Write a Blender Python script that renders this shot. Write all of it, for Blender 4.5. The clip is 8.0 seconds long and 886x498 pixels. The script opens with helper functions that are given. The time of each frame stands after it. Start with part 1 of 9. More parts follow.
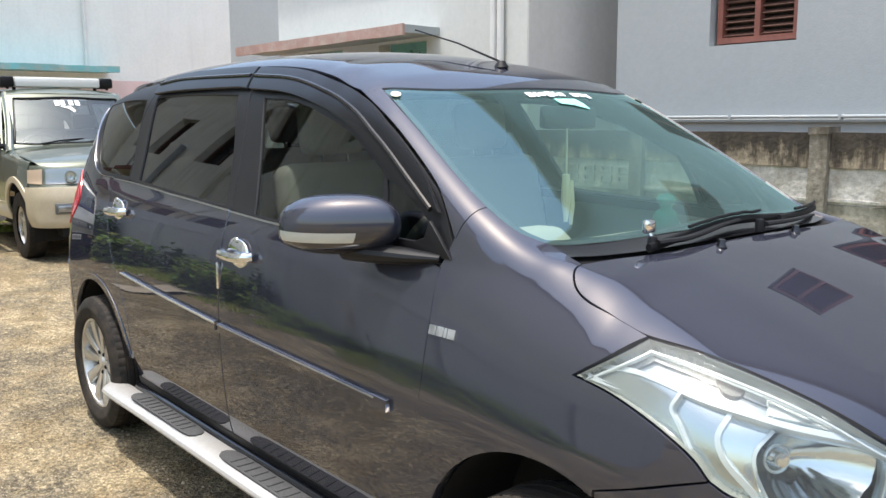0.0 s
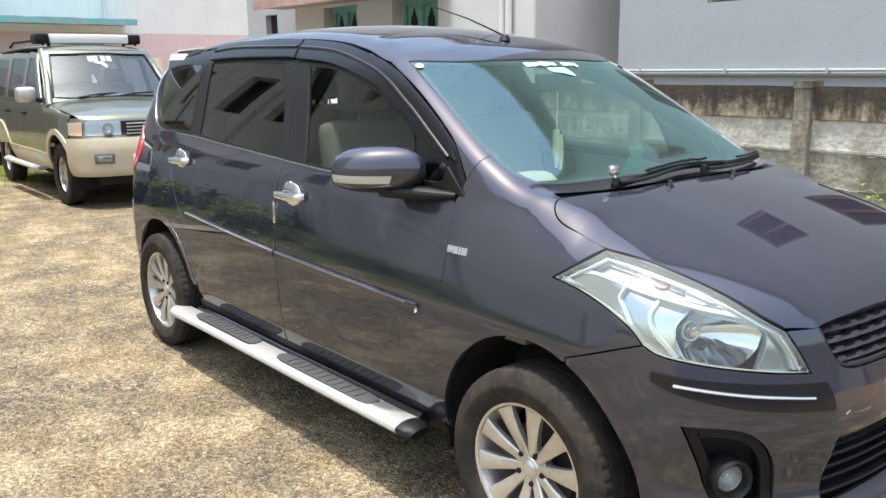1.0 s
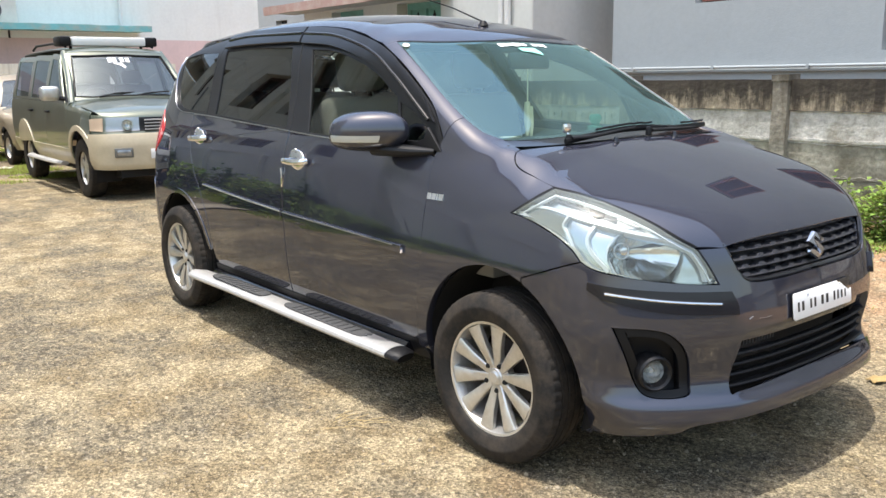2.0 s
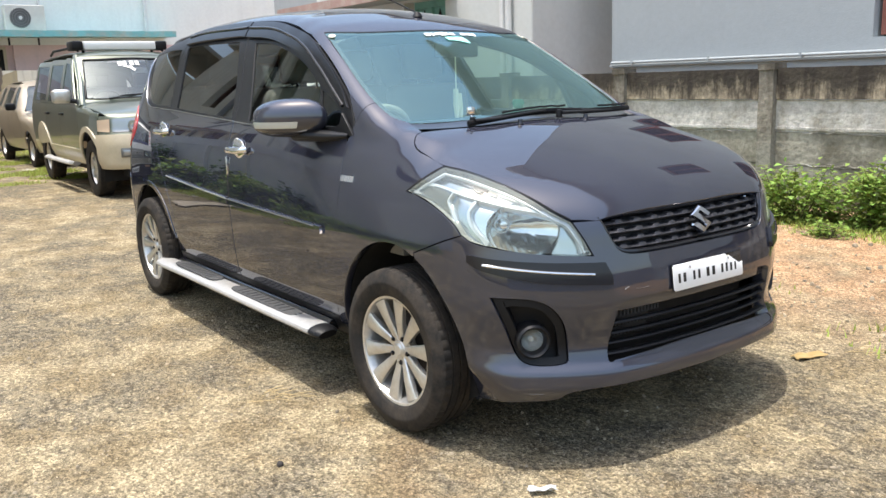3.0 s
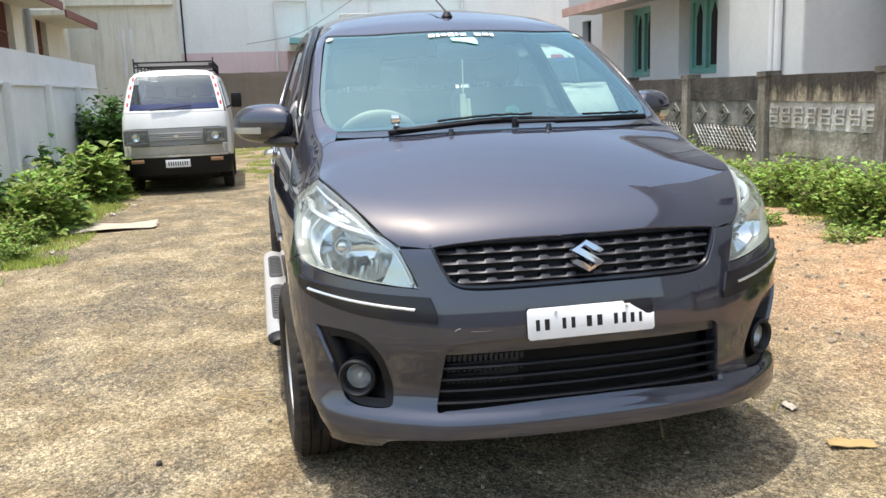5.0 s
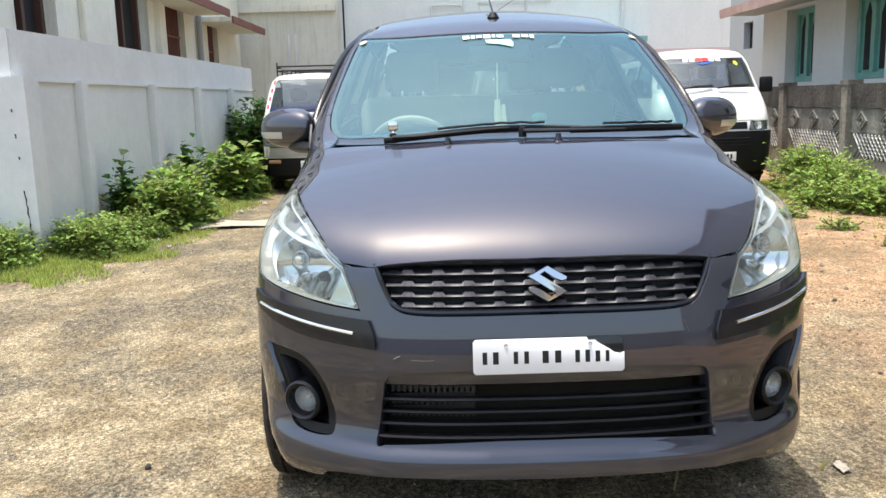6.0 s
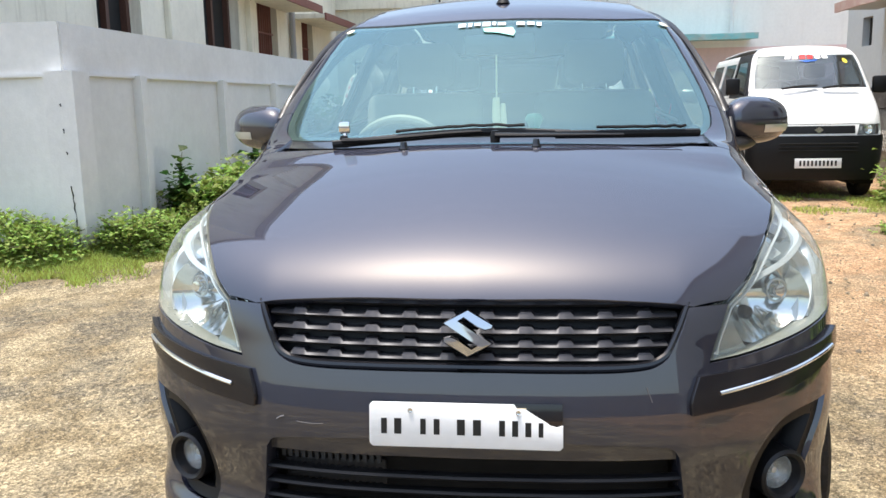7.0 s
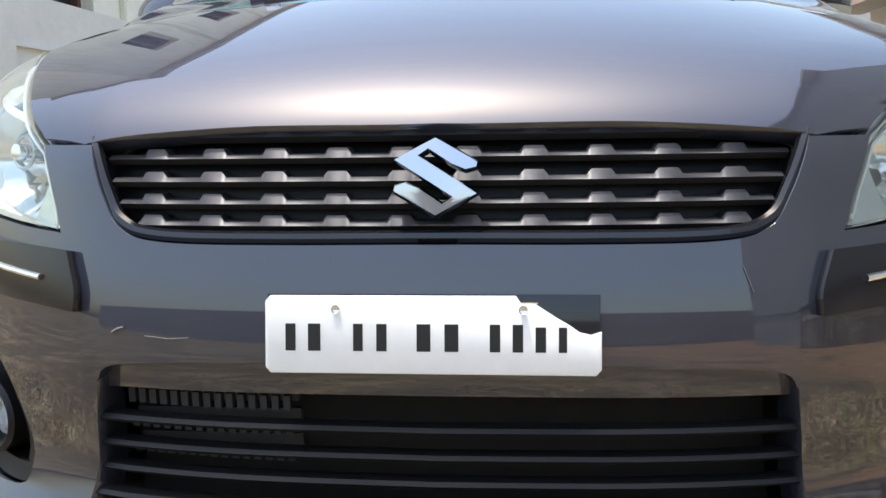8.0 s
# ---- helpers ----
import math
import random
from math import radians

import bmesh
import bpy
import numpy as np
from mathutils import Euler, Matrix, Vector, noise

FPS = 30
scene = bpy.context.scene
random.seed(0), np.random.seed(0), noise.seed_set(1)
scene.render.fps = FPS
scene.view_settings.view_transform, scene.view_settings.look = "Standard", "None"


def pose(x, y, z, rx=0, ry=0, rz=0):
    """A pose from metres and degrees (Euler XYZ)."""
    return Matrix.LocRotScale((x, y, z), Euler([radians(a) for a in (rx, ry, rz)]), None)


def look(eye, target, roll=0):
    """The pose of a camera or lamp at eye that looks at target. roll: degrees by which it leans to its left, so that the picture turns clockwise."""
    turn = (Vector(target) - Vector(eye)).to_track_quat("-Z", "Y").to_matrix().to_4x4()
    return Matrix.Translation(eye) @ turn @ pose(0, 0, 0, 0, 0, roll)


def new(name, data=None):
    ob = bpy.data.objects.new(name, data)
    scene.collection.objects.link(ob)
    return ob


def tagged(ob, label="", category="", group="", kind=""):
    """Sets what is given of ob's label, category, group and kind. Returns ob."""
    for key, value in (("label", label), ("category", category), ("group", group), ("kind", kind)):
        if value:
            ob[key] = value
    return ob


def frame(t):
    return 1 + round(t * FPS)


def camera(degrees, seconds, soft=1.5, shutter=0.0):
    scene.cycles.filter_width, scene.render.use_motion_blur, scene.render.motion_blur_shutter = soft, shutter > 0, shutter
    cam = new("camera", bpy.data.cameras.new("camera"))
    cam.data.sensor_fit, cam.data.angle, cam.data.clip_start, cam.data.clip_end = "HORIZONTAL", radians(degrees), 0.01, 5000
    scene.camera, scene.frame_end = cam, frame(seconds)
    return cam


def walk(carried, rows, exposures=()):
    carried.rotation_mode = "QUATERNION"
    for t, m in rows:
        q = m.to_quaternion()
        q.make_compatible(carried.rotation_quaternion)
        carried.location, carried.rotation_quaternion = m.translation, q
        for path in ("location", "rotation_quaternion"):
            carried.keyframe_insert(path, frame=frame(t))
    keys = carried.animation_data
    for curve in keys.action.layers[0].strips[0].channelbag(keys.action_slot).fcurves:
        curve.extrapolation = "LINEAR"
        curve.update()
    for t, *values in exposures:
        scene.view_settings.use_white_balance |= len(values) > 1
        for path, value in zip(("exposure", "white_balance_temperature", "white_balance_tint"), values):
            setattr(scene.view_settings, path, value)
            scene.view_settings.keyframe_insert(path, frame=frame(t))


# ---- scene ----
cam = camera(55.3, 8.0)
PATH = [
    (0, (1.134, -2.009, 1.391), (-0.378, -0.736, 1.088), -0.3),
    (0.5, (1.353, -2.207, 1.409), (-0.151, -0.956, 0.993), -0.5),
    (1, (1.617, -2.437, 1.455), (0.106, -1.196, 1.036), -0.5),
    (1.2, (1.732, -2.500, 1.456), (0.217, -1.266, 1.036), -0.6),
    (2.3, (2.182, -2.695, 1.284), (0.647, -1.475, 0.892), -0.9),
    (2.5, (2.254, -2.624, 1.272), (0.717, -1.409, 0.875), -1.2),
    (3, (2.495, -2.386, 1.266), (0.908, -1.235, 0.872), -1.8),
    (3.4, (2.619, -2.119, 1.229), (0.895, -1.183, 0.843), -2.7),
    (3.5, (2.644, -2.058, 1.214), (0.895, -1.167, 0.831), -2.6),
    (4, (2.778, -1.658, 1.217), (0.946, -0.947, 0.841), -2.5),
    (4.5, (2.868, -1.267, 1.243), (0.986, -0.700, 0.872), -2.3),
    (4.6, (2.880, -1.187, 1.229), (0.988, -0.653, 0.857), -2.5),
    (4.7, (2.891, -1.108, 1.240), (0.992, -0.605, 0.867), -2.4),
    (5.8, (2.814, -0.352, 1.241), (0.847, -0.246, 0.891), -1.7),
    (6, (2.755, -0.270, 1.229), (0.786, -0.254, 0.879), -1.6),
    (6.5, (2.492, -0.048, 1.219), (0.530, -0.219, 0.871), -1.2),
    (7, (2.284, 0.149, 1.216), (0.328, -0.087, 0.868), -1.1),
    (7.5, (2.064, 0.128, 1.023), (0.109, -0.120, 0.678), -0.8),
    (8, (1.658, 0.096, 0.823), (-0.314, -0.080, 0.543), -0.8),
]
walk(cam, [(t, look(eye, target, roll)) for t, eye, target, roll in PATH], [(0.0, 1.20), (0.6, 1.36), (2.4, 1.27), (6.5, 1.22), (8.0, 1.36)])

# ---- sky and sun: a bright high sun a little to the car's right, thin haze ----
world = bpy.data.worlds.new("sky")
scene.world = world
world.use_nodes = True
wn = world.node_tree.nodes
sky = wn.new("ShaderNodeTexSky")
sky.sky_type = "NISHITA"
sky.sun_disc = False
SUN = Vector((-0.03, -0.14, 0.99)).normalized()
sky.sun_elevation = math.asin(SUN.z)
sky.sun_rotation = math.atan2(SUN.x, SUN.y)
sky.air_density, sky.dust_density, sky.ozone_density = 1.5, 4.0, 1.2
world.node_tree.links.new(sky.outputs["Color"], wn["Background"].inputs["Color"])
wn["Background"].inputs["Strength"].default_value = 0.15
sun_data = bpy.data.lights.new("sun", "SUN")
sun_data.energy, sun_data.angle, sun_data.color = 2.2, radians(0.6), (1.0, 0.97, 0.92)
sun = new("sun", sun_data)
sun.matrix_world = look(SUN * 50, (0, 0, 0))

# ---- materials ----
MATS = {}


def mat(name, color, rough=0.6, metal=0.0, grain=0.0, scale=40.0, stain=0.0, stain_scale=2.0, stain_color=None, bump=0.0, bump_scale=None, coat=0.0, coat_rough=0.03, coat_ior=1.6, transmission=0.0, alpha=1.0, ior=1.45, per_object=0.0, specular=0.5):
    """A procedural surface: base colour, fine grain, larger stains, relief."""
    if name in MATS:
        return MATS[name]
    m = bpy.data.materials.new(name)
    m.use_nodes = True
    nt = m.node_tree
    b = nt.nodes["Principled BSDF"]
    link = nt.links.new
    b.inputs["Roughness"].default_value = rough
    b.inputs["Metallic"].default_value = metal
    b.inputs["Coat Weight"].default_value = coat
    b.inputs["Coat Roughness"].default_value = coat_rough
    b.inputs["Coat IOR"].default_value = coat_ior
    b.inputs["Transmission Weight"].default_value = transmission
    b.inputs["Alpha"].default_value = alpha
    b.inputs["IOR"].default_value = ior
    b.inputs["Specular IOR Level"].default_value = specular
    b.inputs["Base Color"].default_value = (*color, 1)
    coords = nt.nodes.new("ShaderNodeTexCoord").outputs["Object"]
    col = None
    if grain or stain or per_object:
        rgb = nt.nodes.new("ShaderNodeRGB")
        rgb.outputs[0].default_value = (*color, 1)
        col = rgb.outputs[0]
    if per_object:
        info = nt.nodes.new("ShaderNodeObjectInfo")
        hsv = nt.nodes.new("ShaderNodeHueSaturation")
        mr = nt.nodes.new("ShaderNodeMapRange")
        mr.inputs["To Min"].default_value, mr.inputs["To Max"].default_value = 1 - per_object, 1 + per_object
        link(info.outputs["Random"], mr.inputs["Value"])
        link(mr.outputs[0], hsv.inputs["Value"])
        link(col, hsv.inputs["Color"])
        col = hsv.outputs[0]
    if stain:
        n = nt.nodes.new("ShaderNodeTexNoise")
        n.inputs["Scale"].default_value, n.inputs["Detail"].default_value, n.inputs["Roughness"].default_value = stain_scale, 6, 0.65
        link(coords, n.inputs["Vector"])
        ramp = nt.nodes.new("ShaderNodeValToRGB")
        ramp.color_ramp.elements[0].position, ramp.color_ramp.elements[1].position = 0.42, 0.66
        link(n.outputs[0], ramp.inputs[0])
        mul = nt.nodes.new("ShaderNodeMath")
        mul.operation = "MULTIPLY"
        mul.inputs[1].default_value = stain
        link(ramp.outputs[0], mul.inputs[0])
        mix = nt.nodes.new("ShaderNodeMix")
        mix.data_type = "RGBA"
        link(mul.outputs[0], mix.inputs[0])
        link(col, mix.inputs[6])
        mix.inputs[7].default_value = (*(stain_color or [c * 0.5 for c in color]), 1)
        col = mix.outputs[2]
    if grain or bump:
        g = nt.nodes.new("ShaderNodeTexNoise")
        g.inputs["Scale"].default_value, g.inputs["Detail"].default_value, g.inputs["Roughness"].default_value = scale, 5, 0.7
        link(coords, g.inputs["Vector"])
        if grain:
            mr = nt.nodes.new("ShaderNodeMapRange")
            mr.inputs["From Min"].default_value, mr.inputs["From Max"].default_value = 0.25, 0.75
            mr.inputs["To Min"].default_value, mr.inputs["To Max"].default_value = 1 - grain, 1 + grain
            link(g.outputs[0], mr.inputs["Value"])
            hsv = nt.nodes.new("ShaderNodeHueSaturation")
            link(mr.outputs[0], hsv.inputs["Value"])
            link(col, hsv.inputs["Color"])
            col = hsv.outputs[0]
        if bump:
            bp = nt.nodes.new("ShaderNodeBump")
            bp.inputs["Strength"].default_value, bp.inputs["Distance"].default_value = 1.0, bump
            h = g.outputs[0]
            if bump_scale:
                g2 = nt.nodes.new("ShaderNodeTexNoise")
                g2.inputs["Scale"].default_value, g2.inputs["Detail"].default_value = bump_scale, 6
                link(coords, g2.inputs["Vector"])
                h = g2.outputs[0]
            link(h, bp.inputs["Height"])
            link(bp.outputs[0], b.inputs["Normal"])
    if col is not None:
        link(col, b.inputs["Base Color"])
    MATS[name] = m
    return m


PAINT = mat("granite_grey_metallic_paint", (0.039, 0.042, 0.061), rough=0.68, metal=0.9, coat=1.0, coat_rough=0.004, coat_ior=1.76, grain=0.14, scale=1400)
PAINT.node_tree.nodes["Principled BSDF"].inputs["Specular Tint"].default_value = (0.20, 0.20, 0.26, 1)
BLACK = mat("black_plastic", (0.007, 0.007, 0.008), rough=0.48, grain=0.2, scale=300, bump=0.0003, specular=0.3)
GLOSSBLACK = mat("gloss_black_plastic", (0.008, 0.008, 0.010), rough=0.14, coat=0.3)
TRIMBLACK = mat("satin_black_window_trim", (0.009, 0.009, 0.010), rough=0.42, grain=0.15, scale=300, specular=0.35)
VISORBLACK = mat("smoked_visor_plastic", (0.006, 0.006, 0.007), rough=0.30, specular=0.35, grain=0.1, scale=200)
DARK = mat("dark_underbody", (0.008, 0.0075, 0.007), rough=0.9, grain=0.4, scale=20)
CHROME = mat("chrome", (0.80, 0.80, 0.80), rough=0.06, metal=1.0)
SILVER = mat("silver_alloy_paint", (0.62, 0.61, 0.58), rough=0.32, metal=0.75, grain=0.08, scale=60, stain=0.35, stain_scale=9, stain_color=(0.32, 0.26, 0.19))
STEPMETAL = mat("dusty_aluminium", (0.50, 0.49, 0.47), rough=0.42, metal=0.5, grain=0.1, scale=50, stain=0.3, stain_scale=6, stain_color=(0.5, 0.46, 0.4))
TYRE = mat("dusty_tyre_rubber", (0.018, 0.0165, 0.015), rough=0.78, grain=0.3, scale=60, stain=0.5, stain_scale=11, stain_color=(0.075, 0.057, 0.040), specular=0.3, bump=0.001)
WHITEPAINT = mat("white_car_paint", (0.78, 0.78, 0.76), rough=0.3, coat=0.6, stain=0.2, stain_scale=3, stain_color=(0.6, 0.57, 0.5), grain=0.03)
RED = mat("red_lamp_plastic", (0.5, 0.01, 0.015), rough=0.12, coat=0.5)
CLOTH = mat("beige_seat_cloth", (0.18, 0.17, 0.15), rough=0.95, grain=0.15, scale=200, bump=0.001)
DASH = mat("beige_dashboard_plastic", (0.30, 0.275, 0.235), rough=0.6, grain=0.1, scale=200)


def glass(name, color, rough=0.0, ior=1.45, sheen=(1, 1, 1), dust_glare=0.0, glare_color=(0.7, 0.68, 0.6)):
    m = bpy.data.materials.new(name)
    m.use_nodes = True
    nt = m.node_tree
    nt.nodes.clear()
    out = nt.nodes.new("ShaderNodeOutputMaterial")
    clear, shine, mix, slant, steep, gloss = (nt.nodes.new(k) for k in ("ShaderNodeBsdfTransparent", "ShaderNodeBsdfGlossy", "ShaderNodeMixShader", "ShaderNodeLayerWeight", "ShaderNodeMath", "ShaderNodeMath"))
    clear.inputs[0].default_value = (*color, 1)
    shine.inputs["Roughness"].default_value = rough
    shine.inputs[0].default_value = (*sheen, 1)
    head_on = ((ior - 1) / (ior + 1)) ** 2
    slant.inputs["Blend"].default_value = 0.5
    steep.operation, gloss.operation = "POWER", "MULTIPLY_ADD"
    steep.inputs[1].default_value, gloss.inputs[1].default_value, gloss.inputs[2].default_value = 5.0, 1 - head_on, head_on
    nt.links.new(slant.outputs["Facing"], steep.inputs[0])
    nt.links.new(steep.outputs[0], gloss.inputs[0])
    nt.links.new(gloss.outputs[0], mix.inputs[0])
    nt.links.new(clear.outputs[0], mix.inputs[1])
    nt.links.new(shine.outputs[0], mix.inputs[2])
    last = mix.outputs[0]
    # diffuse film: dust on some panes, painted sky glare on the windscreen
    if dust_glare:
        film, add = nt.nodes.new("ShaderNodeBsdfDiffuse"), nt.nodes.new("ShaderNodeMixShader")
        n, r = nt.nodes.new("ShaderNodeTexNoise"), nt.nodes.new("ShaderNodeMapRange")
        n.inputs["Scale"].default_value, n.inputs["Detail"].default_value = 5.0, 7
        nt.links.new(nt.nodes.new("ShaderNodeTexCoord").outputs["Object"], n.inputs["Vector"])
        r.inputs["From Min"].default_value, r.inputs["From Max"].default_value = 0.3, 0.7
        r.inputs["To Min"].default_value, r.inputs["To Max"].default_value = dust_glare * 0.75, dust_glare * 1.25
        nt.links.new(n.outputs[0], r.inputs["Value"])
        film.inputs[0].default_value = (*glare_color, 1)
        nt.links.new(r.outputs[0], add.inputs[0])
        nt.links.new(last, add.inputs[1])
        nt.links.new(film.outputs[0], add.inputs[2])
        last = add.outputs[0]
    nt.links.new(last, out.inputs[0])
    return m


# thin dust film tinted teal; film and sheen paint in the reflected sky
SCREEN = glass("green_tinted_windscreen_glass", (0.72, 0.90, 0.81), ior=2.3, sheen=(0.62, 0.96, 1.0), dust_glare=0.045, glare_color=(0.45, 0.70, 0.68))
TINT = glass("lightly_tinted_side_glass", (0.52, 0.58, 0.52), ior=1.55)
TINTDARK = glass("darker_rear_glass", (0.07, 0.08, 0.078), ior=1.62)
CLEAR = glass("clear_lamp_plastic", (0.93, 0.94, 0.94), ior=1.45)

# ---- small builders ----
def mesh_of(bm, name, smooth=30):
    me = bpy.data.meshes.new(name)
    bmesh.ops.recalc_face_normals(bm, faces=bm.faces)
    bm.to_mesh(me)
    bm.free()
    if smooth:
        me.shade_smooth()
        me.set_sharp_from_angle(angle=radians(smooth))
    return me


def part(name, shape, material, parent=None, label="", smooth=30, where=None):
    """One mesh object from a bmesh or a mesh, under a thing or a part."""
    me = mesh_of(shape, name, smooth) if isinstance(shape, bmesh.types.BMesh) else shape
    if material is not None and not me.materials:
        me.materials.append(material)
    ob = new(name, me)
    if parent is not None:
        ob.parent = parent
    if where is not None:
        ob.matrix_basis = where
    return tagged(ob, label) if label else ob


def thing(name, label, category, where=None, group=""):
    ob = new(name)
    ob.empty_display_size = 0.2
    if where is not None:
        ob.matrix_basis = where
    return tagged(ob, label, category, group)


def box(x0, x1, y0, y1, z0, z1, bevel=0.0, segments=2):
    bm = bmesh.new()
    bmesh.ops.create_cube(bm, size=1)
    for v in bm.verts:
        v.co = Vector(((x0 + x1) / 2 + v.co.x * (x1 - x0), (y0 + y1) / 2 + v.co.y * (y1 - y0), (z0 + z1) / 2 + v.co.z * (z1 - z0)))
    if bevel:
        bmesh.ops.bevel(bm, geom=list(bm.edges), offset=bevel, segments=segments, affect="EDGES", profile=0.5)
    return bm


def join(*shapes):
    """Several bmeshes as one."""
    out = bmesh.new()
    for s in shapes:
        me = bpy.data.meshes.new("tmp")
        s.to_mesh(me)
        s.free()
        out.from_mesh(me)
        bpy.data.meshes.remove(me)
    return out


def moved(bm, m):
    bmesh.ops.transform(bm, matrix=m, verts=list(bm.verts))
    return bm


def tube(path, radius, sides=10, closed=False, flat=1.0):
    """A round bar along a path of points; radius may be a list."""
    bm = bmesh.new()
    pts = [Vector(p) for p in path]
    n = len(pts)
    rings = []
    for i, p in enumerate(pts):
        a, b = pts[(i - 1) % n if closed else max(i - 1, 0)], pts[(i + 1) % n if closed else min(i + 1, n - 1)]
        d = (b - a).normalized()
        u = d.cross(Vector((0, 0, 1)))
        u = u.normalized() if u.length > 1e-3 else Vector((1, 0, 0))
        w = u.cross(d)
        r = radius[i] if isinstance(radius, (list, tuple)) else radius
        rings.append([bm.verts.new(p + u * (r * math.cos(t)) + w * (r * flat * math.sin(t))) for t in (2 * math.pi * k / sides for k in range(sides))])
    for i in range(n if closed else n - 1):
        A, B = rings[i], rings[(i + 1) % n]
        for k in range(sides):
            bm.faces.new((A[k], A[(k + 1) % sides], B[(k + 1) % sides], B[k]))
    if not closed:
        bm.faces.new(rings[0][::-1])
        bm.faces.new(rings[-1])
    return bm


def lathe(profile, steps=40, axis="y"):
    """A closed turn of (radius, offset along the axis) pairs."""
    bm = bmesh.new()
    rings = []
    for k in range(steps):
        a = 2 * math.pi * k / steps
        c, s = math.cos(a), math.sin(a)
        rings.append([bm.verts.new((r * c, o, r * s) if axis == "y" else (o, r * c, r * s) if axis == "x" else (r * c, r * s, o)) for r, o in profile])
    for k in range(steps):
        A, B = rings[k], rings[(k + 1) % steps]
        for i in range(len(profile) - 1):
            bm.faces.new((A[i], A[i + 1], B[i + 1], B[i]))
    bmesh.ops.remove_doubles(bm, verts=list(bm.verts), dist=1e-5)
    return bm


def prism(outline, depth, axis="y", at=0.0, bevel=0.0):
    """A flat outline given depth along an axis."""
    bm = bmesh.new()
    put = {"y": lambda a, b, d: (a, d, b), "x": lambda a, b, d: (d, a, b), "z": lambda a, b, d: (a, b, d)}[axis]
    lo = [bm.verts.new(put(a, b, at)) for a, b in outline]
    hi = [bm.verts.new(put(a, b, at + depth)) for a, b in outline]
    bm.faces.new(lo[::-1])
    bm.faces.new(hi)
    n = len(lo)
    for i in range(n):
        bm.faces.new((lo[i], lo[(i + 1) % n], hi[(i + 1) % n], hi[i]))
    if bevel:
        bmesh.ops.recalc_face_normals(bm, faces=bm.faces)
        bmesh.ops.bevel(bm, geom=list(bm.edges), offset=bevel, segments=2, affect="EDGES", profile=0.5)
    return bm


def spline(points, per=6):
    """A smooth open curve through points of any dimension (Catmull-Rom)."""
    p = [np.asarray(q, float) for q in points]
    if len(p) < 3:
        return [tuple(q) for q in p]
    p = [2 * p[0] - p[1], *p, 2 * p[-1] - p[-2]]
    out = []
    for i in range(1, len(p) - 2):
        for k in range(per):
            t = k / per
            out.append(tuple(0.5 * (2 * p[i] + (p[i + 1] - p[i - 1]) * t + (2 * p[i - 1] - 5 * p[i] + 4 * p[i + 1] - p[i + 2]) * t**2 + (3 * p[i] - p[i - 1] - 3 * p[i + 1] + p[i + 2]) * t**3)))
    return out + [tuple(p[-2])]


def loop(*curves, per=6):
    """A closed outline of curves that meet in corners."""
    out = []
    for c in curves:
        s = spline(c, per)
        if out and max(abs(a - b) for a, b in zip(out[-1], s[0])) < 1e-6:
            s = s[1:]
        out += s
    if max(abs(a - b) for a, b in zip(out[0], out[-1])) < 1e-6:
        out.pop()
    return out


def flip(points):
    """The same points on the other flank."""
    return [(p[0], -p[1], *p[2:]) for p in points]

# ---- car bodies as smooth implicit surfaces: x ahead, y to the car's left, z up, front axle at x = 0 ----
from mathutils import geometry


def pchip(xs, ys):
    """Monotone cubic through the knots, returned as a dense table for np.interp."""
    xs, ys = np.asarray(xs, float), np.asarray(ys, float)
    h, d = np.diff(xs), np.diff(ys) / np.diff(xs)
    m = np.zeros(len(xs))
    m[0], m[-1] = d[0], d[-1]
    for i in range(1, len(xs) - 1):
        if d[i - 1] * d[i] > 0:
            w1, w2 = 2 * h[i] + h[i - 1], h[i] + 2 * h[i - 1]
            m[i] = (w1 + w2) / (w1 / d[i - 1] + w2 / d[i])
    q = np.linspace(xs[0], xs[-1], 500)
    i = np.clip(np.searchsorted(xs, q) - 1, 0, len(xs) - 2)
    t = (q - xs[i]) / h[i]
    v = (2 * t**3 - 3 * t**2 + 1) * ys[i] + (t**3 - 2 * t**2 + t) * h[i] * m[i] + (3 * t**2 - 2 * t**3) * ys[i + 1] + (t**3 - t**2) * h[i] * m[i + 1]
    return q, v


def blur(v, n):
    k = np.hanning(2 * n + 1)
    return np.convolve(np.pad(v, n, mode="edge"), k / k.sum(), mode="valid")


def smax(a, b, k):
    """The larger of two, with a fillet of about k."""
    h = np.clip(0.5 + 0.5 * (a - b) / k, 0, 1)
    return b + (a - b) * h + k * h * (1 - h)


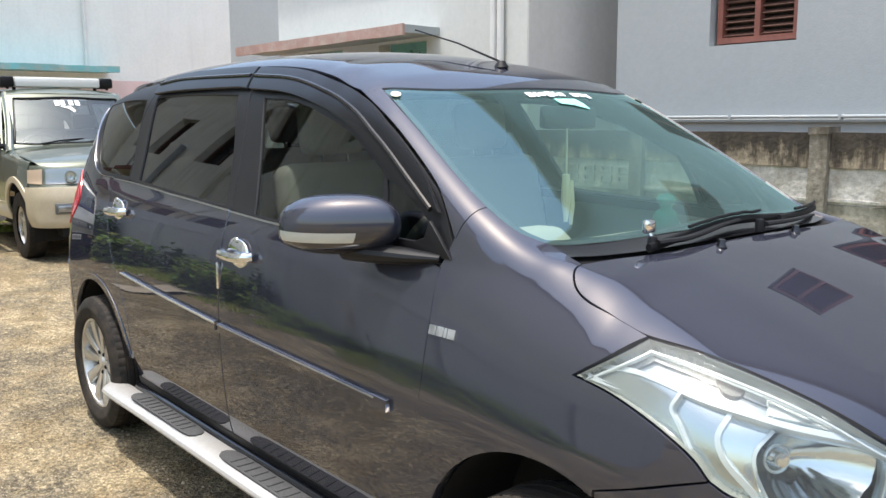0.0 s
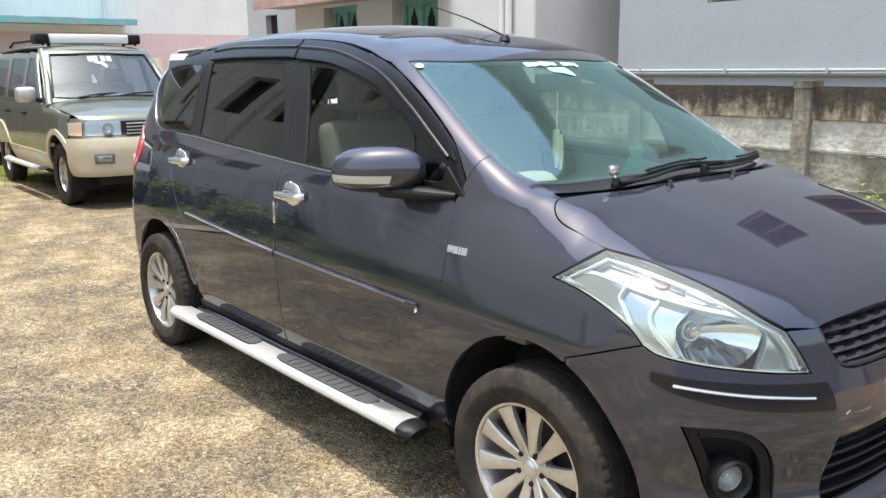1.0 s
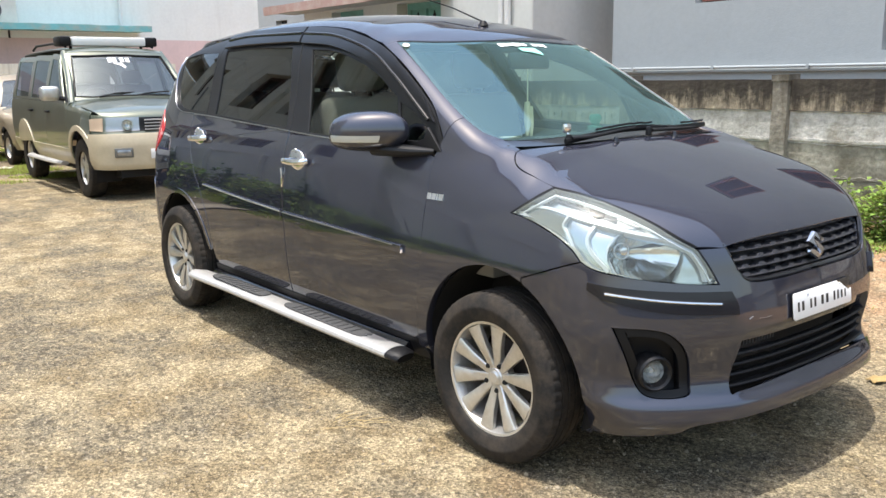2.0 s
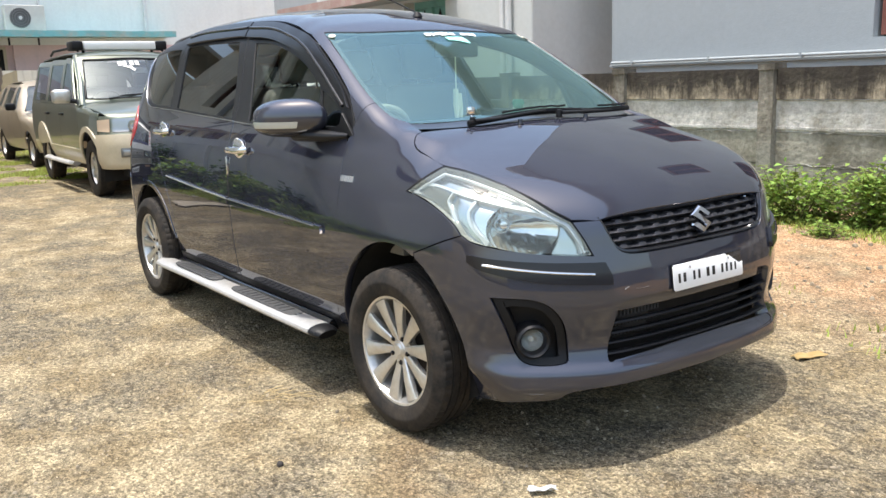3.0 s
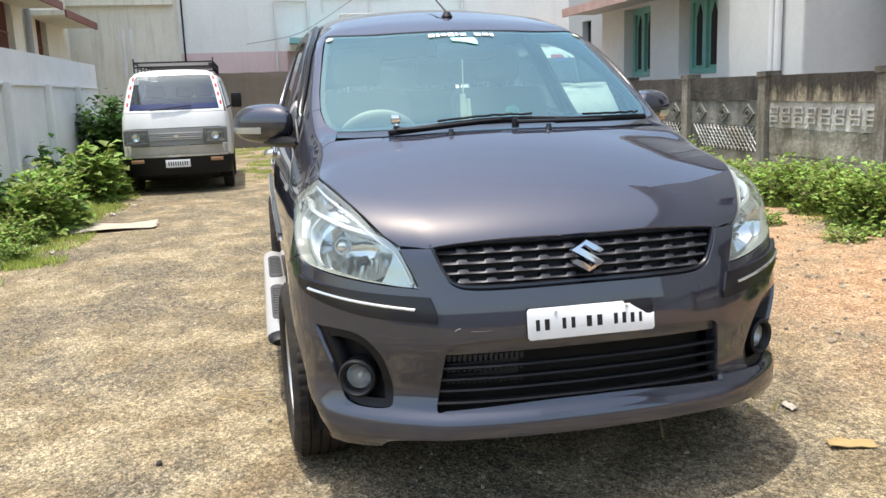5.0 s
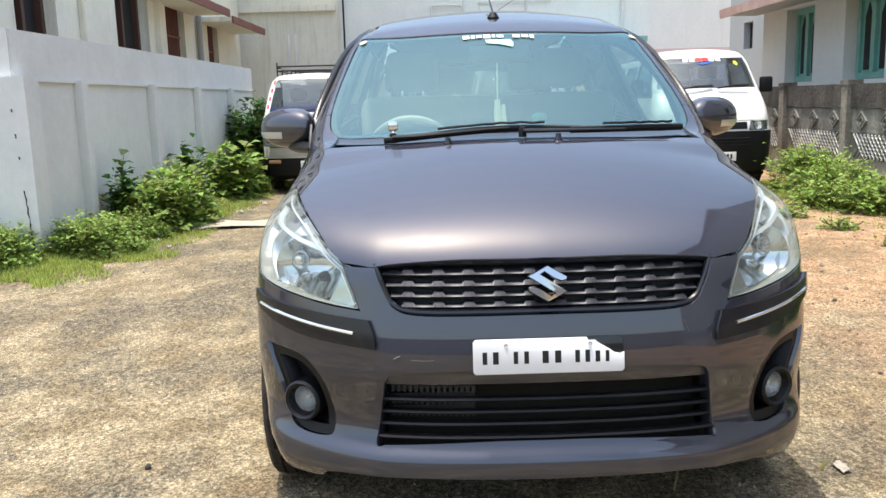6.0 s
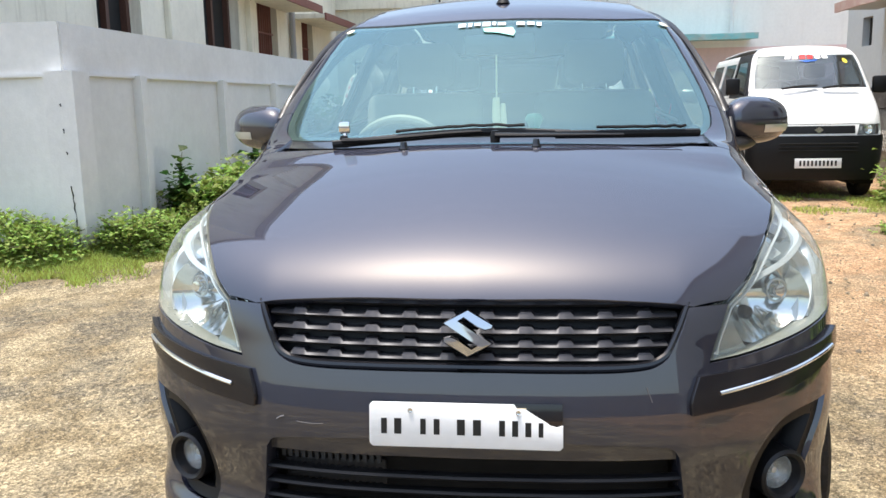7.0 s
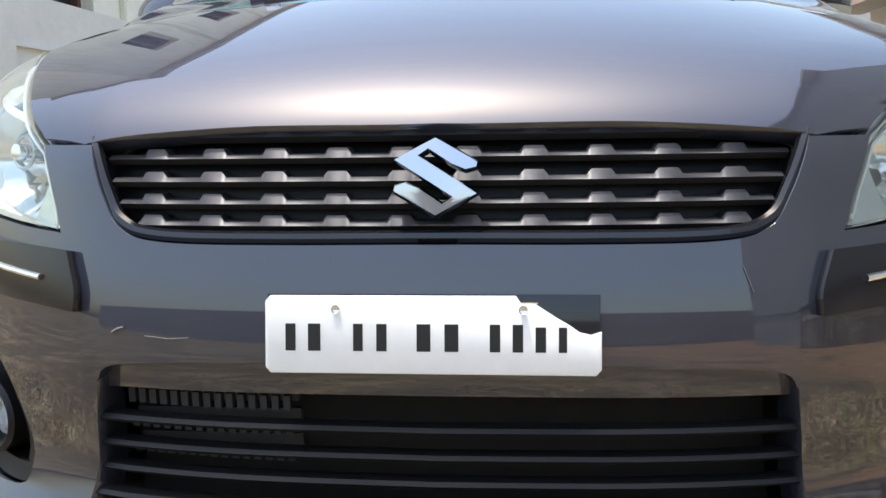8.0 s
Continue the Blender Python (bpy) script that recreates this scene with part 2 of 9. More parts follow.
class Shell:
    """A body from half widths over height at stations, a nose, a tail and a top line."""

    def __init__(self, heights, sections, nose, sweep, tail, top, crown, bow=0.26, bow_x=(-1.1, 0.02), fillet=((-1.0, -0.75, -0.1, 0.1), (0.10, 0.05, 0.04, 0.07)), soft=(0.05, 0.12), axis=-0.30, tail_round=0.45):
        xs = list(sections)
        self.gx, self.gz = np.linspace(xs[0] - 0.15, xs[-1] + 0.1, 451), np.linspace(heights[0] - 0.08, heights[-1] + 0.05, 331)
        rows = np.array([np.interp(self.gz, *pchip(heights, s)) for s in sections.values()])
        wide = np.array([np.interp(self.gx, *pchip(xs, rows[:, j])) for j in range(len(self.gz))]).T
        wide = np.array([blur(c, 12) for c in wide.T]).T
        self.wide = np.array([blur(r, 6) for r in wide])
        self.nose, self.sweep, self.tail, self.top = pchip(*nose), pchip(*sweep), pchip(*tail), pchip(*top)
        self.top = (self.top[0], blur(self.top[1], 4))
        self.crown, self.bow, self.bow_x, self.fillet, self.soft, self.axis, self.tail_round = crown, bow, bow_x, fillet, soft, axis, tail_round

    def body(self, p):
        """Below zero inside."""
        x, y, z = p[..., 0], np.abs(p[..., 1]), p[..., 2]
        gx, gz = self.gx, self.gz
        fx, fz = np.clip((x - gx[0]) / (gx[1] - gx[0]), 0, len(gx) - 1.001), np.clip((z - gz[0]) / (gz[1] - gz[0]), 0, len(gz) - 1.001)
        i, j = fx.astype(int), fz.astype(int)
        u, v = fx - i, fz - j
        w = self.wide
        wide = (w[i, j] * (1 - v) + w[i, j + 1] * v) * (1 - u) + (w[i + 1, j] * (1 - v) + w[i + 1, j + 1] * v) * u
        glass = np.clip((self.bow_x[1] - x) / 0.12, 0, 1) * np.clip((x - self.bow_x[0]) / 0.25, 0, 1)
        top = z - (np.interp(x + self.bow * y * y * glass, *self.top) - np.interp(x, *self.crown) * y * y)
        nose = (x - np.interp(z, *self.nose) + np.interp(y, *self.sweep)) * 0.8
        tail = np.interp(z, *self.tail) + self.tail_round * y**3 - x
        f = smax(y - wide, top * 0.85, np.interp(x, *self.fillet))
        f = smax(f, nose, self.soft[0])
        return smax(f, tail, self.soft[1])

    def gradient(self, p, e=0.01):
        g = np.stack([self.body(p + d) - self.body(p - d) for d in np.eye(3) * e], -1)
        return g / np.linalg.norm(g, axis=-1, keepdims=True)

    def cast(self, start, way, far):
        """Along each ray, the first place on the surface."""
        ts = np.linspace(0, far, 160)
        vals = np.stack([self.body(start + t * way) for t in ts])
        inside = vals < 0
        first = np.where(inside.any(0), inside.argmax(0), vals.argmin(0))
        lo, hi = ts[np.maximum(first - 1, 0)], ts[first]
        for _ in range(22):
            mid = (lo + hi) / 2
            neg = self.body(start + mid[..., None] * way) < 0
            lo, hi = np.where(neg, lo, mid), np.where(neg, mid, hi)
        return start + hi[..., None] * way

    def unfold(self, p, view):
        """A place on the right flank, nose, tail or top, on the flat sheet of a view."""
        if len(p) == 2:
            return tuple(p)
        x, y, z = p
        if view == "side":
            return x, z
        if view == "slant":
            return x, z * 0.766 + y * 0.643
        if view == "top":
            return x, y
        if view == "rear":
            return y, z
        return 0.9 * math.atan2(y, x - self.axis), z

    def fold(self, q, view):
        """Sheet to body."""
        q = np.asarray(q, float)
        n = len(q)
        zero = np.zeros(n)
        if view == "side":
            return self.cast(np.stack([q[:, 0], zero - 1.1, q[:, 1]], -1), np.array([0.0, 1.0, 0.0]), 1.1)
        if view == "slant":
            out = np.array([0.0, -0.766, 0.643])
            mid = np.stack([q[:, 0], q[:, 1] * 0.643, q[:, 1] * 0.766], -1)
            return self.cast(mid + 1.6 * out, -out, 1.6)
        if view == "top":
            return self.cast(np.stack([q[:, 0], q[:, 1], zero + 2.2], -1), np.array([0.0, 0.0, -1.0]), 1.9)
        if view == "rear":
            return self.cast(np.stack([zero + self.gx[0] - 0.2, q[:, 0], q[:, 1]], -1), np.array([1.0, 0.0, 0.0]), 1.5)
        a = q[:, 0] / 0.9
        out = np.stack([np.cos(a), np.sin(a), zero], -1)
        return self.cast(np.stack([zero + self.axis, zero, q[:, 1]], -1) + 1.6 * out, -out, 1.6)

    def panel(self, outline, view, holes=(), offset=0.0, gap=0.002, thick=0.018, step=0.045):
        """A sheet of the body inside an outline: (vertices, faces, loop normals), with edges turned in by thick."""
        rings = [shrink([self.unfold(p, view) for p in outline], gap)] + [shrink([self.unfold(p, view) for p in h], -gap) for h in holes]
        flat = [Vector((a, b, 0)) for r in rings for a, b in r]
        tris = geometry.tessellate_polygon([[Vector((a, b, 0)) for a, b in r] for r in rings])
        bm = bmesh.new()
        vs = [bm.verts.new(v) for v in flat]
        for t in tris:
            if len(set(t)) == 3:
                try:
                    bm.faces.new([vs[i] for i in t])
                except ValueError:
                    pass
        lo, hi = np.min([v[:2] for v in flat], 0), np.max([v[:2] for v in flat], 0)
        for ax in (0, 1):
            for c in np.arange(lo[ax] + step / 2, hi[ax], step):
                co = Vector((c, 0, 0)) if ax == 0 else Vector((0, c, 0))
                no = Vector((1, 0, 0)) if ax == 0 else Vector((0, 1, 0))
                bmesh.ops.bisect_plane(bm, geom=bm.verts[:] + bm.edges[:] + bm.faces[:], plane_co=co, plane_no=no, dist=1e-5)
        bm.verts.index_update()
        q = np.array([v.co[:2] for v in bm.verts])
        faces = [[v.index for v in f.verts] for f in bm.faces]
        rim = [(e.verts[0].index, e.verts[1].index) for e in bm.edges if len(e.link_faces) == 1]
        bm.free()
        p = self.fold(q, view)
        n = self.gradient(p)
        p = p + offset * n
        out, normals = [], []
        for f in faces:
            ring = p[f] - p[f[0]]
            if np.dot(np.cross(ring, np.roll(ring, -1, 0)).sum(0), n[f].sum(0)) < 0:
                f = f[::-1]
            out.append(f)
            normals += [n[i] for i in f]
        if thick:
            way = {}
            for f in out:
                for k in range(len(f)):
                    way[(f[k], f[(k + 1) % len(f)])] = True
            deep = {}
            p = list(p)
            for i in sorted({i for e in rim for i in e}):
                deep[i] = len(p)
                p.append(p[i] - thick * n[i])
            for a, b in rim:
                if (a, b) not in way:
                    a, b = b, a
                f = [b, a, deep[a], deep[b]]
                out.append(f)
                m = np.cross(p[a] - p[b], p[deep[b]] - p[b])
                m = m / (np.linalg.norm(m) + 1e-9)
                normals += [m * 0.8 + n[b] * 0.5, m * 0.8 + n[a] * 0.5, m, m]
        return np.array(p), out, normals


def shrink(poly, d):
    """The outline moved inwards by d."""
    p = np.array(poly, float)
    area = np.sum(p[:, 0] * np.roll(p[:, 1], -1) - np.roll(p[:, 0], -1) * p[:, 1])
    e1, e2 = p - np.roll(p, 1, 0), np.roll(p, -1, 0) - p
    e1, e2 = (e / (np.linalg.norm(e, axis=1, keepdims=True) + 1e-12) for e in (e1, e2))
    n1, n2 = (np.stack([-e[:, 1], e[:, 0]], -1) * np.sign(area) for e in (e1, e2))
    m = n1 + n2
    m = m / np.maximum((m * m).sum(1, keepdims=True), 0.6) * 2
    return [tuple(q) for q in p + m * d]


def sheet(name, made, mirror=False):
    """The mesh of a panel, or its mirror image on the left flank."""
    p, faces, normals = made
    if mirror:
        p, at, out, turned = p * (1, -1, 1), 0, [], []
        for f in faces:
            ns = normals[at : at + len(f)]
            at += len(f)
            out.append(f[::-1])
            turned += [(n[0], -n[1], n[2]) for n in ns[::-1]]
        faces, normals = out, turned
    me = bpy.data.meshes.new(name)
    me.from_pydata([tuple(v) for v in p], [], faces)
    me.update()
    me.shade_smooth()
    me.normals_split_custom_set([tuple(Vector(n).normalized()) for n in normals])
    return me


# the large car: half width over height at stations along it
MPV = Shell(
    (0.18, 0.25, 0.35, 0.45, 0.60, 0.70, 0.80, 0.90, 0.98, 1.06, 1.12, 1.25, 1.46, 1.57, 1.70),
    {
        -3.45: (0.68, 0.72, 0.755, 0.77, 0.775, 0.775, 0.765, 0.75, 0.73, 0.705, 0.685, 0.64, 0.57, 0.53, 0.47),
        -2.74: (0.71, 0.74, 0.775, 0.79, 0.80, 0.803, 0.80, 0.792, 0.778, 0.758, 0.738, 0.692, 0.618, 0.562, 0.48),
        -1.30: (0.72, 0.745, 0.785, 0.80, 0.81, 0.813, 0.812, 0.805, 0.793, 0.772, 0.745, 0.692, 0.61, 0.555, 0.48),
        -0.35: (0.72, 0.745, 0.785, 0.80, 0.808, 0.81, 0.802, 0.782, 0.758, 0.722, 0.705, 0.665, 0.60, 0.55, 0.48),
        0.10: (0.71, 0.74, 0.78, 0.80, 0.81, 0.81, 0.795, 0.765, 0.715, 0.65, 0.61, 0.55, 0.48, 0.44, 0.40),
        0.80: (0.70, 0.73, 0.77, 0.79, 0.80, 0.80, 0.785, 0.755, 0.70, 0.63, 0.58, 0.52, 0.45, 0.42, 0.38),
    },
    nose=((0.05, 0.18, 0.24, 0.285, 0.325, 0.365, 0.41, 0.48, 0.55, 0.60, 0.64, 0.69, 0.73, 0.77, 0.82, 0.86, 0.90, 0.95, 1.05, 1.2), (0.593, 0.673, 0.748, 0.773, 0.770, 0.741, 0.726, 0.738, 0.748, 0.744, 0.737, 0.724, 0.713, 0.703, 0.685, 0.663, 0.628, 0.563, 0.373, 0.023)),
    sweep=((0, 0.19, 0.41, 0.49, 0.6, 0.73, 0.78, 0.81, 0.84, 0.95), (0, 0.006, 0.035, 0.068, 0.133, 0.248, 0.328, 0.423, 0.673, 2.573)),
    tail=((0.05, 0.3, 0.5, 0.75, 0.9, 1.1, 1.3, 1.5, 1.7), (-3.36, -3.44, -3.47, -3.455, -3.43, -3.37, -3.27, -3.13, -2.9)),
    top=((-3.6, -3.3, -3.1, -2.8, -2.5, -2.2, -1.9, -1.6, -1.3, -1.1, -0.95, -0.85, -0.76, -0.6, -0.4, -0.2, -0.08, -0.02, 0.04, 0.2, 0.35, 0.5, 0.62, 0.75, 0.9),
    (1.42, 1.53, 1.57, 1.61, 1.635, 1.65, 1.655, 1.648, 1.626, 1.597, 1.562, 1.536, 1.503, 1.420, 1.305, 1.188, 1.122, 1.103, 1.094, 1.055, 1.008, 0.95, 0.89, 0.80, 0.64)),
    crown=((-1.2, -0.9, -0.1, 0.1, 0.7), (0.19, 0.10, 0.03, 0.15, 0.13)),
)

# ---- the large car ----
car = thing("car", "dark grey metallic people carrier parked on sandy ground", "car")
R_HL_TOP = [(0.180, -0.690, 0.977), (0.288, -0.668, 0.963), (0.394, -0.635, 0.933), (0.486, -0.596, 0.894), (0.562, -0.555, 0.846), (0.608, -0.513, 0.812)]
R_HL_IN = [(0.608, -0.513, 0.812), (0.641, -0.489, 0.754), (0.664, -0.472, 0.705)]
R_HL_LOW = [(0.664, -0.472, 0.705), (0.619, -0.554, 0.711), (0.557, -0.639, 0.722), (0.483, -0.715, 0.736), (0.414, -0.762, 0.752), (0.375, -0.777, 0.772)]
R_HL_BACK = [(0.375, -0.777, 0.772), (0.338, -0.783, 0.809), (0.264, -0.783, 0.844), (0.157, -0.774, 0.874), (0.061, -0.770, 0.889)]
R_HL_UP = [(0.061, -0.770, 0.889), (0.120, -0.745, 0.930), (0.180, -0.690, 0.977)]
R_GAP_BUMPER = [(0.375, -0.777, 0.772)] + [tuple(map(float, p)) for p in MPV.fold([(0.315, 0.751), (0.235, 0.720), (0.150, 0.688)], "side")]
R_HOOD_SIDE = [(-0.058, -0.610, 1.079), (-0.050, -0.644, 1.066), (-0.022, -0.671, 1.040), (0.022, -0.683, 1.018), (0.095, -0.684, 1.000), (0.180, -0.690, 0.977)]
R_SCREEN_EDGE = [(-0.862, -0.556, 1.482), (-0.638, -0.596, 1.361), (-0.455, -0.625, 1.254), (-0.333, -0.635, 1.184), (-0.240, -0.627, 1.136), (-0.170, -0.595, 1.112)]
GUTTER = [(-0.335, 1.066), (-0.434, 1.193), (-0.510, 1.256), (-0.710, 1.378), (-0.927, 1.476), (-1.270, 1.552), (-1.660, 1.581), (-2.150, 1.586), (-2.560, 1.560), (-2.80, 1.525), (-3.05, 1.47)]
FRONT_GAP = [(-0.392, 1.042), (-0.380, 0.93), (-0.378, 0.84), (-0.382, 0.75), (-0.40, 0.615), (-0.425, 0.47), (-0.448, 0.335)]
REAR_GAP = [(-2.60, 1.145), (-2.575, 1.0), (-2.50, 0.85), (-2.41, 0.72), (-2.345, 0.58), (-2.325, 0.45), (-2.31, 0.335)]
SILL = 0.335


def arc(cx, cz, r, a0, a1, n=14):
    return [(cx + r * math.cos(radians(a0 + (a1 - a0) * k / n)), cz + r * math.sin(radians(a0 + (a1 - a0) * k / n))) for k in range(n + 1)]


def both(name, outline, view, material, parent=None, **kw):
    """A panel on the right flank and its twin on the left."""
    made = MPV.panel(outline, view, **kw)
    parents = parent or (car, car)
    return part(name, sheet(name, made), material, parents[0]), part(name, sheet(name, made, True), material, parents[1])


# hood: front edge, right side, rear edge, left side
hood_side = R_HOOD_SIDE + R_HL_TOP[1:]
front_half = [(0.608, -0.513), (0.645, -0.440), (0.651, -0.405), (0.666, -0.255), (0.676, 0.0)]
rear_half = [(-0.058, -0.610), (-0.040, -0.52), (-0.005, -0.38), (0.012, -0.2), (0.018, 0.0)]
side2 = [(p[0], p[1]) for p in hood_side]
hood_line = loop(side2, front_half[:2], front_half[1:] + flip(front_half[1:-1])[::-1], flip(front_half[:2])[::-1], flip(side2)[::-1], flip(rear_half)[:-1] + rear_half[::-1])
hood = part("hood", sheet("hood", MPV.panel(hood_line, "top", gap=0.0025, thick=0.03, step=0.035)), PAINT, car)
both("front_fender", loop(
    [(-0.392, -0.73, 1.042), (-0.352, -0.66, 1.12), (-0.333, -0.635, 1.184)], R_SCREEN_EDGE[3:], [(-0.170, -0.595, 1.112), (-0.058, -0.610, 1.079)], R_HOOD_SIDE, R_HL_UP[::-1], R_HL_BACK[::-1], R_GAP_BUMPER,
    [tuple(map(float, p)) for p in MPV.fold(arc(0, 0.31, 0.390, 68, 184), "side")], [(-0.390, -0.73, 0.27), (-0.455, -0.73, 0.27), (-0.448, -0.77, 0.335)], [(x, -0.78, z) for x, z in FRONT_GAP[::-1]]), "slant", PAINT, thick=0.03, step=0.04)

# bumper
lip = [(0.36, -0.74, 0.205), (0.47, -0.72, 0.225), (0.56, -0.66, 0.235), (0.613, -0.59, 0.243), (0.645, -0.545, 0.272), (0.72, -0.40, 0.283), (0.765, -0.18, 0.283), (0.778, 0.0, 0.282)]
grille_low = [(0.648, -0.428, 0.812), (0.679, -0.402, 0.746), (0.695, -0.378, 0.712), (0.713, -0.325, 0.698), (0.735, -0.18, 0.696), (0.744, 0.0, 0.697)]
wrap = [tuple(map(float, p)) for p in MPV.fold(arc(0, 0.31, 0.390, 67, -16), "side")]
bumper_line = loop(grille_low + flip(grille_low[:-1])[::-1], flip([R_HL_IN[0], grille_low[0]])[::-1], flip(R_HL_IN), flip(R_HL_LOW), flip(R_GAP_BUMPER[1:]), flip(wrap), flip(lip) + lip[:-1][::-1], wrap[::-1], R_GAP_BUMPER[1:][::-1], R_HL_LOW[::-1], R_HL_IN[::-1], [R_HL_IN[0], grille_low[0]])
mouth_half = [(0.768, 0.0, 0.374), (0.766, -0.18, 0.372), (0.722, -0.415, 0.362)]
mouth_up = [(0.713, -0.408, 0.528), (0.722, -0.388, 0.548), (0.740, -0.30, 0.556), (0.763, -0.15, 0.562), (0.768, 0.0, 0.563)]
MOUTH = loop(flip(mouth_half)[::-1][:-1] + mouth_half, [mouth_half[-1], (0.708, -0.441, 0.372), (0.713, -0.408, 0.528)], mouth_up + flip(mouth_up[:-1])[::-1], flip([mouth_half[-1], (0.708, -0.441, 0.372), (0.713, -0.408, 0.528)])[::-1])
FOG = loop([(0.479, -0.744, 0.580), (0.572, -0.655, 0.574), (0.612, -0.605, 0.545), (0.638, -0.573, 0.484), (0.648, -0.563, 0.391), (0.638, -0.578, 0.362), (0.577, -0.663, 0.362), (0.545, -0.697, 0.395), (0.515, -0.720, 0.487), (0.479, -0.744, 0.580)])
bumper = part("front_bumper", sheet("front_bumper", MPV.panel(bumper_line, "nose", holes=[MOUTH, FOG, flip(FOG)], thick=0.05, step=0.04)), PAINT, car)

# bumper guards: black wrap-round strips with a chrome line
guard = loop([(0.405, -0.774, 0.715), (0.475, -0.728, 0.703), (0.590, -0.606, 0.690), (0.686, -0.445, 0.682)], [(0.686, -0.445, 0.682), (0.700, -0.43, 0.640), (0.705, -0.43, 0.612)], [(0.705, -0.43, 0.612), (0.590, -0.624, 0.627), (0.464, -0.745, 0.662), (0.405, -0.774, 0.690)], [(0.405, -0.774, 0.690), (0.405, -0.774, 0.715)])
GUARD = mat("dark_glossy_guard", (0.009, 0.0085, 0.011), rough=0.16, specular=0.5)
guards = both("bumper_guard", guard, "nose", GUARD, offset=0.012, gap=0, thick=0.014, step=0.03)
for guard_part, s in zip(guards, (1, -1)):
    line = [(x, s * y, z) for x, y, z in spline([(0.455, -0.752, 0.684), (0.517, -0.699, 0.674), (0.587, -0.622, 0.662), (0.676, -0.485, 0.648)], 8)]
    pts = MPV.cast(np.array(line) + [0.3, s * -0.3, 0], np.array([-0.707, s * 0.707, 0]), 0.6)
    pts = pts + 0.0135 * MPV.gradient(pts)
    part("chrome_line", tube(pts, 0.0042, 8), CHROME, guard_part, "thin chrome line")

# roof, pillars, tail
gut = MPV.fold([g for g in GUTTER[3:9]], "side")
edge = [(-0.862, -0.556)] + [(float(p[0]), float(p[1])) for p in gut[1:]] + [(-2.80, -0.50), (-3.05, -0.475)]
roof_line = loop([(-0.722, 0.0), (-0.735, -0.2), (-0.775, -0.39), (-0.862, -0.556)], edge, [(-3.05, -0.475), (-3.14, -0.25), (-3.17, 0.0), (-3.14, 0.25), (-3.05, 0.475)], flip(edge)[::-1], flip([(-0.735, -0.2), (-0.775, -0.39), (-0.862, -0.556)])[::-1] + [(-0.722, 0.0)])
roof = part("roof", sheet("roof", MPV.panel(roof_line, "top", gap=0.0015, thick=0.02, step=0.06)), PAINT, car)
pillar_low = [MPV.fold([g], "side")[0] for g in GUTTER[1:5]]
both("windscreen_pillar", loop([(-0.392, -0.73, 1.042), (-0.352, -0.66, 1.12), (-0.333, -0.635, 1.184)], R_SCREEN_EDGE[:4][::-1], [(-0.862, -0.556, 1.482), tuple(pillar_low[3])], [tuple(p) for p in pillar_low[::-1]] + [(-0.335, -0.715, 1.066)], [(-0.335, -0.715, 1.066), (-0.392, -0.73, 1.042)]), "slant", PAINT, gap=0.001, step=0.03)

# front and rear doors: skin, frame, panes, rain visors, chrome handles, mouldings
door_f = loop(FRONT_GAP, [(-0.448, SILL), (-1.440, SILL)], [(-1.440, SILL), (-1.444, 0.7), (-1.438, 1.098)], [(-1.438, 1.098), (-1.275, 1.088), (-1.077, 1.081), (-0.514, 1.066), (-0.392, 1.042)])
door_r = loop([(-1.444, 1.098), (-1.450, 0.7), (-1.446, SILL)], [(-1.446, SILL), (-2.31, SILL)], REAR_GAP[::-1], [(-2.60, 1.145), (-2.335, 1.139), (-2.02, 1.124), (-1.5, 1.100), (-1.444, 1.098)])
doors_f = both("front_door", door_f, "side", PAINT, step=0.05)
doors_r = both("rear_door", door_r, "side", PAINT, step=0.05)
GLASS_F = loop([(-1.285, 1.100), (-1.37, 1.28), (-1.462, 1.466)], [(-1.462, 1.466), (-1.228, 1.447), (-0.916, 1.363), (-0.698, 1.257)], [(-0.698, 1.257), (-0.662, 1.18), (-0.638, 1.086)], [(-0.638, 1.086), (-0.9, 1.086), (-1.285, 1.100)])
GLASS_R = loop([(-2.324, 1.154), (-2.36, 1.32), (-2.395, 1.488)], [(-2.395, 1.488), (-2.05, 1.492), (-1.662, 1.482)], [(-1.662, 1.482), (-1.57, 1.30), (-1.495, 1.112)], [(-1.495, 1.112), (-2.02, 1.136), (-2.324, 1.154)])
GLASS_T = loop([(-0.668, 1.236), (-0.58, 1.205), (-0.483, 1.150), (-0.458, 1.118)], [(-0.458, 1.118), (-0.470, 1.092), (-0.610, 1.092)], [(-0.610, 1.092), (-0.635, 1.16), (-0.668, 1.236)])
GLASS_Q = loop([(-2.445, 1.162), (-2.47, 1.32), (-2.50, 1.482)], [(-2.50, 1.482), (-2.75, 1.482), (-2.955, 1.462)], [(-2.955, 1.462), (-2.945, 1.34), (-2.875, 1.225), (-2.76, 1.175), (-2.445, 1.162)])
frame_f = loop([(-0.345, 1.055), (-0.434, 1.187), (-0.510, 1.250), (-0.710, 1.372), (-0.927, 1.470), (-1.270, 1.546), (-1.600, 1.574)], [(-1.600, 1.574), (-1.520, 1.35), (-1.442, 1.101)], [(-1.442, 1.101), (-1.275, 1.091), (-1.077, 1.084), (-0.514, 1.069), (-0.345, 1.055)])
frame_r = loop([(-1.606, 1.574), (-1.70, 1.577), (-2.15, 1.580), (-2.42, 1.566)], [(-2.42, 1.566), (-2.47, 1.36), (-2.425, 1.147)], [(-2.425, 1.147), (-2.02, 1.127), (-1.5, 1.103), (-1.448, 1.101)], [(-1.448, 1.101), (-1.526, 1.35), (-1.606, 1.574)])
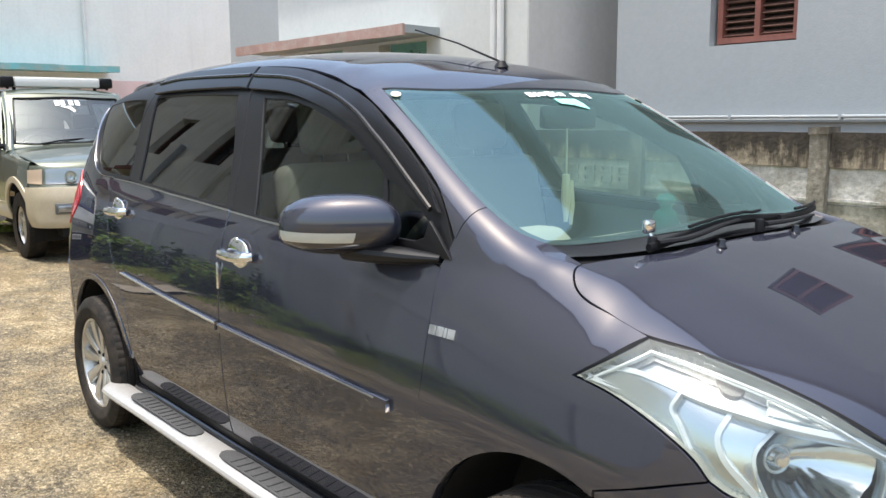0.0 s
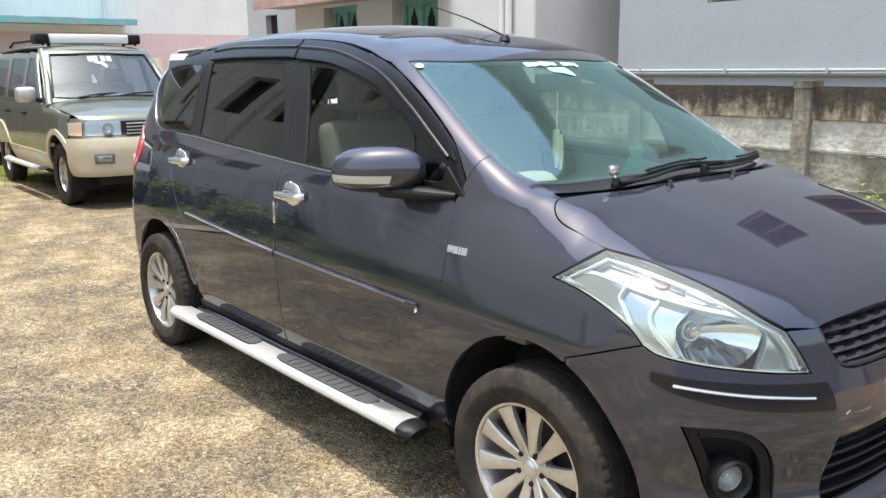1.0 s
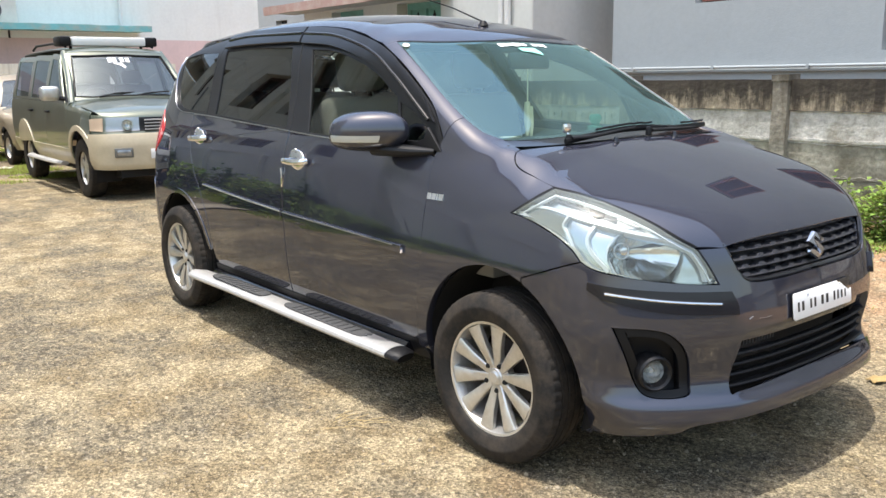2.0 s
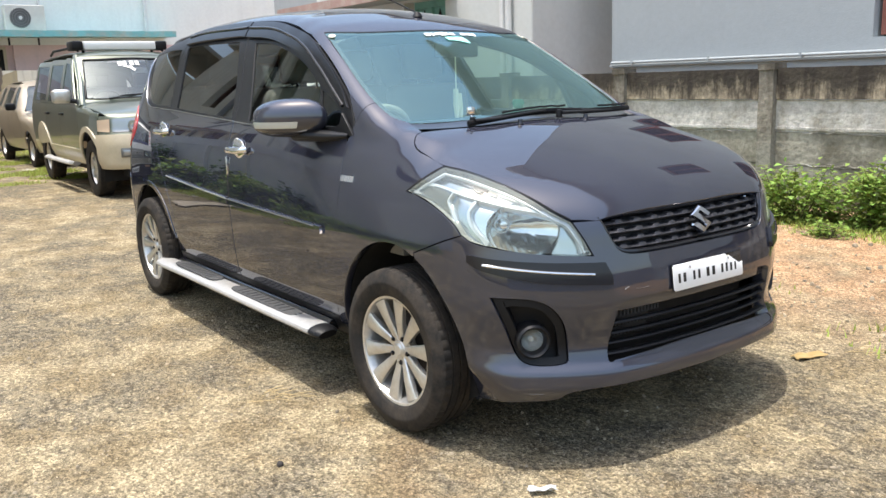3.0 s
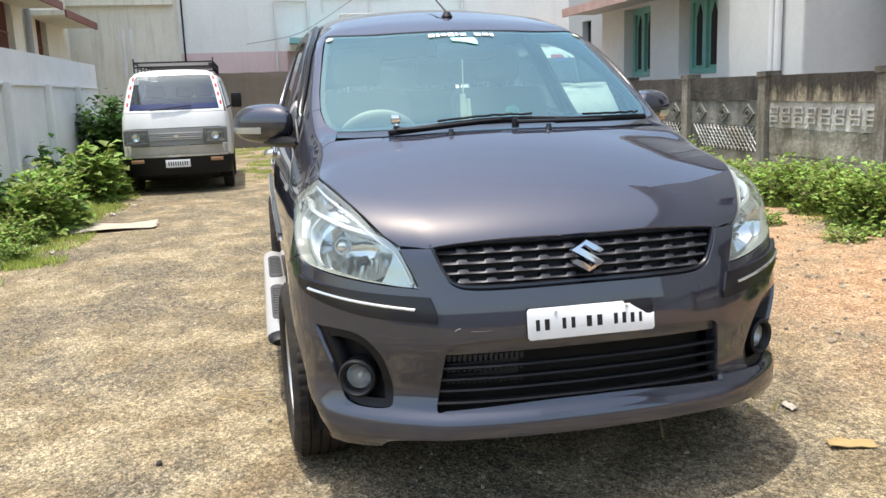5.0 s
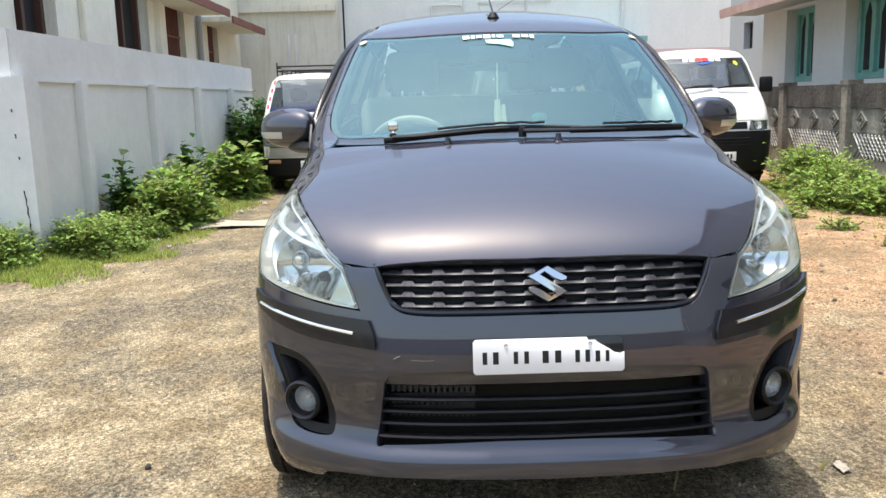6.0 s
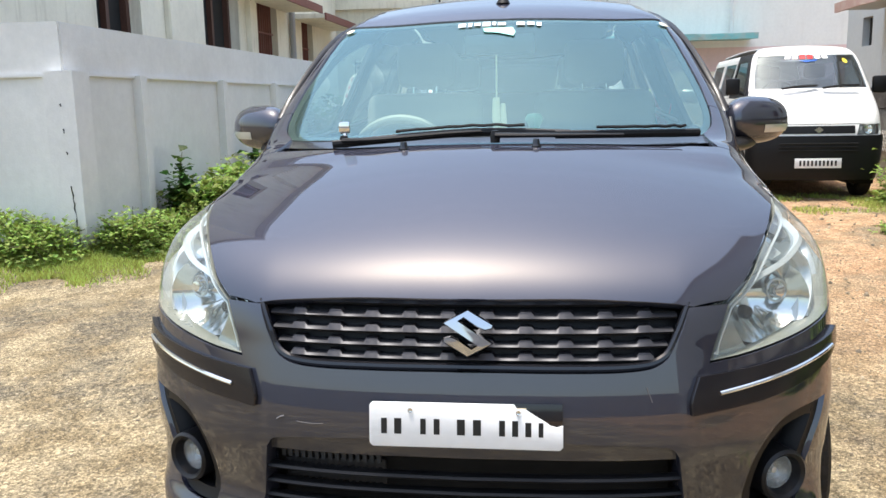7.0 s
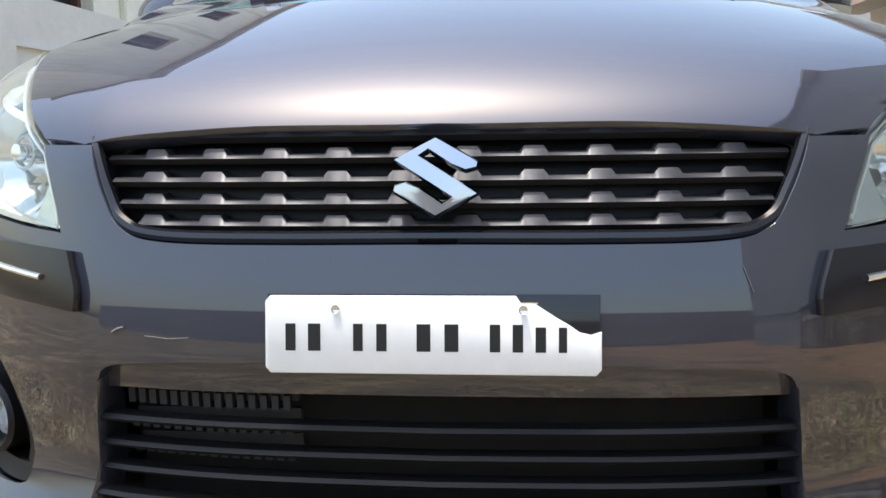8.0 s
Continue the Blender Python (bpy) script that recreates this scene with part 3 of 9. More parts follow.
frame_q = loop([(-2.426, 1.566), (-2.60, 1.548), (-2.80, 1.517), (-3.02, 1.462)], [(-3.02, 1.462), (-3.0, 1.33), (-2.915, 1.205), (-2.79, 1.160), (-2.605, 1.150), (-2.431, 1.147)], [(-2.431, 1.147), (-2.476, 1.36), (-2.426, 1.566)])
both("window_frame", frame_f, "side", TRIMBLACK, doors_f, holes=[GLASS_F, GLASS_T], gap=0.001, thick=0.02, offset=-0.003)
both("window_frame", frame_r, "side", TRIMBLACK, doors_r, holes=[GLASS_R], gap=0.001, thick=0.02, offset=-0.003)
both("quarter_window_frame", frame_q, "side", TRIMBLACK, holes=[GLASS_Q], gap=0.001, thick=0.012, offset=-0.004)
def calm(made):
    """The same sheet with normals that turn evenly along and up it."""
    p, faces, normals = made
    at = np.array([p[i] for f in faces for i in f])
    base = np.stack([np.ones(len(at)), at[:, 0], at[:, 2]], -1)
    fit_, *_ = np.linalg.lstsq(base, np.array(normals), rcond=None)
    even = base @ fit_
    return p, faces, list(even / np.linalg.norm(even, axis=1, keepdims=True))


def pane_pair(name, outline, material, parent, offset):
    made = calm(MPV.panel(outline, "side", offset=offset, gap=-0.004, thick=0, step=0.08))
    parents = parent or (car, car)
    return [part(name, sheet(name, made), material, parents[0]), part(name, sheet(name, made, True), material, parents[1])]


panes = []
panes += pane_pair("pane", GLASS_F, TINT, doors_f, -0.009)
panes += pane_pair("corner_pane", GLASS_T, TINTDARK, doors_f, -0.007)
panes += pane_pair("pane", GLASS_R, TINTDARK, doors_r, -0.009)
panes += pane_pair("quarter_pane", GLASS_Q, TINTDARK, None, -0.006)
visor_f = loop([(-0.425, 1.165), (-0.520, 1.248), (-0.710, 1.366), (-0.927, 1.463), (-1.270, 1.538), (-1.592, 1.566)], [(-1.592, 1.566), (-1.568, 1.494)], [(-1.568, 1.494), (-1.270, 1.468), (-0.95, 1.395), (-0.73, 1.298), (-0.56, 1.205), (-0.425, 1.165)])
visor_r = loop([(-1.612, 1.567), (-1.70, 1.570), (-2.15, 1.573), (-2.40, 1.558)], [(-2.40, 1.558), (-2.41, 1.497)], [(-2.41, 1.497), (-2.15, 1.504), (-1.70, 1.502), (-1.588, 1.496)], [(-1.588, 1.496), (-1.612, 1.567)])
visors_f = both("rain_visor", visor_f, "side", VISORBLACK, doors_f, offset=0.016, gap=0, thick=0.014, step=0.03)
visors_r = both("rain_visor", visor_r, "side", VISORBLACK, doors_r, offset=0.016, gap=0, thick=0.014, step=0.03)
RIDGE = mat("glossy_visor_ridge", (0.02, 0.02, 0.022), rough=0.12, specular=0.6)
for ridge, visors in (([(-0.455, 1.170), (-0.560, 1.236), (-0.73, 1.337), (-0.94, 1.433), (-1.270, 1.508), (-1.575, 1.534)], visors_f), ([(-1.605, 1.536), (-2.15, 1.544), (-2.395, 1.532)], visors_r)):
    on = MPV.fold(spline(ridge, 6), "side")
    on = on + 0.016 * MPV.gradient(on)
    for visor, s in zip(visors, (1, -1)):
        part("visor_ridge", tube([(x, s * y, z) for x, y, z in on], 0.0065, 8, flat=1.3), RIDGE, visor)


def ribbon(line, view, up, out, material, name, parents, label=""):
    """A slim moulding along a line on both flanks."""
    line = spline(line, 5)
    low, high = [(a, b - up / 2) for a, b in line], [(a, b + up / 2) for a, b in line]
    for ob in both(name, low + high[::-1], view, material, parents, offset=out, gap=0, thick=out + 0.004, step=0.05):
        if label:
            tagged(ob, label)


BELTTRIM = mat("dulled_chrome_trim", (0.42, 0.42, 0.43), rough=0.18, metal=1.0)
ribbon([(-0.46, 1.064), (-1.077, 1.0795), (-1.275, 1.087), (-1.434, 1.094)], "side", 0.006, 0.005, BELTTRIM, "belt_moulding", doors_f, "thin chrome strip")
ribbon([(-1.448, 1.0955), (-2.02, 1.121), (-2.335, 1.137), (-2.59, 1.144)], "side", 0.006, 0.005, BELTTRIM, "belt_moulding", doors_r, "thin chrome strip")
ribbon([(-2.605, 1.148), (-2.79, 1.157), (-2.92, 1.204), (-3.005, 1.33), (-3.022, 1.45)], "side", 0.004, 0.003, BELTTRIM, "quarter_moulding", (car, car), "thin chrome strip")
ribbon([(-0.50, 0.687), (-0.95, 0.700), (-1.432, 0.714)], "side", 0.030, 0.013, PAINT, "door_moulding", doors_f)
ribbon([(-1.456, 0.716), (-1.9, 0.737), (-2.34, 0.762)], "side", 0.030, 0.013, PAINT, "door_moulding", doors_r)
DULLTRIM = mat("dull_grey_trim", (0.24, 0.24, 0.24), rough=0.4, metal=0.6)
ribbon([(-0.55, 0.699), (-0.95, 0.7105), (-1.432, 0.7245)], "side", 0.004, 0.0155, DULLTRIM, "moulding_line", doors_f, "bright line on moulding")
ribbon([(-1.456, 0.7265), (-1.9, 0.7475), (-2.34, 0.7725)], "side", 0.006, 0.0155, SILVER, "moulding_line", doors_r, "bright line on moulding")


def handle(x, z, parents, length=0.20):
    """A chrome pull with its bowl and keyhole cap."""
    for parent, s in zip(parents, (-1, 1)):
        base = MPV.fold([(x, z)], "side")[0]
        y = s * abs(base[1])
        m = pose(x, y, z) @ Matrix.Diagonal((1, -s, 1, 1))
        cup = bmesh.new()
        bmesh.ops.create_uvsphere(cup, u_segments=24, v_segments=12, radius=1)
        for v in cup.verts:
            v.co = Vector((v.co.x * 0.072, max(v.co.y, -0.9) * 0.012, v.co.z * 0.050 + (0.008 if v.co.x < 0 else 0.004)))
        bowl = part("handle_bowl", moved(cup, m), CHROME, parent, "chrome surround")
        pts = [(-0.098, -0.006, -0.004), (-0.085, -0.026, -0.002), (-0.03, -0.037, 0), (0.03, -0.038, 0.001), (0.085, -0.028, 0.004), (0.098, -0.006, 0.005)]
        part("door_handle", moved(tube(spline(pts, 4), 0.0125, 12, flat=1.25), m), CHROME, parent, "chrome pull handle")


handle(-1.318, 0.967, doors_f)
handle(-2.440, 1.018, doors_r)
for parent, s in zip(doors_f, (-1, 1)):
    part("edge_guard", moved(box(-1.452, -1.440, -0.006, 0.006, 0.84, 0.93, 0.003), pose(0, s * 0.808, 0)), CHROME, parent, "chrome door edge guard")

# quarters, tail gate, rear bumper, tail lamps
both("rear_quarter", loop(REAR_GAP[:-2], [(-2.325, 0.45), (-2.352, 0.40)], arc(-2.74, 0.31, 0.375, 14, 172, 20), [(-3.111, 0.362), (-3.12, 0.60), (-3.16, 0.90)], [(-3.16, 0.90), (-3.06, 0.98), (-3.03, 1.06), (-3.12, 1.16)], [(-3.12, 1.16), (-3.10, 1.30), (-3.045, 1.462)], [(-3.045, 1.462), (-3.004, 1.33), (-2.918, 1.200), (-2.79, 1.156), (-2.60, 1.145)]), "side", PAINT, step=0.05)
lamp_r = loop([(-3.16, 0.90), (-3.06, 0.98), (-3.03, 1.06), (-3.12, 1.16)], [(-3.12, 1.16), (-3.24, 1.14), (-3.33, 1.03), (-3.30, 0.93), (-3.16, 0.90)])
both("tail_lamp", lamp_r, "side", RED, offset=0.004, step=0.04)
both("rear_bumper", loop(arc(-2.74, 0.31, 0.375, 172, 192, 4), [(-3.10, 0.23), (-3.42, 0.26)], [(-3.42, 0.26), (-3.45, 0.5), (-3.44, 0.72)], [(-3.44, 0.72), (-3.3, 0.76), (-3.13, 0.70)], [(-3.13, 0.70), (-3.12, 0.5), (-3.111, 0.362)]), "side", PAINT, step=0.05)
part("rear_bumper_middle", sheet("rear_bumper_middle", MPV.panel(loop([(-0.66, 0.26), (0.66, 0.26)], [(0.66, 0.26), (0.68, 0.5), (0.67, 0.72)], [(0.67, 0.72), (-0.67, 0.72)], [(-0.67, 0.72), (-0.68, 0.5), (-0.66, 0.26)]), "rear", step=0.06)), PAINT, car)
gate = loop([(-0.62, 0.735), (0.62, 0.735)], [(0.62, 0.735), (0.60, 1.05), (0.52, 1.42), (0.40, 1.50)], [(0.40, 1.50), (0.0, 1.525), (-0.40, 1.50)], [(-0.40, 1.50), (-0.52, 1.42), (-0.60, 1.05), (-0.62, 0.735)])
back_pane = loop([(-0.52, 1.10), (0.0, 1.09), (0.52, 1.10)], [(0.52, 1.10), (0.46, 1.38)], [(0.46, 1.38), (0.0, 1.42), (-0.46, 1.38)], [(-0.46, 1.38), (-0.52, 1.10)])
tailgate = part("tailgate", sheet("tailgate", MPV.panel(gate, "rear", holes=[back_pane], step=0.06)), PAINT, car)
part("rear_pane", sheet("rear_pane", MPV.panel(back_pane, "rear", offset=-0.006, gap=-0.01, thick=0, step=0.08)), TINTDARK, tailgate)

# rolled lips round the rear wheel arches
lip_ring = arc(-2.74, 0.31, 0.377, 14, 172, 26) + arc(-2.74, 0.31, 0.405, 172, 14, 26)
both("arch_lip", lip_ring, "side", PAINT, offset=0.004, gap=0.0, thick=0.006, step=0.05)

# windscreen with its black rim
SCREEN_LINE = loop([(-0.722, 0.0), (-0.735, -0.2), (-0.775, -0.39), (-0.862, -0.556)], [(p[0], p[1]) for p in R_SCREEN_EDGE], [(-0.170, -0.595), (-0.135, -0.52), (-0.095, -0.35), (-0.068, 0.0), (-0.095, 0.35), (-0.135, 0.52), (-0.170, 0.595)], flip([(p[0], p[1]) for p in R_SCREEN_EDGE])[::-1], flip([(-0.735, -0.2), (-0.775, -0.39), (-0.862, -0.556)])[::-1] + [(-0.722, 0.0)])
windscreen = part("windscreen", sheet("windscreen", MPV.panel(SCREEN_LINE, "top", offset=-0.004, gap=0.003, thick=0, step=0.06)), SCREEN, car, "green tinted windscreen")
part("windscreen_rim", sheet("windscreen_rim", MPV.panel(SCREEN_LINE, "top", holes=[shrink(SCREEN_LINE, 0.022)], offset=-0.0055, gap=0.0015, thick=0.006, step=0.06)), BLACK, windscreen, "black rubber rim")
for ob in panes + [windscreen]:
    ob.visible_shadow = False
cowl_line = loop([(-0.155, -0.60), (-0.12, -0.52), (-0.08, -0.35), (-0.055, 0.0), (-0.08, 0.35), (-0.12, 0.52), (-0.155, 0.60)], [(-0.155, 0.60), (-0.05, 0.60)], flip(rear_half)[1:-1] + rear_half[::-1][:-1], [(-0.05, -0.60), (-0.155, -0.60)])
part("cowl", sheet("cowl", MPV.panel(cowl_line, "top", offset=-0.018, gap=-0.006, thick=0.02, step=0.05)), BLACK, car, "black plastic cowl")

# ---- the large car: lamps, grilles, wheels, mirrors, trim, cabin ----
LAMPSILVER = mat("bright_lamp_reflector", (0.70, 0.73, 0.73), rough=0.10, metal=0.95, grain=0.04, scale=45, bump=0.0003)
LAMPSATIN = mat("satin_lamp_chamber", (0.48, 0.52, 0.525), rough=0.15, metal=0.92, grain=0.05, scale=30, bump=0.0004)
OLDRIM = mat("yellowed_lamp_rim", (0.20, 0.21, 0.18), rough=0.22, grain=0.15, scale=60, coat=0.4)
LAMPGREY = mat("frosted_lamp_trim", (0.56, 0.60, 0.60), rough=0.25, metal=0.45, grain=0.05, scale=60)
SMOKY = mat("smoky_lamp_plastic", (0.10, 0.108, 0.105), rough=0.3, coat=0.25, grain=0.15, scale=260, bump=0.0012)
HAZY = glass("hazy_headlamp_cover", (0.93, 0.95, 0.93), rough=0.02, ior=1.5, dust_glare=0.05, glare_color=(0.62, 0.67, 0.67))


def put(x, y, z, n, spin=0.0):
    """A frame at a place whose local -y looks along n."""
    n = Vector(n).normalized()
    return Matrix.Translation((x, y, z)) @ (-n).to_track_quat("Y", "Z").to_matrix().to_4x4() @ pose(0, 0, 0, 0, spin, 0)


def bowl(r, deep, steps=28):
    """A hollow reflector, open towards -y."""
    return lathe([(r * 1.06, -0.004), (r, 0.0), (r * 0.86, deep * 0.35), (r * 0.6, deep * 0.7), (r * 0.28, deep * 0.95), (0.0, deep)], steps)


BARGREY = mat("satin_grey_bars", (0.040, 0.040, 0.045), rough=0.44, metal=0.4, grain=0.1, scale=200)
HL = loop(R_HL_TOP, R_HL_IN, R_HL_LOW, R_HL_BACK, R_HL_UP)
covers = both("headlamp", HL, "nose", HAZY, gap=0.003, thick=0, step=0.04)
for cover, s in zip(covers, (-1, 1)):
    tagged(cover, "clear slightly hazed headlamp cover")
    cover.visible_shadow = False
hl_flat = [MPV.unfold(p, "nose") for p in HL]


def flat(points, per=6):
    """A smooth line on the sheet of the nose."""
    return spline([MPV.unfold(p, "nose") for p in points], per)


def strip(line, width):
    """A band of even width along a line on a sheet; the width may taper."""
    p = np.array(line)
    d = np.gradient(p, axis=0)
    d /= np.linalg.norm(d, axis=1, keepdims=True)
    n = np.stack([-d[:, 1], d[:, 0]], -1) * (np.linspace(*width, len(p)) if isinstance(width, tuple) else np.full(len(p), width))[:, None] / 2
    return [tuple(q) for q in p + n] + [tuple(q) for q in (p - n)[::-1]]


def lens_disc(at, ra, rz, n=28):
    a0, z0 = MPV.unfold(at, "nose")
    return [(a0 + ra * math.cos(t), z0 + rz * math.sin(t)) for t in (2 * math.pi * k / n for k in range(n))]


def facet_bowl(r, deep, n=96):
    """A wide reflector dish, open towards -y, pressed into upright flutes."""
    bm = bmesh.new()
    rows = []
    for k in range(13):
        q = k / 12
        row = []
        for i in range(n):
            a = 2 * math.pi * i / n
            x, z = r * q * math.cos(a), r * q * math.sin(a)
            ripple = 0.0032 * abs(math.sin(x / r * 17 + 0.5 * math.floor(z / r * 3))) * min(1.0, max(0.0, (q - 0.30) * 5))
            row.append(bm.verts.new((x, deep * (1 - q * q) - ripple, z)))
        rows.append(row)
    for a, b in zip(rows, rows[1:]):
        for i in range(n):
            bm.faces.new((a[i], a[(i + 1) % n], b[(i + 1) % n], b[i]))
    bmesh.ops.remove_doubles(bm, verts=list(bm.verts), dist=1e-5)
    for v in bm.verts:
        v.co.z *= 0.72
    return bm


# divider that arches over the dish, ribs behind the dish, chambers at stepped depths
BAR = [(0.112, -0.755, 0.922), (0.200, -0.743, 0.927), (0.378, -0.719, 0.900), (0.469, -0.660, 0.876), (0.553, -0.570, 0.848), (0.600, -0.528, 0.812), (0.632, -0.502, 0.762), (0.648, -0.494, 0.716)]
RIB_A = [(0.283, -0.745, 0.914), (0.277, -0.769, 0.881), (0.300, -0.776, 0.853), (0.330, -0.784, 0.815)]
RIB_B = [(0.380, -0.722, 0.896), (0.373, -0.757, 0.852), (0.391, -0.763, 0.808), (0.439, -0.744, 0.760), (0.452, -0.740, 0.744)]
RIB_C = [(0.450, -0.680, 0.878), (0.439, -0.722, 0.833), (0.444, -0.732, 0.795), (0.464, -0.727, 0.751), (0.474, -0.722, 0.739)]
DISH_R = [(0.590, -0.535, 0.825), (0.606, -0.548, 0.790), (0.606, -0.563, 0.750), (0.598, -0.582, 0.716)]
bar_f, rib_a, rib_b, rib_c, dish_r = (flat(c) for c in (BAR, RIB_A, RIB_B, RIB_C, DISH_R))
top_f, back_f, low_f, up_f = flat(R_HL_TOP), flat(R_HL_BACK), flat(R_HL_LOW), flat(R_HL_UP)
inner_f = flat(R_HL_IN)
bar_at = lambda q: min(range(len(bar_f)), key=lambda i: math.dist(bar_f[i], q))
back_at = lambda q: min(range(len(back_f)), key=lambda i: math.dist(back_f[i], q))
low_at = lambda q: min(range(len(low_f)), key=lambda i: math.dist(low_f[i], q))
ia, ib, ic, ir = (bar_at(c[0]) for c in (rib_a, rib_b, rib_c, dish_r))
chambers = (
    ("lamp_chamber", bar_f[: ia + 1] + rib_a + back_f[back_at(rib_a[-1]) :], -0.024, LAMPSATIN),
    ("lamp_chamber", bar_f[ia : ib + 1] + rib_b + low_f[low_at(rib_b[-1]) :] + back_f[1 : back_at(rib_a[-1]) + 1] + rib_a[::-1], -0.036, LAMPSATIN),
    ("lamp_chamber", bar_f[ib : ic + 1] + rib_c + low_f[low_at(rib_c[-1]) : low_at(rib_b[-1]) + 1] + rib_b[::-1], -0.050, LAMPSILVER),
    ("lamp_chamber", bar_f[ir:] + low_f[: low_at(dish_r[-1]) + 1] + dish_r[::-1], -0.040, LAMPSATIN),
    ("indicator", bar_f + inner_f[::-1][1:] + top_f[::-1][1:] + up_f[::-1][1:-1], -0.034, LAMPSATIN),
)
made_lamp = [(name, MPV.panel(line, "nose", offset=off, gap=0.0005, thick=0.03, step=0.04), material, "") for name, line, off, material in chambers]
made_lamp += [
    ("lamp_case", MPV.panel(HL, "nose", offset=-0.17, gap=-0.01, thick=0, step=0.06), LAMPSATIN, "bright housing behind the dish"),
    ("lamp_rim", MPV.panel(HL, "nose", holes=[shrink(hl_flat, 0.0058)], offset=-0.003, gap=0.003, thick=0.05, step=0.06), OLDRIM, "yellowed rim"),
    ("lamp_edge_line", MPV.panel(shrink(hl_flat, 0.0125), "nose", holes=[shrink(hl_flat, 0.0155)], offset=-0.012, gap=0, thick=0.01, step=0.06), LAMPGREY, "pale inner edge"),
    ("lamp_bar", MPV.panel(strip(bar_f, (0.008, 0.013)), "nose", offset=-0.020, gap=0, thick=0.03, step=0.03), LAMPGREY, "pale divider bar"),
    ("lamp_rib", MPV.panel(strip(rib_a, 0.005), "nose", offset=-0.020, gap=0, thick=0.02, step=0.03), LAMPGREY, ""),
    ("lamp_rib", MPV.panel(strip(rib_b, (0.008, 0.012)), "nose", offset=-0.028, gap=0, thick=0.025, step=0.03), LAMPGREY, ""),
    ("lamp_rib", MPV.panel(strip(rib_c, (0.007, 0.004)), "nose", offset=-0.044, gap=0, thick=0.03, step=0.03), LAMPGREY, ""),
    ("indicator_lens", MPV.panel(lens_disc((0.352, -0.672, 0.940), 0.026, 0.0175), "nose", offset=-0.027, gap=0, thick=0.008, step=0.02), SMOKY, "smoky round indicator lens"),
    ("indicator_flute", MPV.panel(strip(flat([(0.420, -0.655, 0.912), (0.470, -0.615, 0.893), (0.520, -0.572, 0.866)]), (0.030, 0.008)), "nose", offset=-0.029, gap=0, thick=0.005, step=0.02), mat("fluted_indicator_lens", (0.50, 0.54, 0.52), rough=0.2, metal=0.6, grain=0.3, scale=320, bump=0.002), "fluted indicator lens"),
]
for cover, mirror, s in ((covers[0], False, 1), (covers[1], True, -1)):
    for name, made, material, text in made_lamp:
        part(name, sheet(name, made, mirror), material, cover, text)
    ahead = (0.90, -0.42 * s, 0.12)
    part("reflector_bowl", moved(facet_bowl(0.122, 0.080), put(0.480, -0.606 * s, 0.785, ahead)), LAMPSILVER, cover, "wide fluted reflector dish")
    part("bulb_cap", moved(lathe([(0.0, -0.016), (0.012, -0.014), (0.014, 0.0), (0.012, 0.03), (0.0, 0.03)], 18), put(0.430, -0.648 * s, 0.797, ahead)), CHROME, cover, "bright bulb cap")
    part("bulb_ring", moved(tube([(0.024 * math.cos(a), 0, 0.024 * math.sin(a)) for a in np.linspace(0, 6.2832, 25)[:-1]], 0.003, 6, closed=True), put(0.428, -0.649 * s, 0.797, ahead)), LAMPGREY, cover)
    part("side_bulb", moved(lathe([(0.0, -0.006), (0.012, -0.005), (0.014, 0.004), (0.014, 0.02), (0.0, 0.02)], 18), put(0.425, -0.590 * s, 0.748, ahead)), GLOSSBLACK, cover, "dark side bulb")

# upper grille: black backing, stepped bars and emblem
back_line = loop([p for p in grille_low] + flip(grille_low[:-1])[::-1], [(0.648, 0.428, 0.812), (0.664, 0.30, 0.835), (0.69, 0.0, 0.842), (0.664, -0.30, 0.835), (0.648, -0.428, 0.812)])
grille = part("grille", sheet("grille", MPV.panel(back_line, "nose", offset=-0.045, gap=-0.004, thick=0, step=0.06)), BLACK, car, "black radiator grille with stepped bars")
edge_line = loop(grille_low + flip(grille_low[:-1])[::-1])
rim_pts = MPV.cast(np.array(edge_line) * (0, 1, 1) + (1.2, 0, 0), np.array([-1.0, 0, 0]), 1.2)
part("grille_surround", tube(rim_pts - [0.012, 0, -0.005], 0.008, 8), GLOSSBLACK, grille)


def nose_x(y, z):
    return float(MPV.cast(np.array([[1.2, y, z]]), np.array([-1.0, 0, 0]), 1.3)[0][0])


def stepped_bar(z, half, pitch=0.0765):
    """A slat whose upper edge rises in a tooth every pitch."""
    bm = bmesh.new()
    ys, n = [], int(half / pitch) + 2
    for k in range(-n, n + 1):
        for off, up in ((-0.017, 0), (-0.011, 1), (0.011, 1), (0.017, 0)):
            ys.append((k * pitch + pitch / 2 + off, up))
    ys = [(y, u) for y, u in ys if -half < y < half]
    ys = [(-half, 0)] + ys + [(half, 0)]
    rings = []
    for y, u in ys:
        x = nose_x(y, z) - 0.012
        t = 0.0070 * u + 0.0015
        rings.append([bm.verts.new(c) for c in ((x - 0.03, y, z - 0.002 + t), (x - 0.009, y, z - 0.002 + t), (x - 0.001, y, z - 0.005), (x - 0.013, y, z - 0.0125), (x - 0.03, y, z - 0.0125))])
    for a, b in zip(rings, rings[1:]):
        for k in range(5):
            bm.faces.new((a[k], b[k], b[(k + 1) % 5], a[(k + 1) % 5]))
    bm.faces.new(rings[0])
    bm.faces.new(rings[-1][::-1])
    return bm


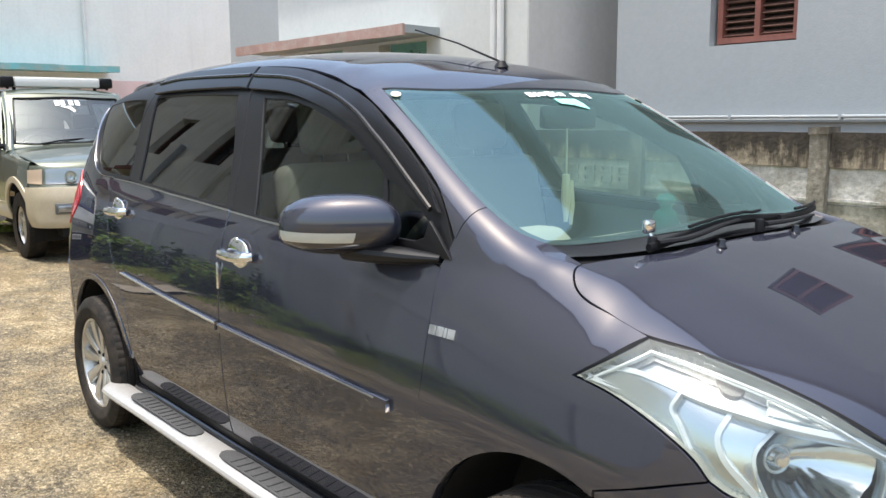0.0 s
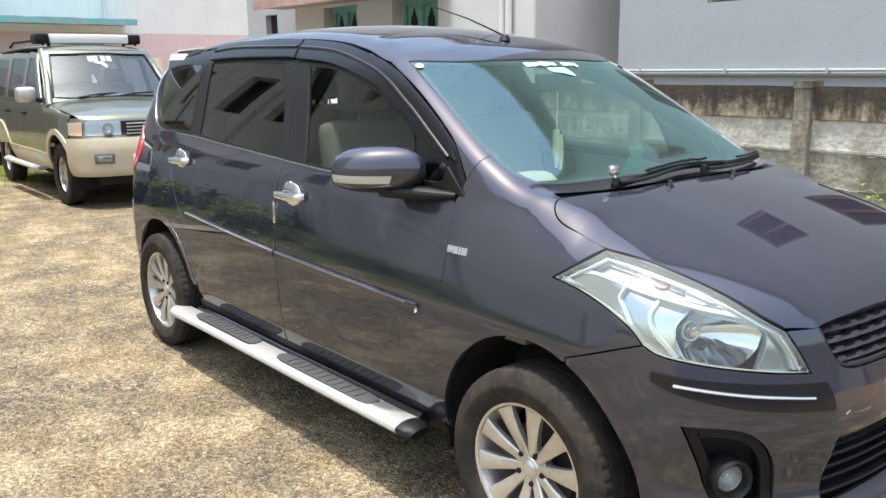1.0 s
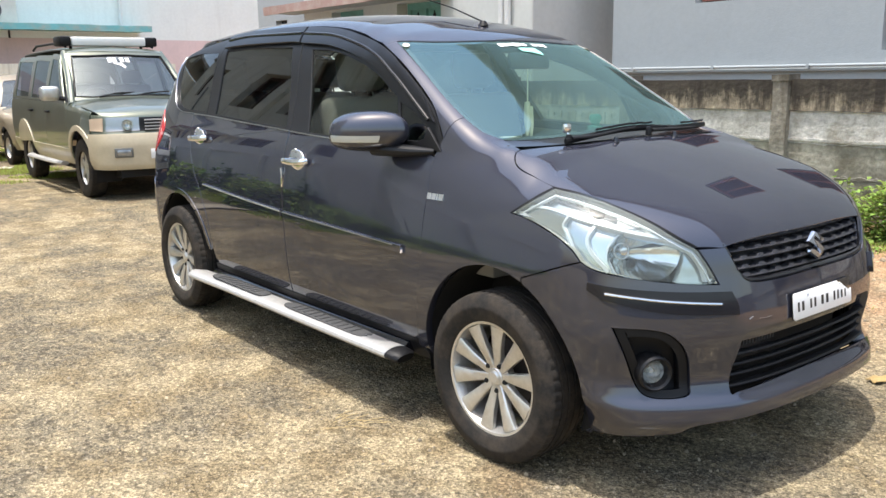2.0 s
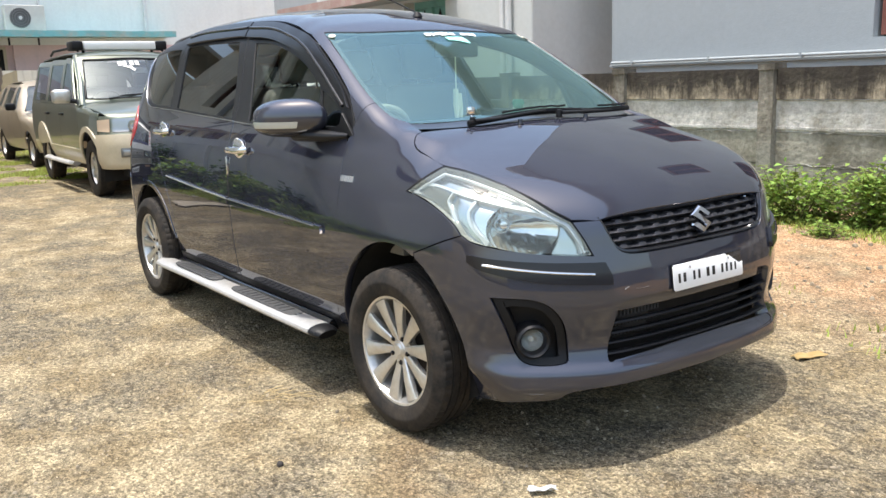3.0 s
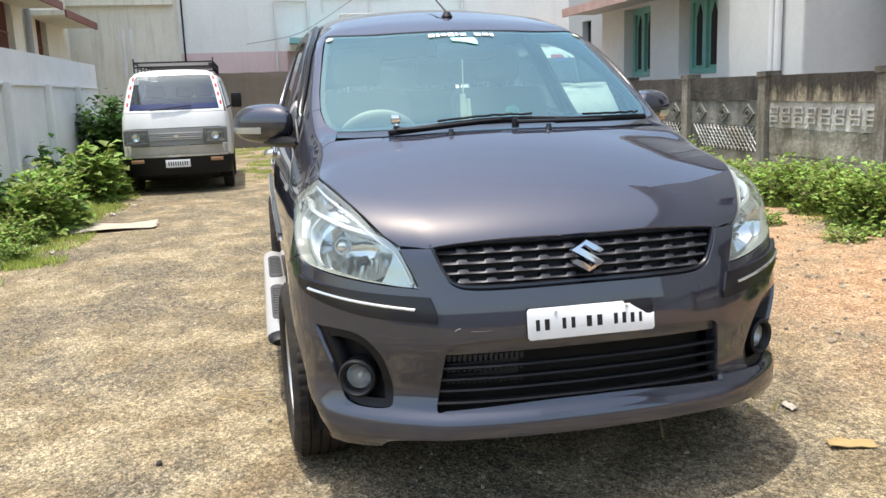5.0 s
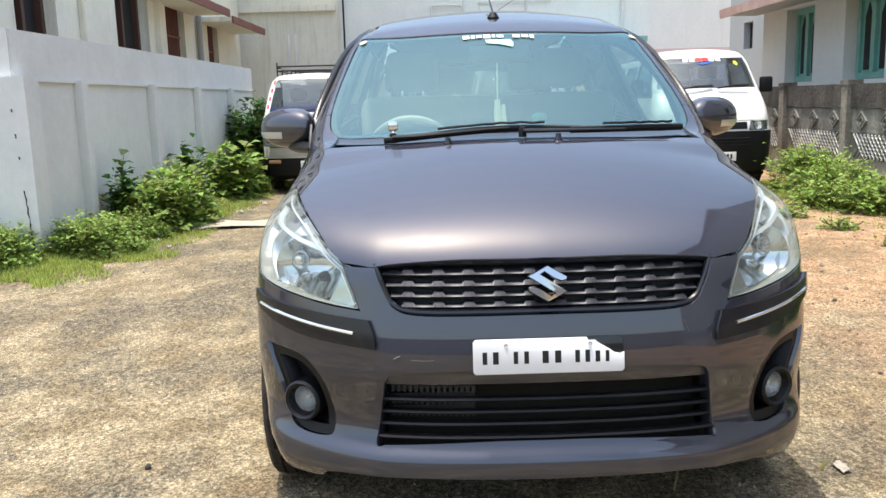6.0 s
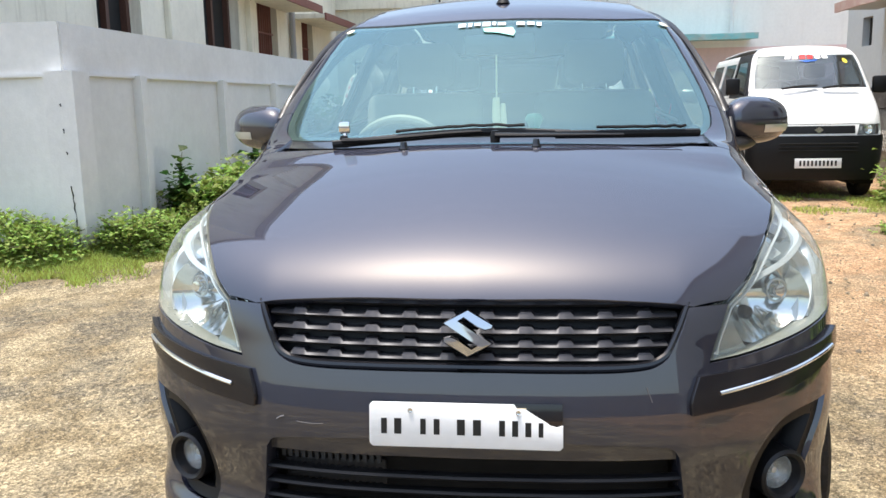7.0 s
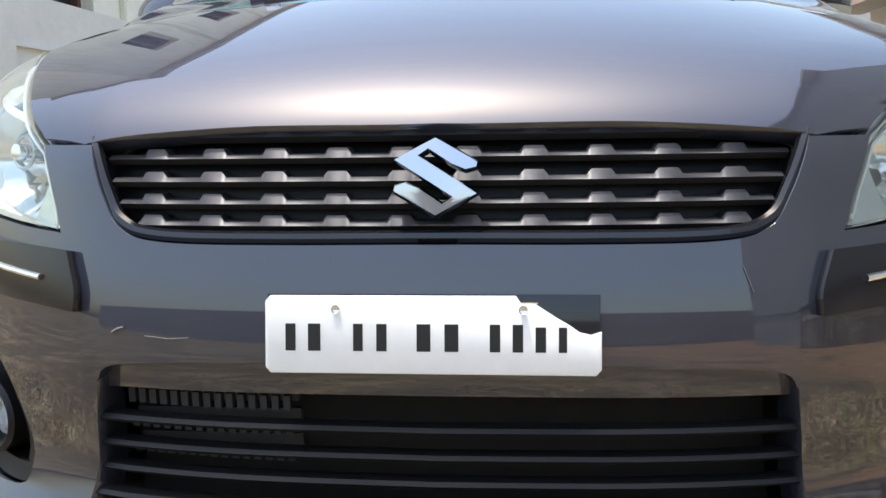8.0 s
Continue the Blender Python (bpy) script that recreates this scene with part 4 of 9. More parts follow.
for z, half in ((0.822, 0.415), (0.797, 0.408), (0.770, 0.400), (0.744, 0.388), (0.719, 0.362)):
    part("grille_bar", stepped_bar(z, half), BARGREY, grille)
half_blade = [(0.0, 0.047), (0.050, 0.0176), (0.048, 0.0086), (0.0336, 0.0050), (0.0175, 0.0115), (-0.008, 0.0285), (-0.0165, 0.0235), (0.050, -0.0195)]
blade = half_blade + [(-y, -z) for y, z in half_blade]


def inward(ring, d):
    """The corners of a clockwise ring moved in by d along their mitres."""
    made, n = [], len(ring)
    for i in range(n):
        a, b, c = (Vector(ring[j % n]) for j in (i - 1, i, i + 1))
        e, f = (b - a).normalized(), (c - b).normalized()
        m = Vector((e.y + f.y, -e.x - f.x))
        m = m.normalized() if m.length > 0.05 else -e
        made.append(tuple(b + m * d / max(0.75, m.dot(Vector((e.y, -e.x))))))
    return made


em = bmesh.new()
levels = [(blade, 0.0), (blade, 0.007), (inward(blade, 0.0026), 0.012)]
rows_ = [[em.verts.new((d, y, z)) for y, z in ring] for ring, d in levels]
for lo, hi in zip(rows_, rows_[1:]):
    for i in range(len(blade)):
        j = (i + 1) % len(blade)
        em.faces.new((lo[i], lo[j], hi[j], hi[i]))
em.faces.new(rows_[-1])
bmesh.ops.recalc_face_normals(em, faces=em.faces)
bmesh.ops.triangulate(em, faces=[f for f in em.faces if len(f.verts) > 4])
bmesh.ops.subdivide_edges(em, edges=em.edges[:], cuts=3)
for v in em.verts:
    if v.co.x > 0.0115:
        v.co.x += 0.007 * (1 - (v.co.y / 0.05) ** 2 * 0.7 - (v.co.z / 0.047) ** 2 * 0.7)
part("emblem", moved(em, pose(nose_x(0, 0.765) - 0.006, 0.004, 0.768, 0, -12, 0)), mat("worn_chrome", (0.56, 0.57, 0.60), rough=0.1, metal=1.0), grille, "chrome emblem", smooth=20)

# lower grille
mouth_back = part("lower_grille", sheet("lower_grille", MPV.panel(MOUTH, "nose", offset=-0.10, gap=-0.02, thick=0, step=0.08)), DARK, car, "black lower air intake")
for z in (0.376, 0.408, 0.442, 0.478):
    half = 0.440 - (z - 0.37) * 0.20
    pts = [(nose_x(y, z) - 0.020, y, z) for y in np.linspace(-half, half, 19)]
    part("intake_slat", tube(pts, 0.0150, 8, flat=0.42), TRIMBLACK, mouth_back)
brow = [(0.70, -0.412, 0.512), (0.73, -0.2, 0.514), (0.74, 0.0, 0.515), (0.73, 0.2, 0.514), (0.70, 0.412, 0.512)]
part("intake_brow", sheet("intake_brow", MPV.panel(loop(brow, [brow[-1], (0.70, 0.400, 0.572)], [(0.70, 0.400, 0.572), (0.74, 0.0, 0.580), (0.70, -0.400, 0.572)], [(0.70, -0.400, 0.572), brow[0]]), "nose", offset=-0.022, gap=0, thick=0.03, step=0.06)), PAINT, mouth_back, "dark painted lip over the slats")
FINS = bmesh.new()
for z in (0.425, 0.461, 0.495):
    for k in range(-1, 15):
        y = -0.392 + 0.0148 * k
        x = nose_x(y, z) - 0.050
        b = box(x - 0.01, x, y - 0.0042, y + 0.0042, z - 0.009, z + 0.009) if k >= 0 else box(x - 0.03, x - 0.012, -0.395, -0.180, z - 0.010, z + 0.012)
        me = bpy.data.meshes.new("tmp")
        b.to_mesh(me)
        b.free()
        FINS.from_mesh(me)
        bpy.data.meshes.remove(me)
part("cooler_core", FINS, mat("dull_aluminium", (0.055, 0.052, 0.05), rough=0.7, metal=0.2), mouth_back, "dull metal cooler core")

# fog lamps
pockets = both("fog_lamp", FOG, "nose", BLACK, offset=-0.055, gap=-0.004, thick=0, step=0.04)
lip_made = MPV.panel(FOG, "nose", holes=[shrink([MPV.unfold(p, "nose") for p in FOG], 0.026)], offset=-0.010, gap=0.002, thick=0.05, step=0.04)
for pocket, mirror, s in ((pockets[0], False, 1), (pockets[1], True, -1)):
    tagged(pocket, "round fog lamp in a black pocket")
    part("fog_bezel", sheet("fog_bezel", lip_made, mirror), BLACK, pocket)
    m = put(0.562, -0.640 * s, 0.436, (0.9, -0.43 * s, 0.0))
    part("fog_ring", moved(lathe([(0.056, 0.05), (0.056, -0.010), (0.050, -0.016), (0.043, -0.010), (0.036, 0.010)], 32), m), TRIMBLACK, pocket)
    part("fog_reflector", moved(bowl(0.036, 0.035, 26), m @ pose(0, 0.010, 0)), mat("dull_fog_reflector", (0.50, 0.50, 0.48), rough=0.16, metal=0.9, grain=0.3, scale=120, bump=0.002), pocket)
    part("fog_lens", moved(lathe([(0.0, -0.004), (0.016, -0.002), (0.028, 0.004), (0.034, 0.012)], 26), m), CLEAR, pocket)
    part("fog_bulb", moved(lathe([(0.0, 0.016), (0.007, 0.018), (0.009, 0.03), (0.0, 0.042)], 14), m), LAMPGREY, pocket)

# number plate: white plate with a torn upper corner, plain dark bars for its characters
PLATEWHITE = mat("white_plate_enamel", (0.80, 0.80, 0.79), rough=0.35, grain=0.03, scale=30, stain=0.12, stain_scale=12, stain_color=(0.5, 0.45, 0.38))
INK = mat("black_ink", (0.01, 0.01, 0.01), rough=0.5)
px = nose_x(0.0, 0.60) + 0.001
PLATE_AT = pose(px + 0.002, 0.0, 0.5975, 0, -7, 0)
torn = [(-0.187, -0.037), (-0.181, -0.0435), (0.181, -0.0435), (0.187, -0.037), (0.187, 0.005), (0.176, 0.001), (0.163, 0.004), (0.152, 0.012), (0.138, 0.020), (0.124, 0.029), (0.116, 0.034), (0.100, 0.0345), (0.094, 0.0435), (-0.181, 0.0435), (-0.187, 0.037)]
plate = part("number_plate", moved(prism(torn, 0.004, "x", bevel=0.001), PLATE_AT), PLATEWHITE, car, "white number plate with a broken corner")
part("plate_backing", moved(box(-0.006, -0.001, -0.186, 0.186, -0.042, 0.045, 0.001), PLATE_AT), GLOSSBLACK, plate, "dark backing plate")
part("plate_shard", moved(prism([(0.096, 0.036), (0.118, 0.036), (0.112, 0.029), (0.104, 0.024), (0.098, 0.028)], 0.002, "x", at=-0.0005), PLATE_AT), mat("yellowed_plate_glue", (0.50, 0.43, 0.30), rough=0.7, grain=0.2, scale=90), plate, "yellowed torn shard")
for y0, w in ((-0.167, 0.018), (-0.142, 0.022), (-0.090, 0.017), (-0.064, 0.018), (-0.020, 0.024), (0.011, 0.024), (0.062, 0.018), (0.087, 0.018), (0.112, 0.018), (0.138, 0.014)):
    h0, h1 = -0.0183, (0.0123 if y0 < 0.1 else 0.0095)
    part("plate_bar", moved(box(0.0035, 0.0048, y0 + w * 0.18, y0 + w * 0.82, h0, h1, 0.0004, 1), PLATE_AT), INK, plate)
for y in (-0.106, 0.102):
    part("plate_screw", moved(lathe([(0.0, -0.004), (0.004, -0.003), (0.005, 0.0)], 12, "x"), PLATE_AT @ pose(0.0085, y, 0.0285)), CHROME, plate)


# wheels
def wheel_parts(parent, m):
    rim = lathe([(0.186, 0.085), (0.182, 0.02), (0.176, -0.02), (0.186, -0.055), (0.195, -0.078), (0.203, -0.080), (0.206, -0.074), (0.200, -0.060), (0.196, 0.0), (0.196, 0.085)], 60)
    shapes, spokes = [rim], []
    for k in range(10):
        spoke = bmesh.new()
        rings = []
        for r, w, y, d in ((0.030, 0.013, -0.052, 0.030), (0.070, 0.0160, -0.058, 0.026), (0.115, 0.0205, -0.067, 0.022), (0.160, 0.026, -0.072, 0.020), (0.190, 0.032, -0.074, 0.016)):
            rings.append([spoke.verts.new(c) for c in ((-w, y + d, r), (-w, y + 0.004, r), (-w * 0.72, y, r), (w * 0.72, y, r), (w, y + 0.004, r), (w, y + d, r))])
        for a, b in zip(rings, rings[1:]):
            for i in range(6):
                spoke.faces.new((a[i], a[(i + 1) % 6], b[(i + 1) % 6], b[i]))
        spoke.faces.new(rings[0])
        spoke.faces.new(rings[-1][::-1])
        spokes.append(moved(spoke, pose(0, 0, 0, 0, 36 * k + 8, 0)))
    shapes.append(lathe([(0.0, -0.056), (0.030, -0.056), (0.036, -0.050), (0.062, -0.046), (0.066, -0.02), (0.0, -0.02)], 40))
    w = part("wheel", moved(join(*shapes), m), SILVER, parent, "dusty silver ten-spoke alloy wheel", smooth=32)
    for sp in spokes:
        part("spoke", moved(sp, m), SILVER, w, smooth=32)
    tread = [(0.200, 0.080), (0.215, 0.092), (0.250, 0.096), (0.285, 0.090), (0.299, 0.078)]
    for g0, g1 in ((0.052, 0.045), (0.020, 0.012), (-0.012, -0.020), (-0.045, -0.052)):
        tread += [(0.304, g0), (0.297, g0 - 0.001), (0.297, g1 + 0.001), (0.304, g1)]
    tread += [(0.299, -0.078), (0.285, -0.090), (0.262, -0.0955), (0.258, -0.0975), (0.250, -0.0975), (0.246, -0.096), (0.215, -0.092), (0.206, -0.084), (0.202, -0.076)]
    ty = lathe(tread, 216)
    for v in ty.verts:
        r = math.hypot(v.co.x, v.co.z)
        if r > 0.2965 and abs(v.co.y) > 0.05:
            k = round(math.atan2(v.co.z, v.co.x) / (2 * math.pi) * 216)
            if k % 4 == 0:
                f = 1 - 0.003 / r
                v.co.x, v.co.z = v.co.x * f, v.co.z * f
    part("tyre", moved(ty, m), TYRE, w, "dusty black tyre", smooth=35)
    part("hub_cap", moved(lathe([(0.0, -0.064), (0.018, -0.063), (0.025, -0.058), (0.027, -0.05)], 28), m), SILVER, w)
    for k in range(5):
        a = radians(72 * k + 26)
        part("wheel_nut", moved(lathe([(0.0, -0.060), (0.007, -0.060), (0.010, -0.054), (0.010, -0.045)], 6), m @ pose(0.048 * math.sin(a), 0, 0.048 * math.cos(a))), DARK, w)
    part("brake_disc", moved(lathe([(0.0, 0.010), (0.125, 0.010), (0.128, 0.014), (0.128, 0.028), (0.0, 0.03)], 32), m), mat("rusty_disc", (0.06, 0.05, 0.045), rough=0.6, metal=0.5, grain=0.3, scale=40), w)


for x in (0.0, -2.74):
    wheel_parts(car, pose(x, -0.735, 0.303, 0, 11 if x else 0, 0 if x else 2.5))
    wheel_parts(car, pose(x, 0.735, 0.303, 0, 0, 180 if x else 182.5))
for x, r in ((0.0, 0.395), (-2.74, 0.382)):
    for s in (-1, 1):
        bm = bmesh.new()
        pts = arc(x, 0.31, r, -13, 193, 24)
        wide = [(x + (px_ - x) * (1 + 0.18 * max(0.0, min(1.0, (pz - 0.40) * 6))), 0.31 + (pz - 0.31) * (1 + 0.18 * max(0.0, min(1.0, (pz - 0.40) * 6)))) for px_, pz in pts]
        rows = [[bm.verts.new((px_, s * y, pz)) for px_, pz in line] for line, y in ((wide, 0.755), (pts, 0.768), (pts, 0.50))]
        for lo, hi in zip(rows, rows[1:]):
            for a in range(len(pts) - 1):
                bm.faces.new((lo[a], lo[a + 1], hi[a + 1], hi[a]))
        bm.faces.new(rows[2])
        part("wheel_housing", bm, DARK, car)
UNDER = join(box(-3.3, 0.40, -0.50, 0.50, 0.24, 0.36), box(-2.34, -0.40, -0.72, 0.72, 0.24, 0.34))
part("floor_pan", UNDER, DARK, car, "dark underbody")
part("engine_bay", join(box(-0.02, 0.52, -0.46, 0.46, 0.30, 0.80, 0.02), box(0.40, 0.57, -0.62, 0.62, 0.26, 0.34, 0.01)), DARK, car, "dark engine behind the grille")
both("sill_panel", [(-0.44, 0.333), (-2.33, 0.333), (-2.36, 0.25), (-0.40, 0.25)], "side", BLACK, step=0.1)

# running boards
PAD = mat("dark_rubber_tread_pad", (0.055, 0.055, 0.055), rough=0.8, grain=0.35, scale=120, bump=0.002)
for s in (-1, 1):
    line = [(-2.47, s * 0.80, 0.245), (-2.44, s * 0.825, 0.250), (-2.0, s * 0.828, 0.258), (-1.0, s * 0.830, 0.264), (-0.53, s * 0.830, 0.268)]
    board = part("running_board", tube(spline(line, 5), 0.062, 16, flat=0.42), STEPMETAL, car, "brushed metal running board")
    part("board_end", tube([(-0.532, s * 0.83, 0.268), (-0.49, s * 0.828, 0.264), (-0.475, s * 0.826, 0.258)], [0.060, 0.058, 0.045], 16, flat=0.42), BLACK, board, "frayed black end cap")
    part("inner_rail", tube([(-2.36, s * 0.755, 0.27), (-1.4, s * 0.762, 0.272), (-0.52, s * 0.766, 0.28)], 0.027, 12), GLOSSBLACK, board, "black inner rail")
    for x0, x1 in ((-2.22, -1.62), (-1.42, -0.72)):
        bm = bmesh.new()
        pts = [(x1 - (x1 - x0) * t, w) for t, w in ((0.0, -0.012), (0.03, -0.03), (0.10, -0.036), (0.90, -0.036), (0.97, -0.028), (1.0, -0.01), (1.0, 0.01), (0.97, 0.028), (0.90, 0.036), (0.10, 0.036), (0.03, 0.03), (0.0, 0.012))]
        pad = prism(pts, 0.008, "z", at=0.284, bevel=0.002)
        for k in range(1, 12):
            xr = x0 + (x1 - x0) * (0.08 + 0.84 * k / 12)
            pad = join(pad, box(xr - 0.006, xr + 0.006, -0.028, 0.028, 0.290, 0.2955, 0.001))
        part("tread_pad", moved(pad, pose(0, s * 0.828, 0, 0, 0, 0)), PAD, board, "dark rubber tread pad")
    for x in (-2.2, -1.45, -0.65):
        part("board_bracket", box(x - 0.02, x + 0.02, min(s * 0.66, s * 0.81), max(s * 0.66, s * 0.81), 0.235, 0.25), DARK, board)

# door mirrors
for parent, s in zip(doors_f, (-1, 1)):
    def mirror_shape(z0, z1, grow=0.0):
        bm = bmesh.new()
        bmesh.ops.create_uvsphere(bm, u_segments=40, v_segments=30, radius=1)
        for v in bm.verts:
            x, y, z = v.co
            if x < -0.25:
                x = -0.25 + (x + 0.25) * 0.10
            sq = lambda a: math.copysign(abs(a) ** 0.78, a)
            zz = z * (1.0 - 0.10 * y)
            v.co = Vector((sq(x) * (0.098 + grow) - 0.62 * (0.118 + grow) * sq(y) - (0.03 if z < 0 else 0.0) * abs(z), s * (0.118 + grow) * sq(y), (0.086 if z > 0 else 0.070) * sq(zz) * (1 + grow * 8)))
        if z0 is not None:
            bmesh.ops.bisect_plane(bm, geom=bm.verts[:] + bm.edges[:] + bm.faces[:], plane_co=(0, 0, z0), plane_no=(0, 0, 1), clear_inner=True)
        if z1 is not None:
            bmesh.ops.bisect_plane(bm, geom=bm.verts[:] + bm.edges[:] + bm.faces[:], plane_co=(0, 0, z1), plane_no=(0, 0, 1), clear_outer=True)
        return bm

    m = pose(-0.655, s * 0.845, 1.122, 0, 0, 0)
    shell_ = part("door_mirror", moved(mirror_shape(-0.046, None), m), PAINT, parent, "grey door mirror with indicator")
    part("mirror_base", moved(mirror_shape(None, -0.047), m), GUARD, shell_)
    ind = mirror_shape(-0.030, -0.004, 0.0025)
    bmesh.ops.bisect_plane(ind, geom=ind.verts[:] + ind.edges[:] + ind.faces[:], plane_co=(0, s * 0.012, 0), plane_no=(0, s * -1.0, 0), clear_outer=True)
    bmesh.ops.bisect_plane(ind, geom=ind.verts[:] + ind.edges[:] + ind.faces[:], plane_co=(-0.088, 0, 0), plane_no=(1, 0, 0), clear_inner=True)
    part("mirror_indicator", moved(ind, m), LAMPGREY, shell_, "clear indicator strip")
    part("mirror_glass", moved(lathe([(0.0, 0.0), (1.0, 0.0)], 32, "x"), m @ pose(-0.048, s * 0.004, 0.002, 0, 0, s * 31) @ Matrix.Diagonal((1, 0.098, 0.062, 1))), CHROME, shell_, "mirror glass")
    part("mirror_arm", tube([(-0.66, s * 0.815, 1.066), (-0.58, s * 0.785, 1.060), (-0.49, s * 0.750, 1.058), (-0.40, s * 0.722, 1.060)], [0.042, 0.036, 0.028, 0.014], 14, flat=0.72), TRIMBLACK, shell_, "black mirror arm")
    part("mirror_foot", prism([(-0.615, 1.074), (-0.60, 1.094), (-0.50, 1.094), (-0.462, 1.105), (-0.44, 1.150), (-0.36, 1.062), (-0.50, 1.058)], 0.012, at=(-0.728 if s < 0 else 0.716), bevel=0.003), TRIMBLACK, shell_)

# wipers, nozzles, aerial, badge, stickers
def on_top(x, y, up):
    return tuple(MPV.cast(np.array([[x, y, 2.0]]), np.array([0, 0, -1.0]), 1.5)[0] + [0, 0, up])


W_OUT = 0.045
for arm, wblade in (([(-0.028, -0.400), (-0.045, -0.30), (-0.070, -0.12), (-0.082, -0.02)], [(-0.062, -0.43), (-0.088, -0.15), (-0.098, 0.02), (-0.090, 0.22)]), ([(0.0, 0.02), (-0.040, 0.18), (-0.075, 0.36)], [(-0.080, 0.18), (-0.110, 0.36), (-0.150, 0.50), (-0.178, 0.575)])):
    ps = [on_top(x + (W_OUT if k else 0.012), y, 0.022) for k, (x, y) in enumerate(arm)]
    w = part("wiper", tube(spline(ps, 4), [0.0125 - 0.0055 * k / (4 * (len(ps) - 1)) for k in range(4 * (len(ps) - 1) + 1)], 8, flat=0.6), BLACK, car, "black wiper arm and blade")
    bl = spline([on_top(x + W_OUT, y, 0.014) for x, y in wblade], 5)
    part("wiper_blade", tube(bl, 0.0075, 8, flat=1.5), BLACK, w)
    part("wiper_yoke", tube([(p[0] + 0.004, p[1], p[2] + 0.019 + 0.006 * math.sin(3.1 * i)) for i, p in enumerate(bl[3:-3])], 0.0045, 6), BLACK, w)
    part("wiper_pivot", moved(lathe([(0.0, 0.034), (0.010, 0.032), (0.013, 0.022), (0.013, 0.0)], 16, "z"), Matrix.Translation(on_top(*arm[0], 0.0))), BLACK, w)
clip = part("arm_clip", moved(box(-0.010, 0.010, -0.016, 0.016, 0.0, 0.032, 0.006), Matrix.Translation(on_top(-0.040, -0.400, 0.036))), CHROME, car, "bright square clip on wiper arm")
part("clip_stem", tube([on_top(-0.040, -0.400, 0.04), on_top(-0.020, -0.390, 0.004)], 0.005, 8), CHROME, clip)
for y in (-0.222, 0.130):
    part("washer_nozzle", moved(lathe([(0.0, 0.020), (0.008, 0.018), (0.010, 0.006), (0.014, 0.0)], 14, "z"), Matrix.Translation(on_top(0.040, y, 0.0))), GLOSSBLACK, car)
base = on_top(-0.945, 0.0, 0.0)
aerial = part("aerial_base", moved(lathe([(0.0, 0.024), (0.012, 0.022), (0.020, 0.010), (0.026, 0.0)], 20, "z"), Matrix.Translation(base)), BLACK, car, "roof aerial")
part("aerial_rod", tube([(base[0], 0, base[2] + 0.018), (base[0] - 0.22, 0, base[2] + 0.095), (base[0] - 0.46, 0, base[2] + 0.160)], [0.0042, 0.0032, 0.0024], 8), BLACK, aerial)
for k, (x0, x1) in enumerate(((-0.372, -0.350), (-0.346, -0.324), (-0.320, -0.312), (-0.308, -0.284))):
    both("badge_bar", [(x0, 0.892), (x1, 0.892), (x1, 0.914), (x0, 0.914)], "side", CHROME, offset=0.004, gap=0, thick=0.004, step=0.05)
WHITE = mat("white_sticker", (0.82, 0.82, 0.80), rough=0.5)
GREEN = mat("green_sticker", (0.30, 0.66, 0.58), rough=0.5)
xl = -0.141
letters = random.Random(3)
for w in (0.026, 0.014, 0.022, 0.026, 0.012, 0.026, 0.0, 0.028, 0.026, 0.016):
    if w == 0.0:
        xl += 0.030
        continue
    h0, h1 = letters.uniform(-0.700, -0.694), letters.uniform(-0.678, -0.670)
    part("sticker_bar", sheet("sticker_bar", MPV.panel([(h0, xl), (h1, xl), (h1, xl + w), (h0, xl + w)], "top", offset=0.001, gap=0, thick=0.001, step=0.1)), WHITE, windscreen, "white lettering as bars")
    xl += w + 0.007
part("green_sticker", sheet("green_sticker", MPV.panel([(-0.658, -0.055), (-0.658, 0.045), (-0.630, 0.055), (-0.600, 0.05), (-0.622, 0.0), (-0.632, -0.05)], "top", offset=0.001, gap=0, thick=0.001, step=0.1)), GREEN, windscreen, "green and white sticker")
for y in (-0.545, 0.560):
    part("round_sticker", sheet("round_sticker", MPV.panel([(-0.808 + 0.015 * math.cos(a), y + 0.015 * math.sin(a)) for a in np.linspace(0, 6.283, 18)[:-1]], "top", offset=0.0015, gap=0, thick=0.001, step=0.1)), mat("cream_gold_sticker", (0.62, 0.57, 0.42), rough=0.5, grain=0.3, scale=150), windscreen, "small round cream sticker")

frit_low = [(-0.110, -0.60), (-0.075, -0.52), (-0.035, -0.35), (-0.010, 0.0), (-0.035, 0.35), (-0.075, 0.52), (-0.110, 0.60)]
part("screen_frit", sheet("screen_frit", MPV.panel(loop(frit_low, [frit_low[-1], (-0.19, 0.606)], [(x - 0.094, y * 1.01) for x, y in frit_low[::-1]], [(-0.19, -0.606), frit_low[0]]), "top", offset=-0.0065, gap=0.002, thick=0.001, step=0.05)), GLOSSBLACK, windscreen, "black printed lower border")

# cabin
both("door_trim", door_f, "side", CLOTH, offset=-0.055, gap=0.02, thick=0, step=0.15)
both("door_trim", door_r, "side", CLOTH, offset=-0.055, gap=0.02, thick=0, step=0.15)
part("roof_lining", sheet("roof_lining", MPV.panel(roof_line, "top", offset=-0.03, gap=0.03, thick=0, step=0.12)), CLOTH, car, "pale roof lining")
dash_side = [(-0.16, 1.02), (-0.30, 1.055), (-0.46, 1.050), (-0.60, 1.01), (-0.64, 0.93), (-0.60, 0.72), (-0.50, 0.60), (-0.16, 0.60)]
dashboard = part("dashboard", prism(dash_side, 1.30, "y", at=-0.65, bevel=0.02), DASH, car, "beige dashboard")
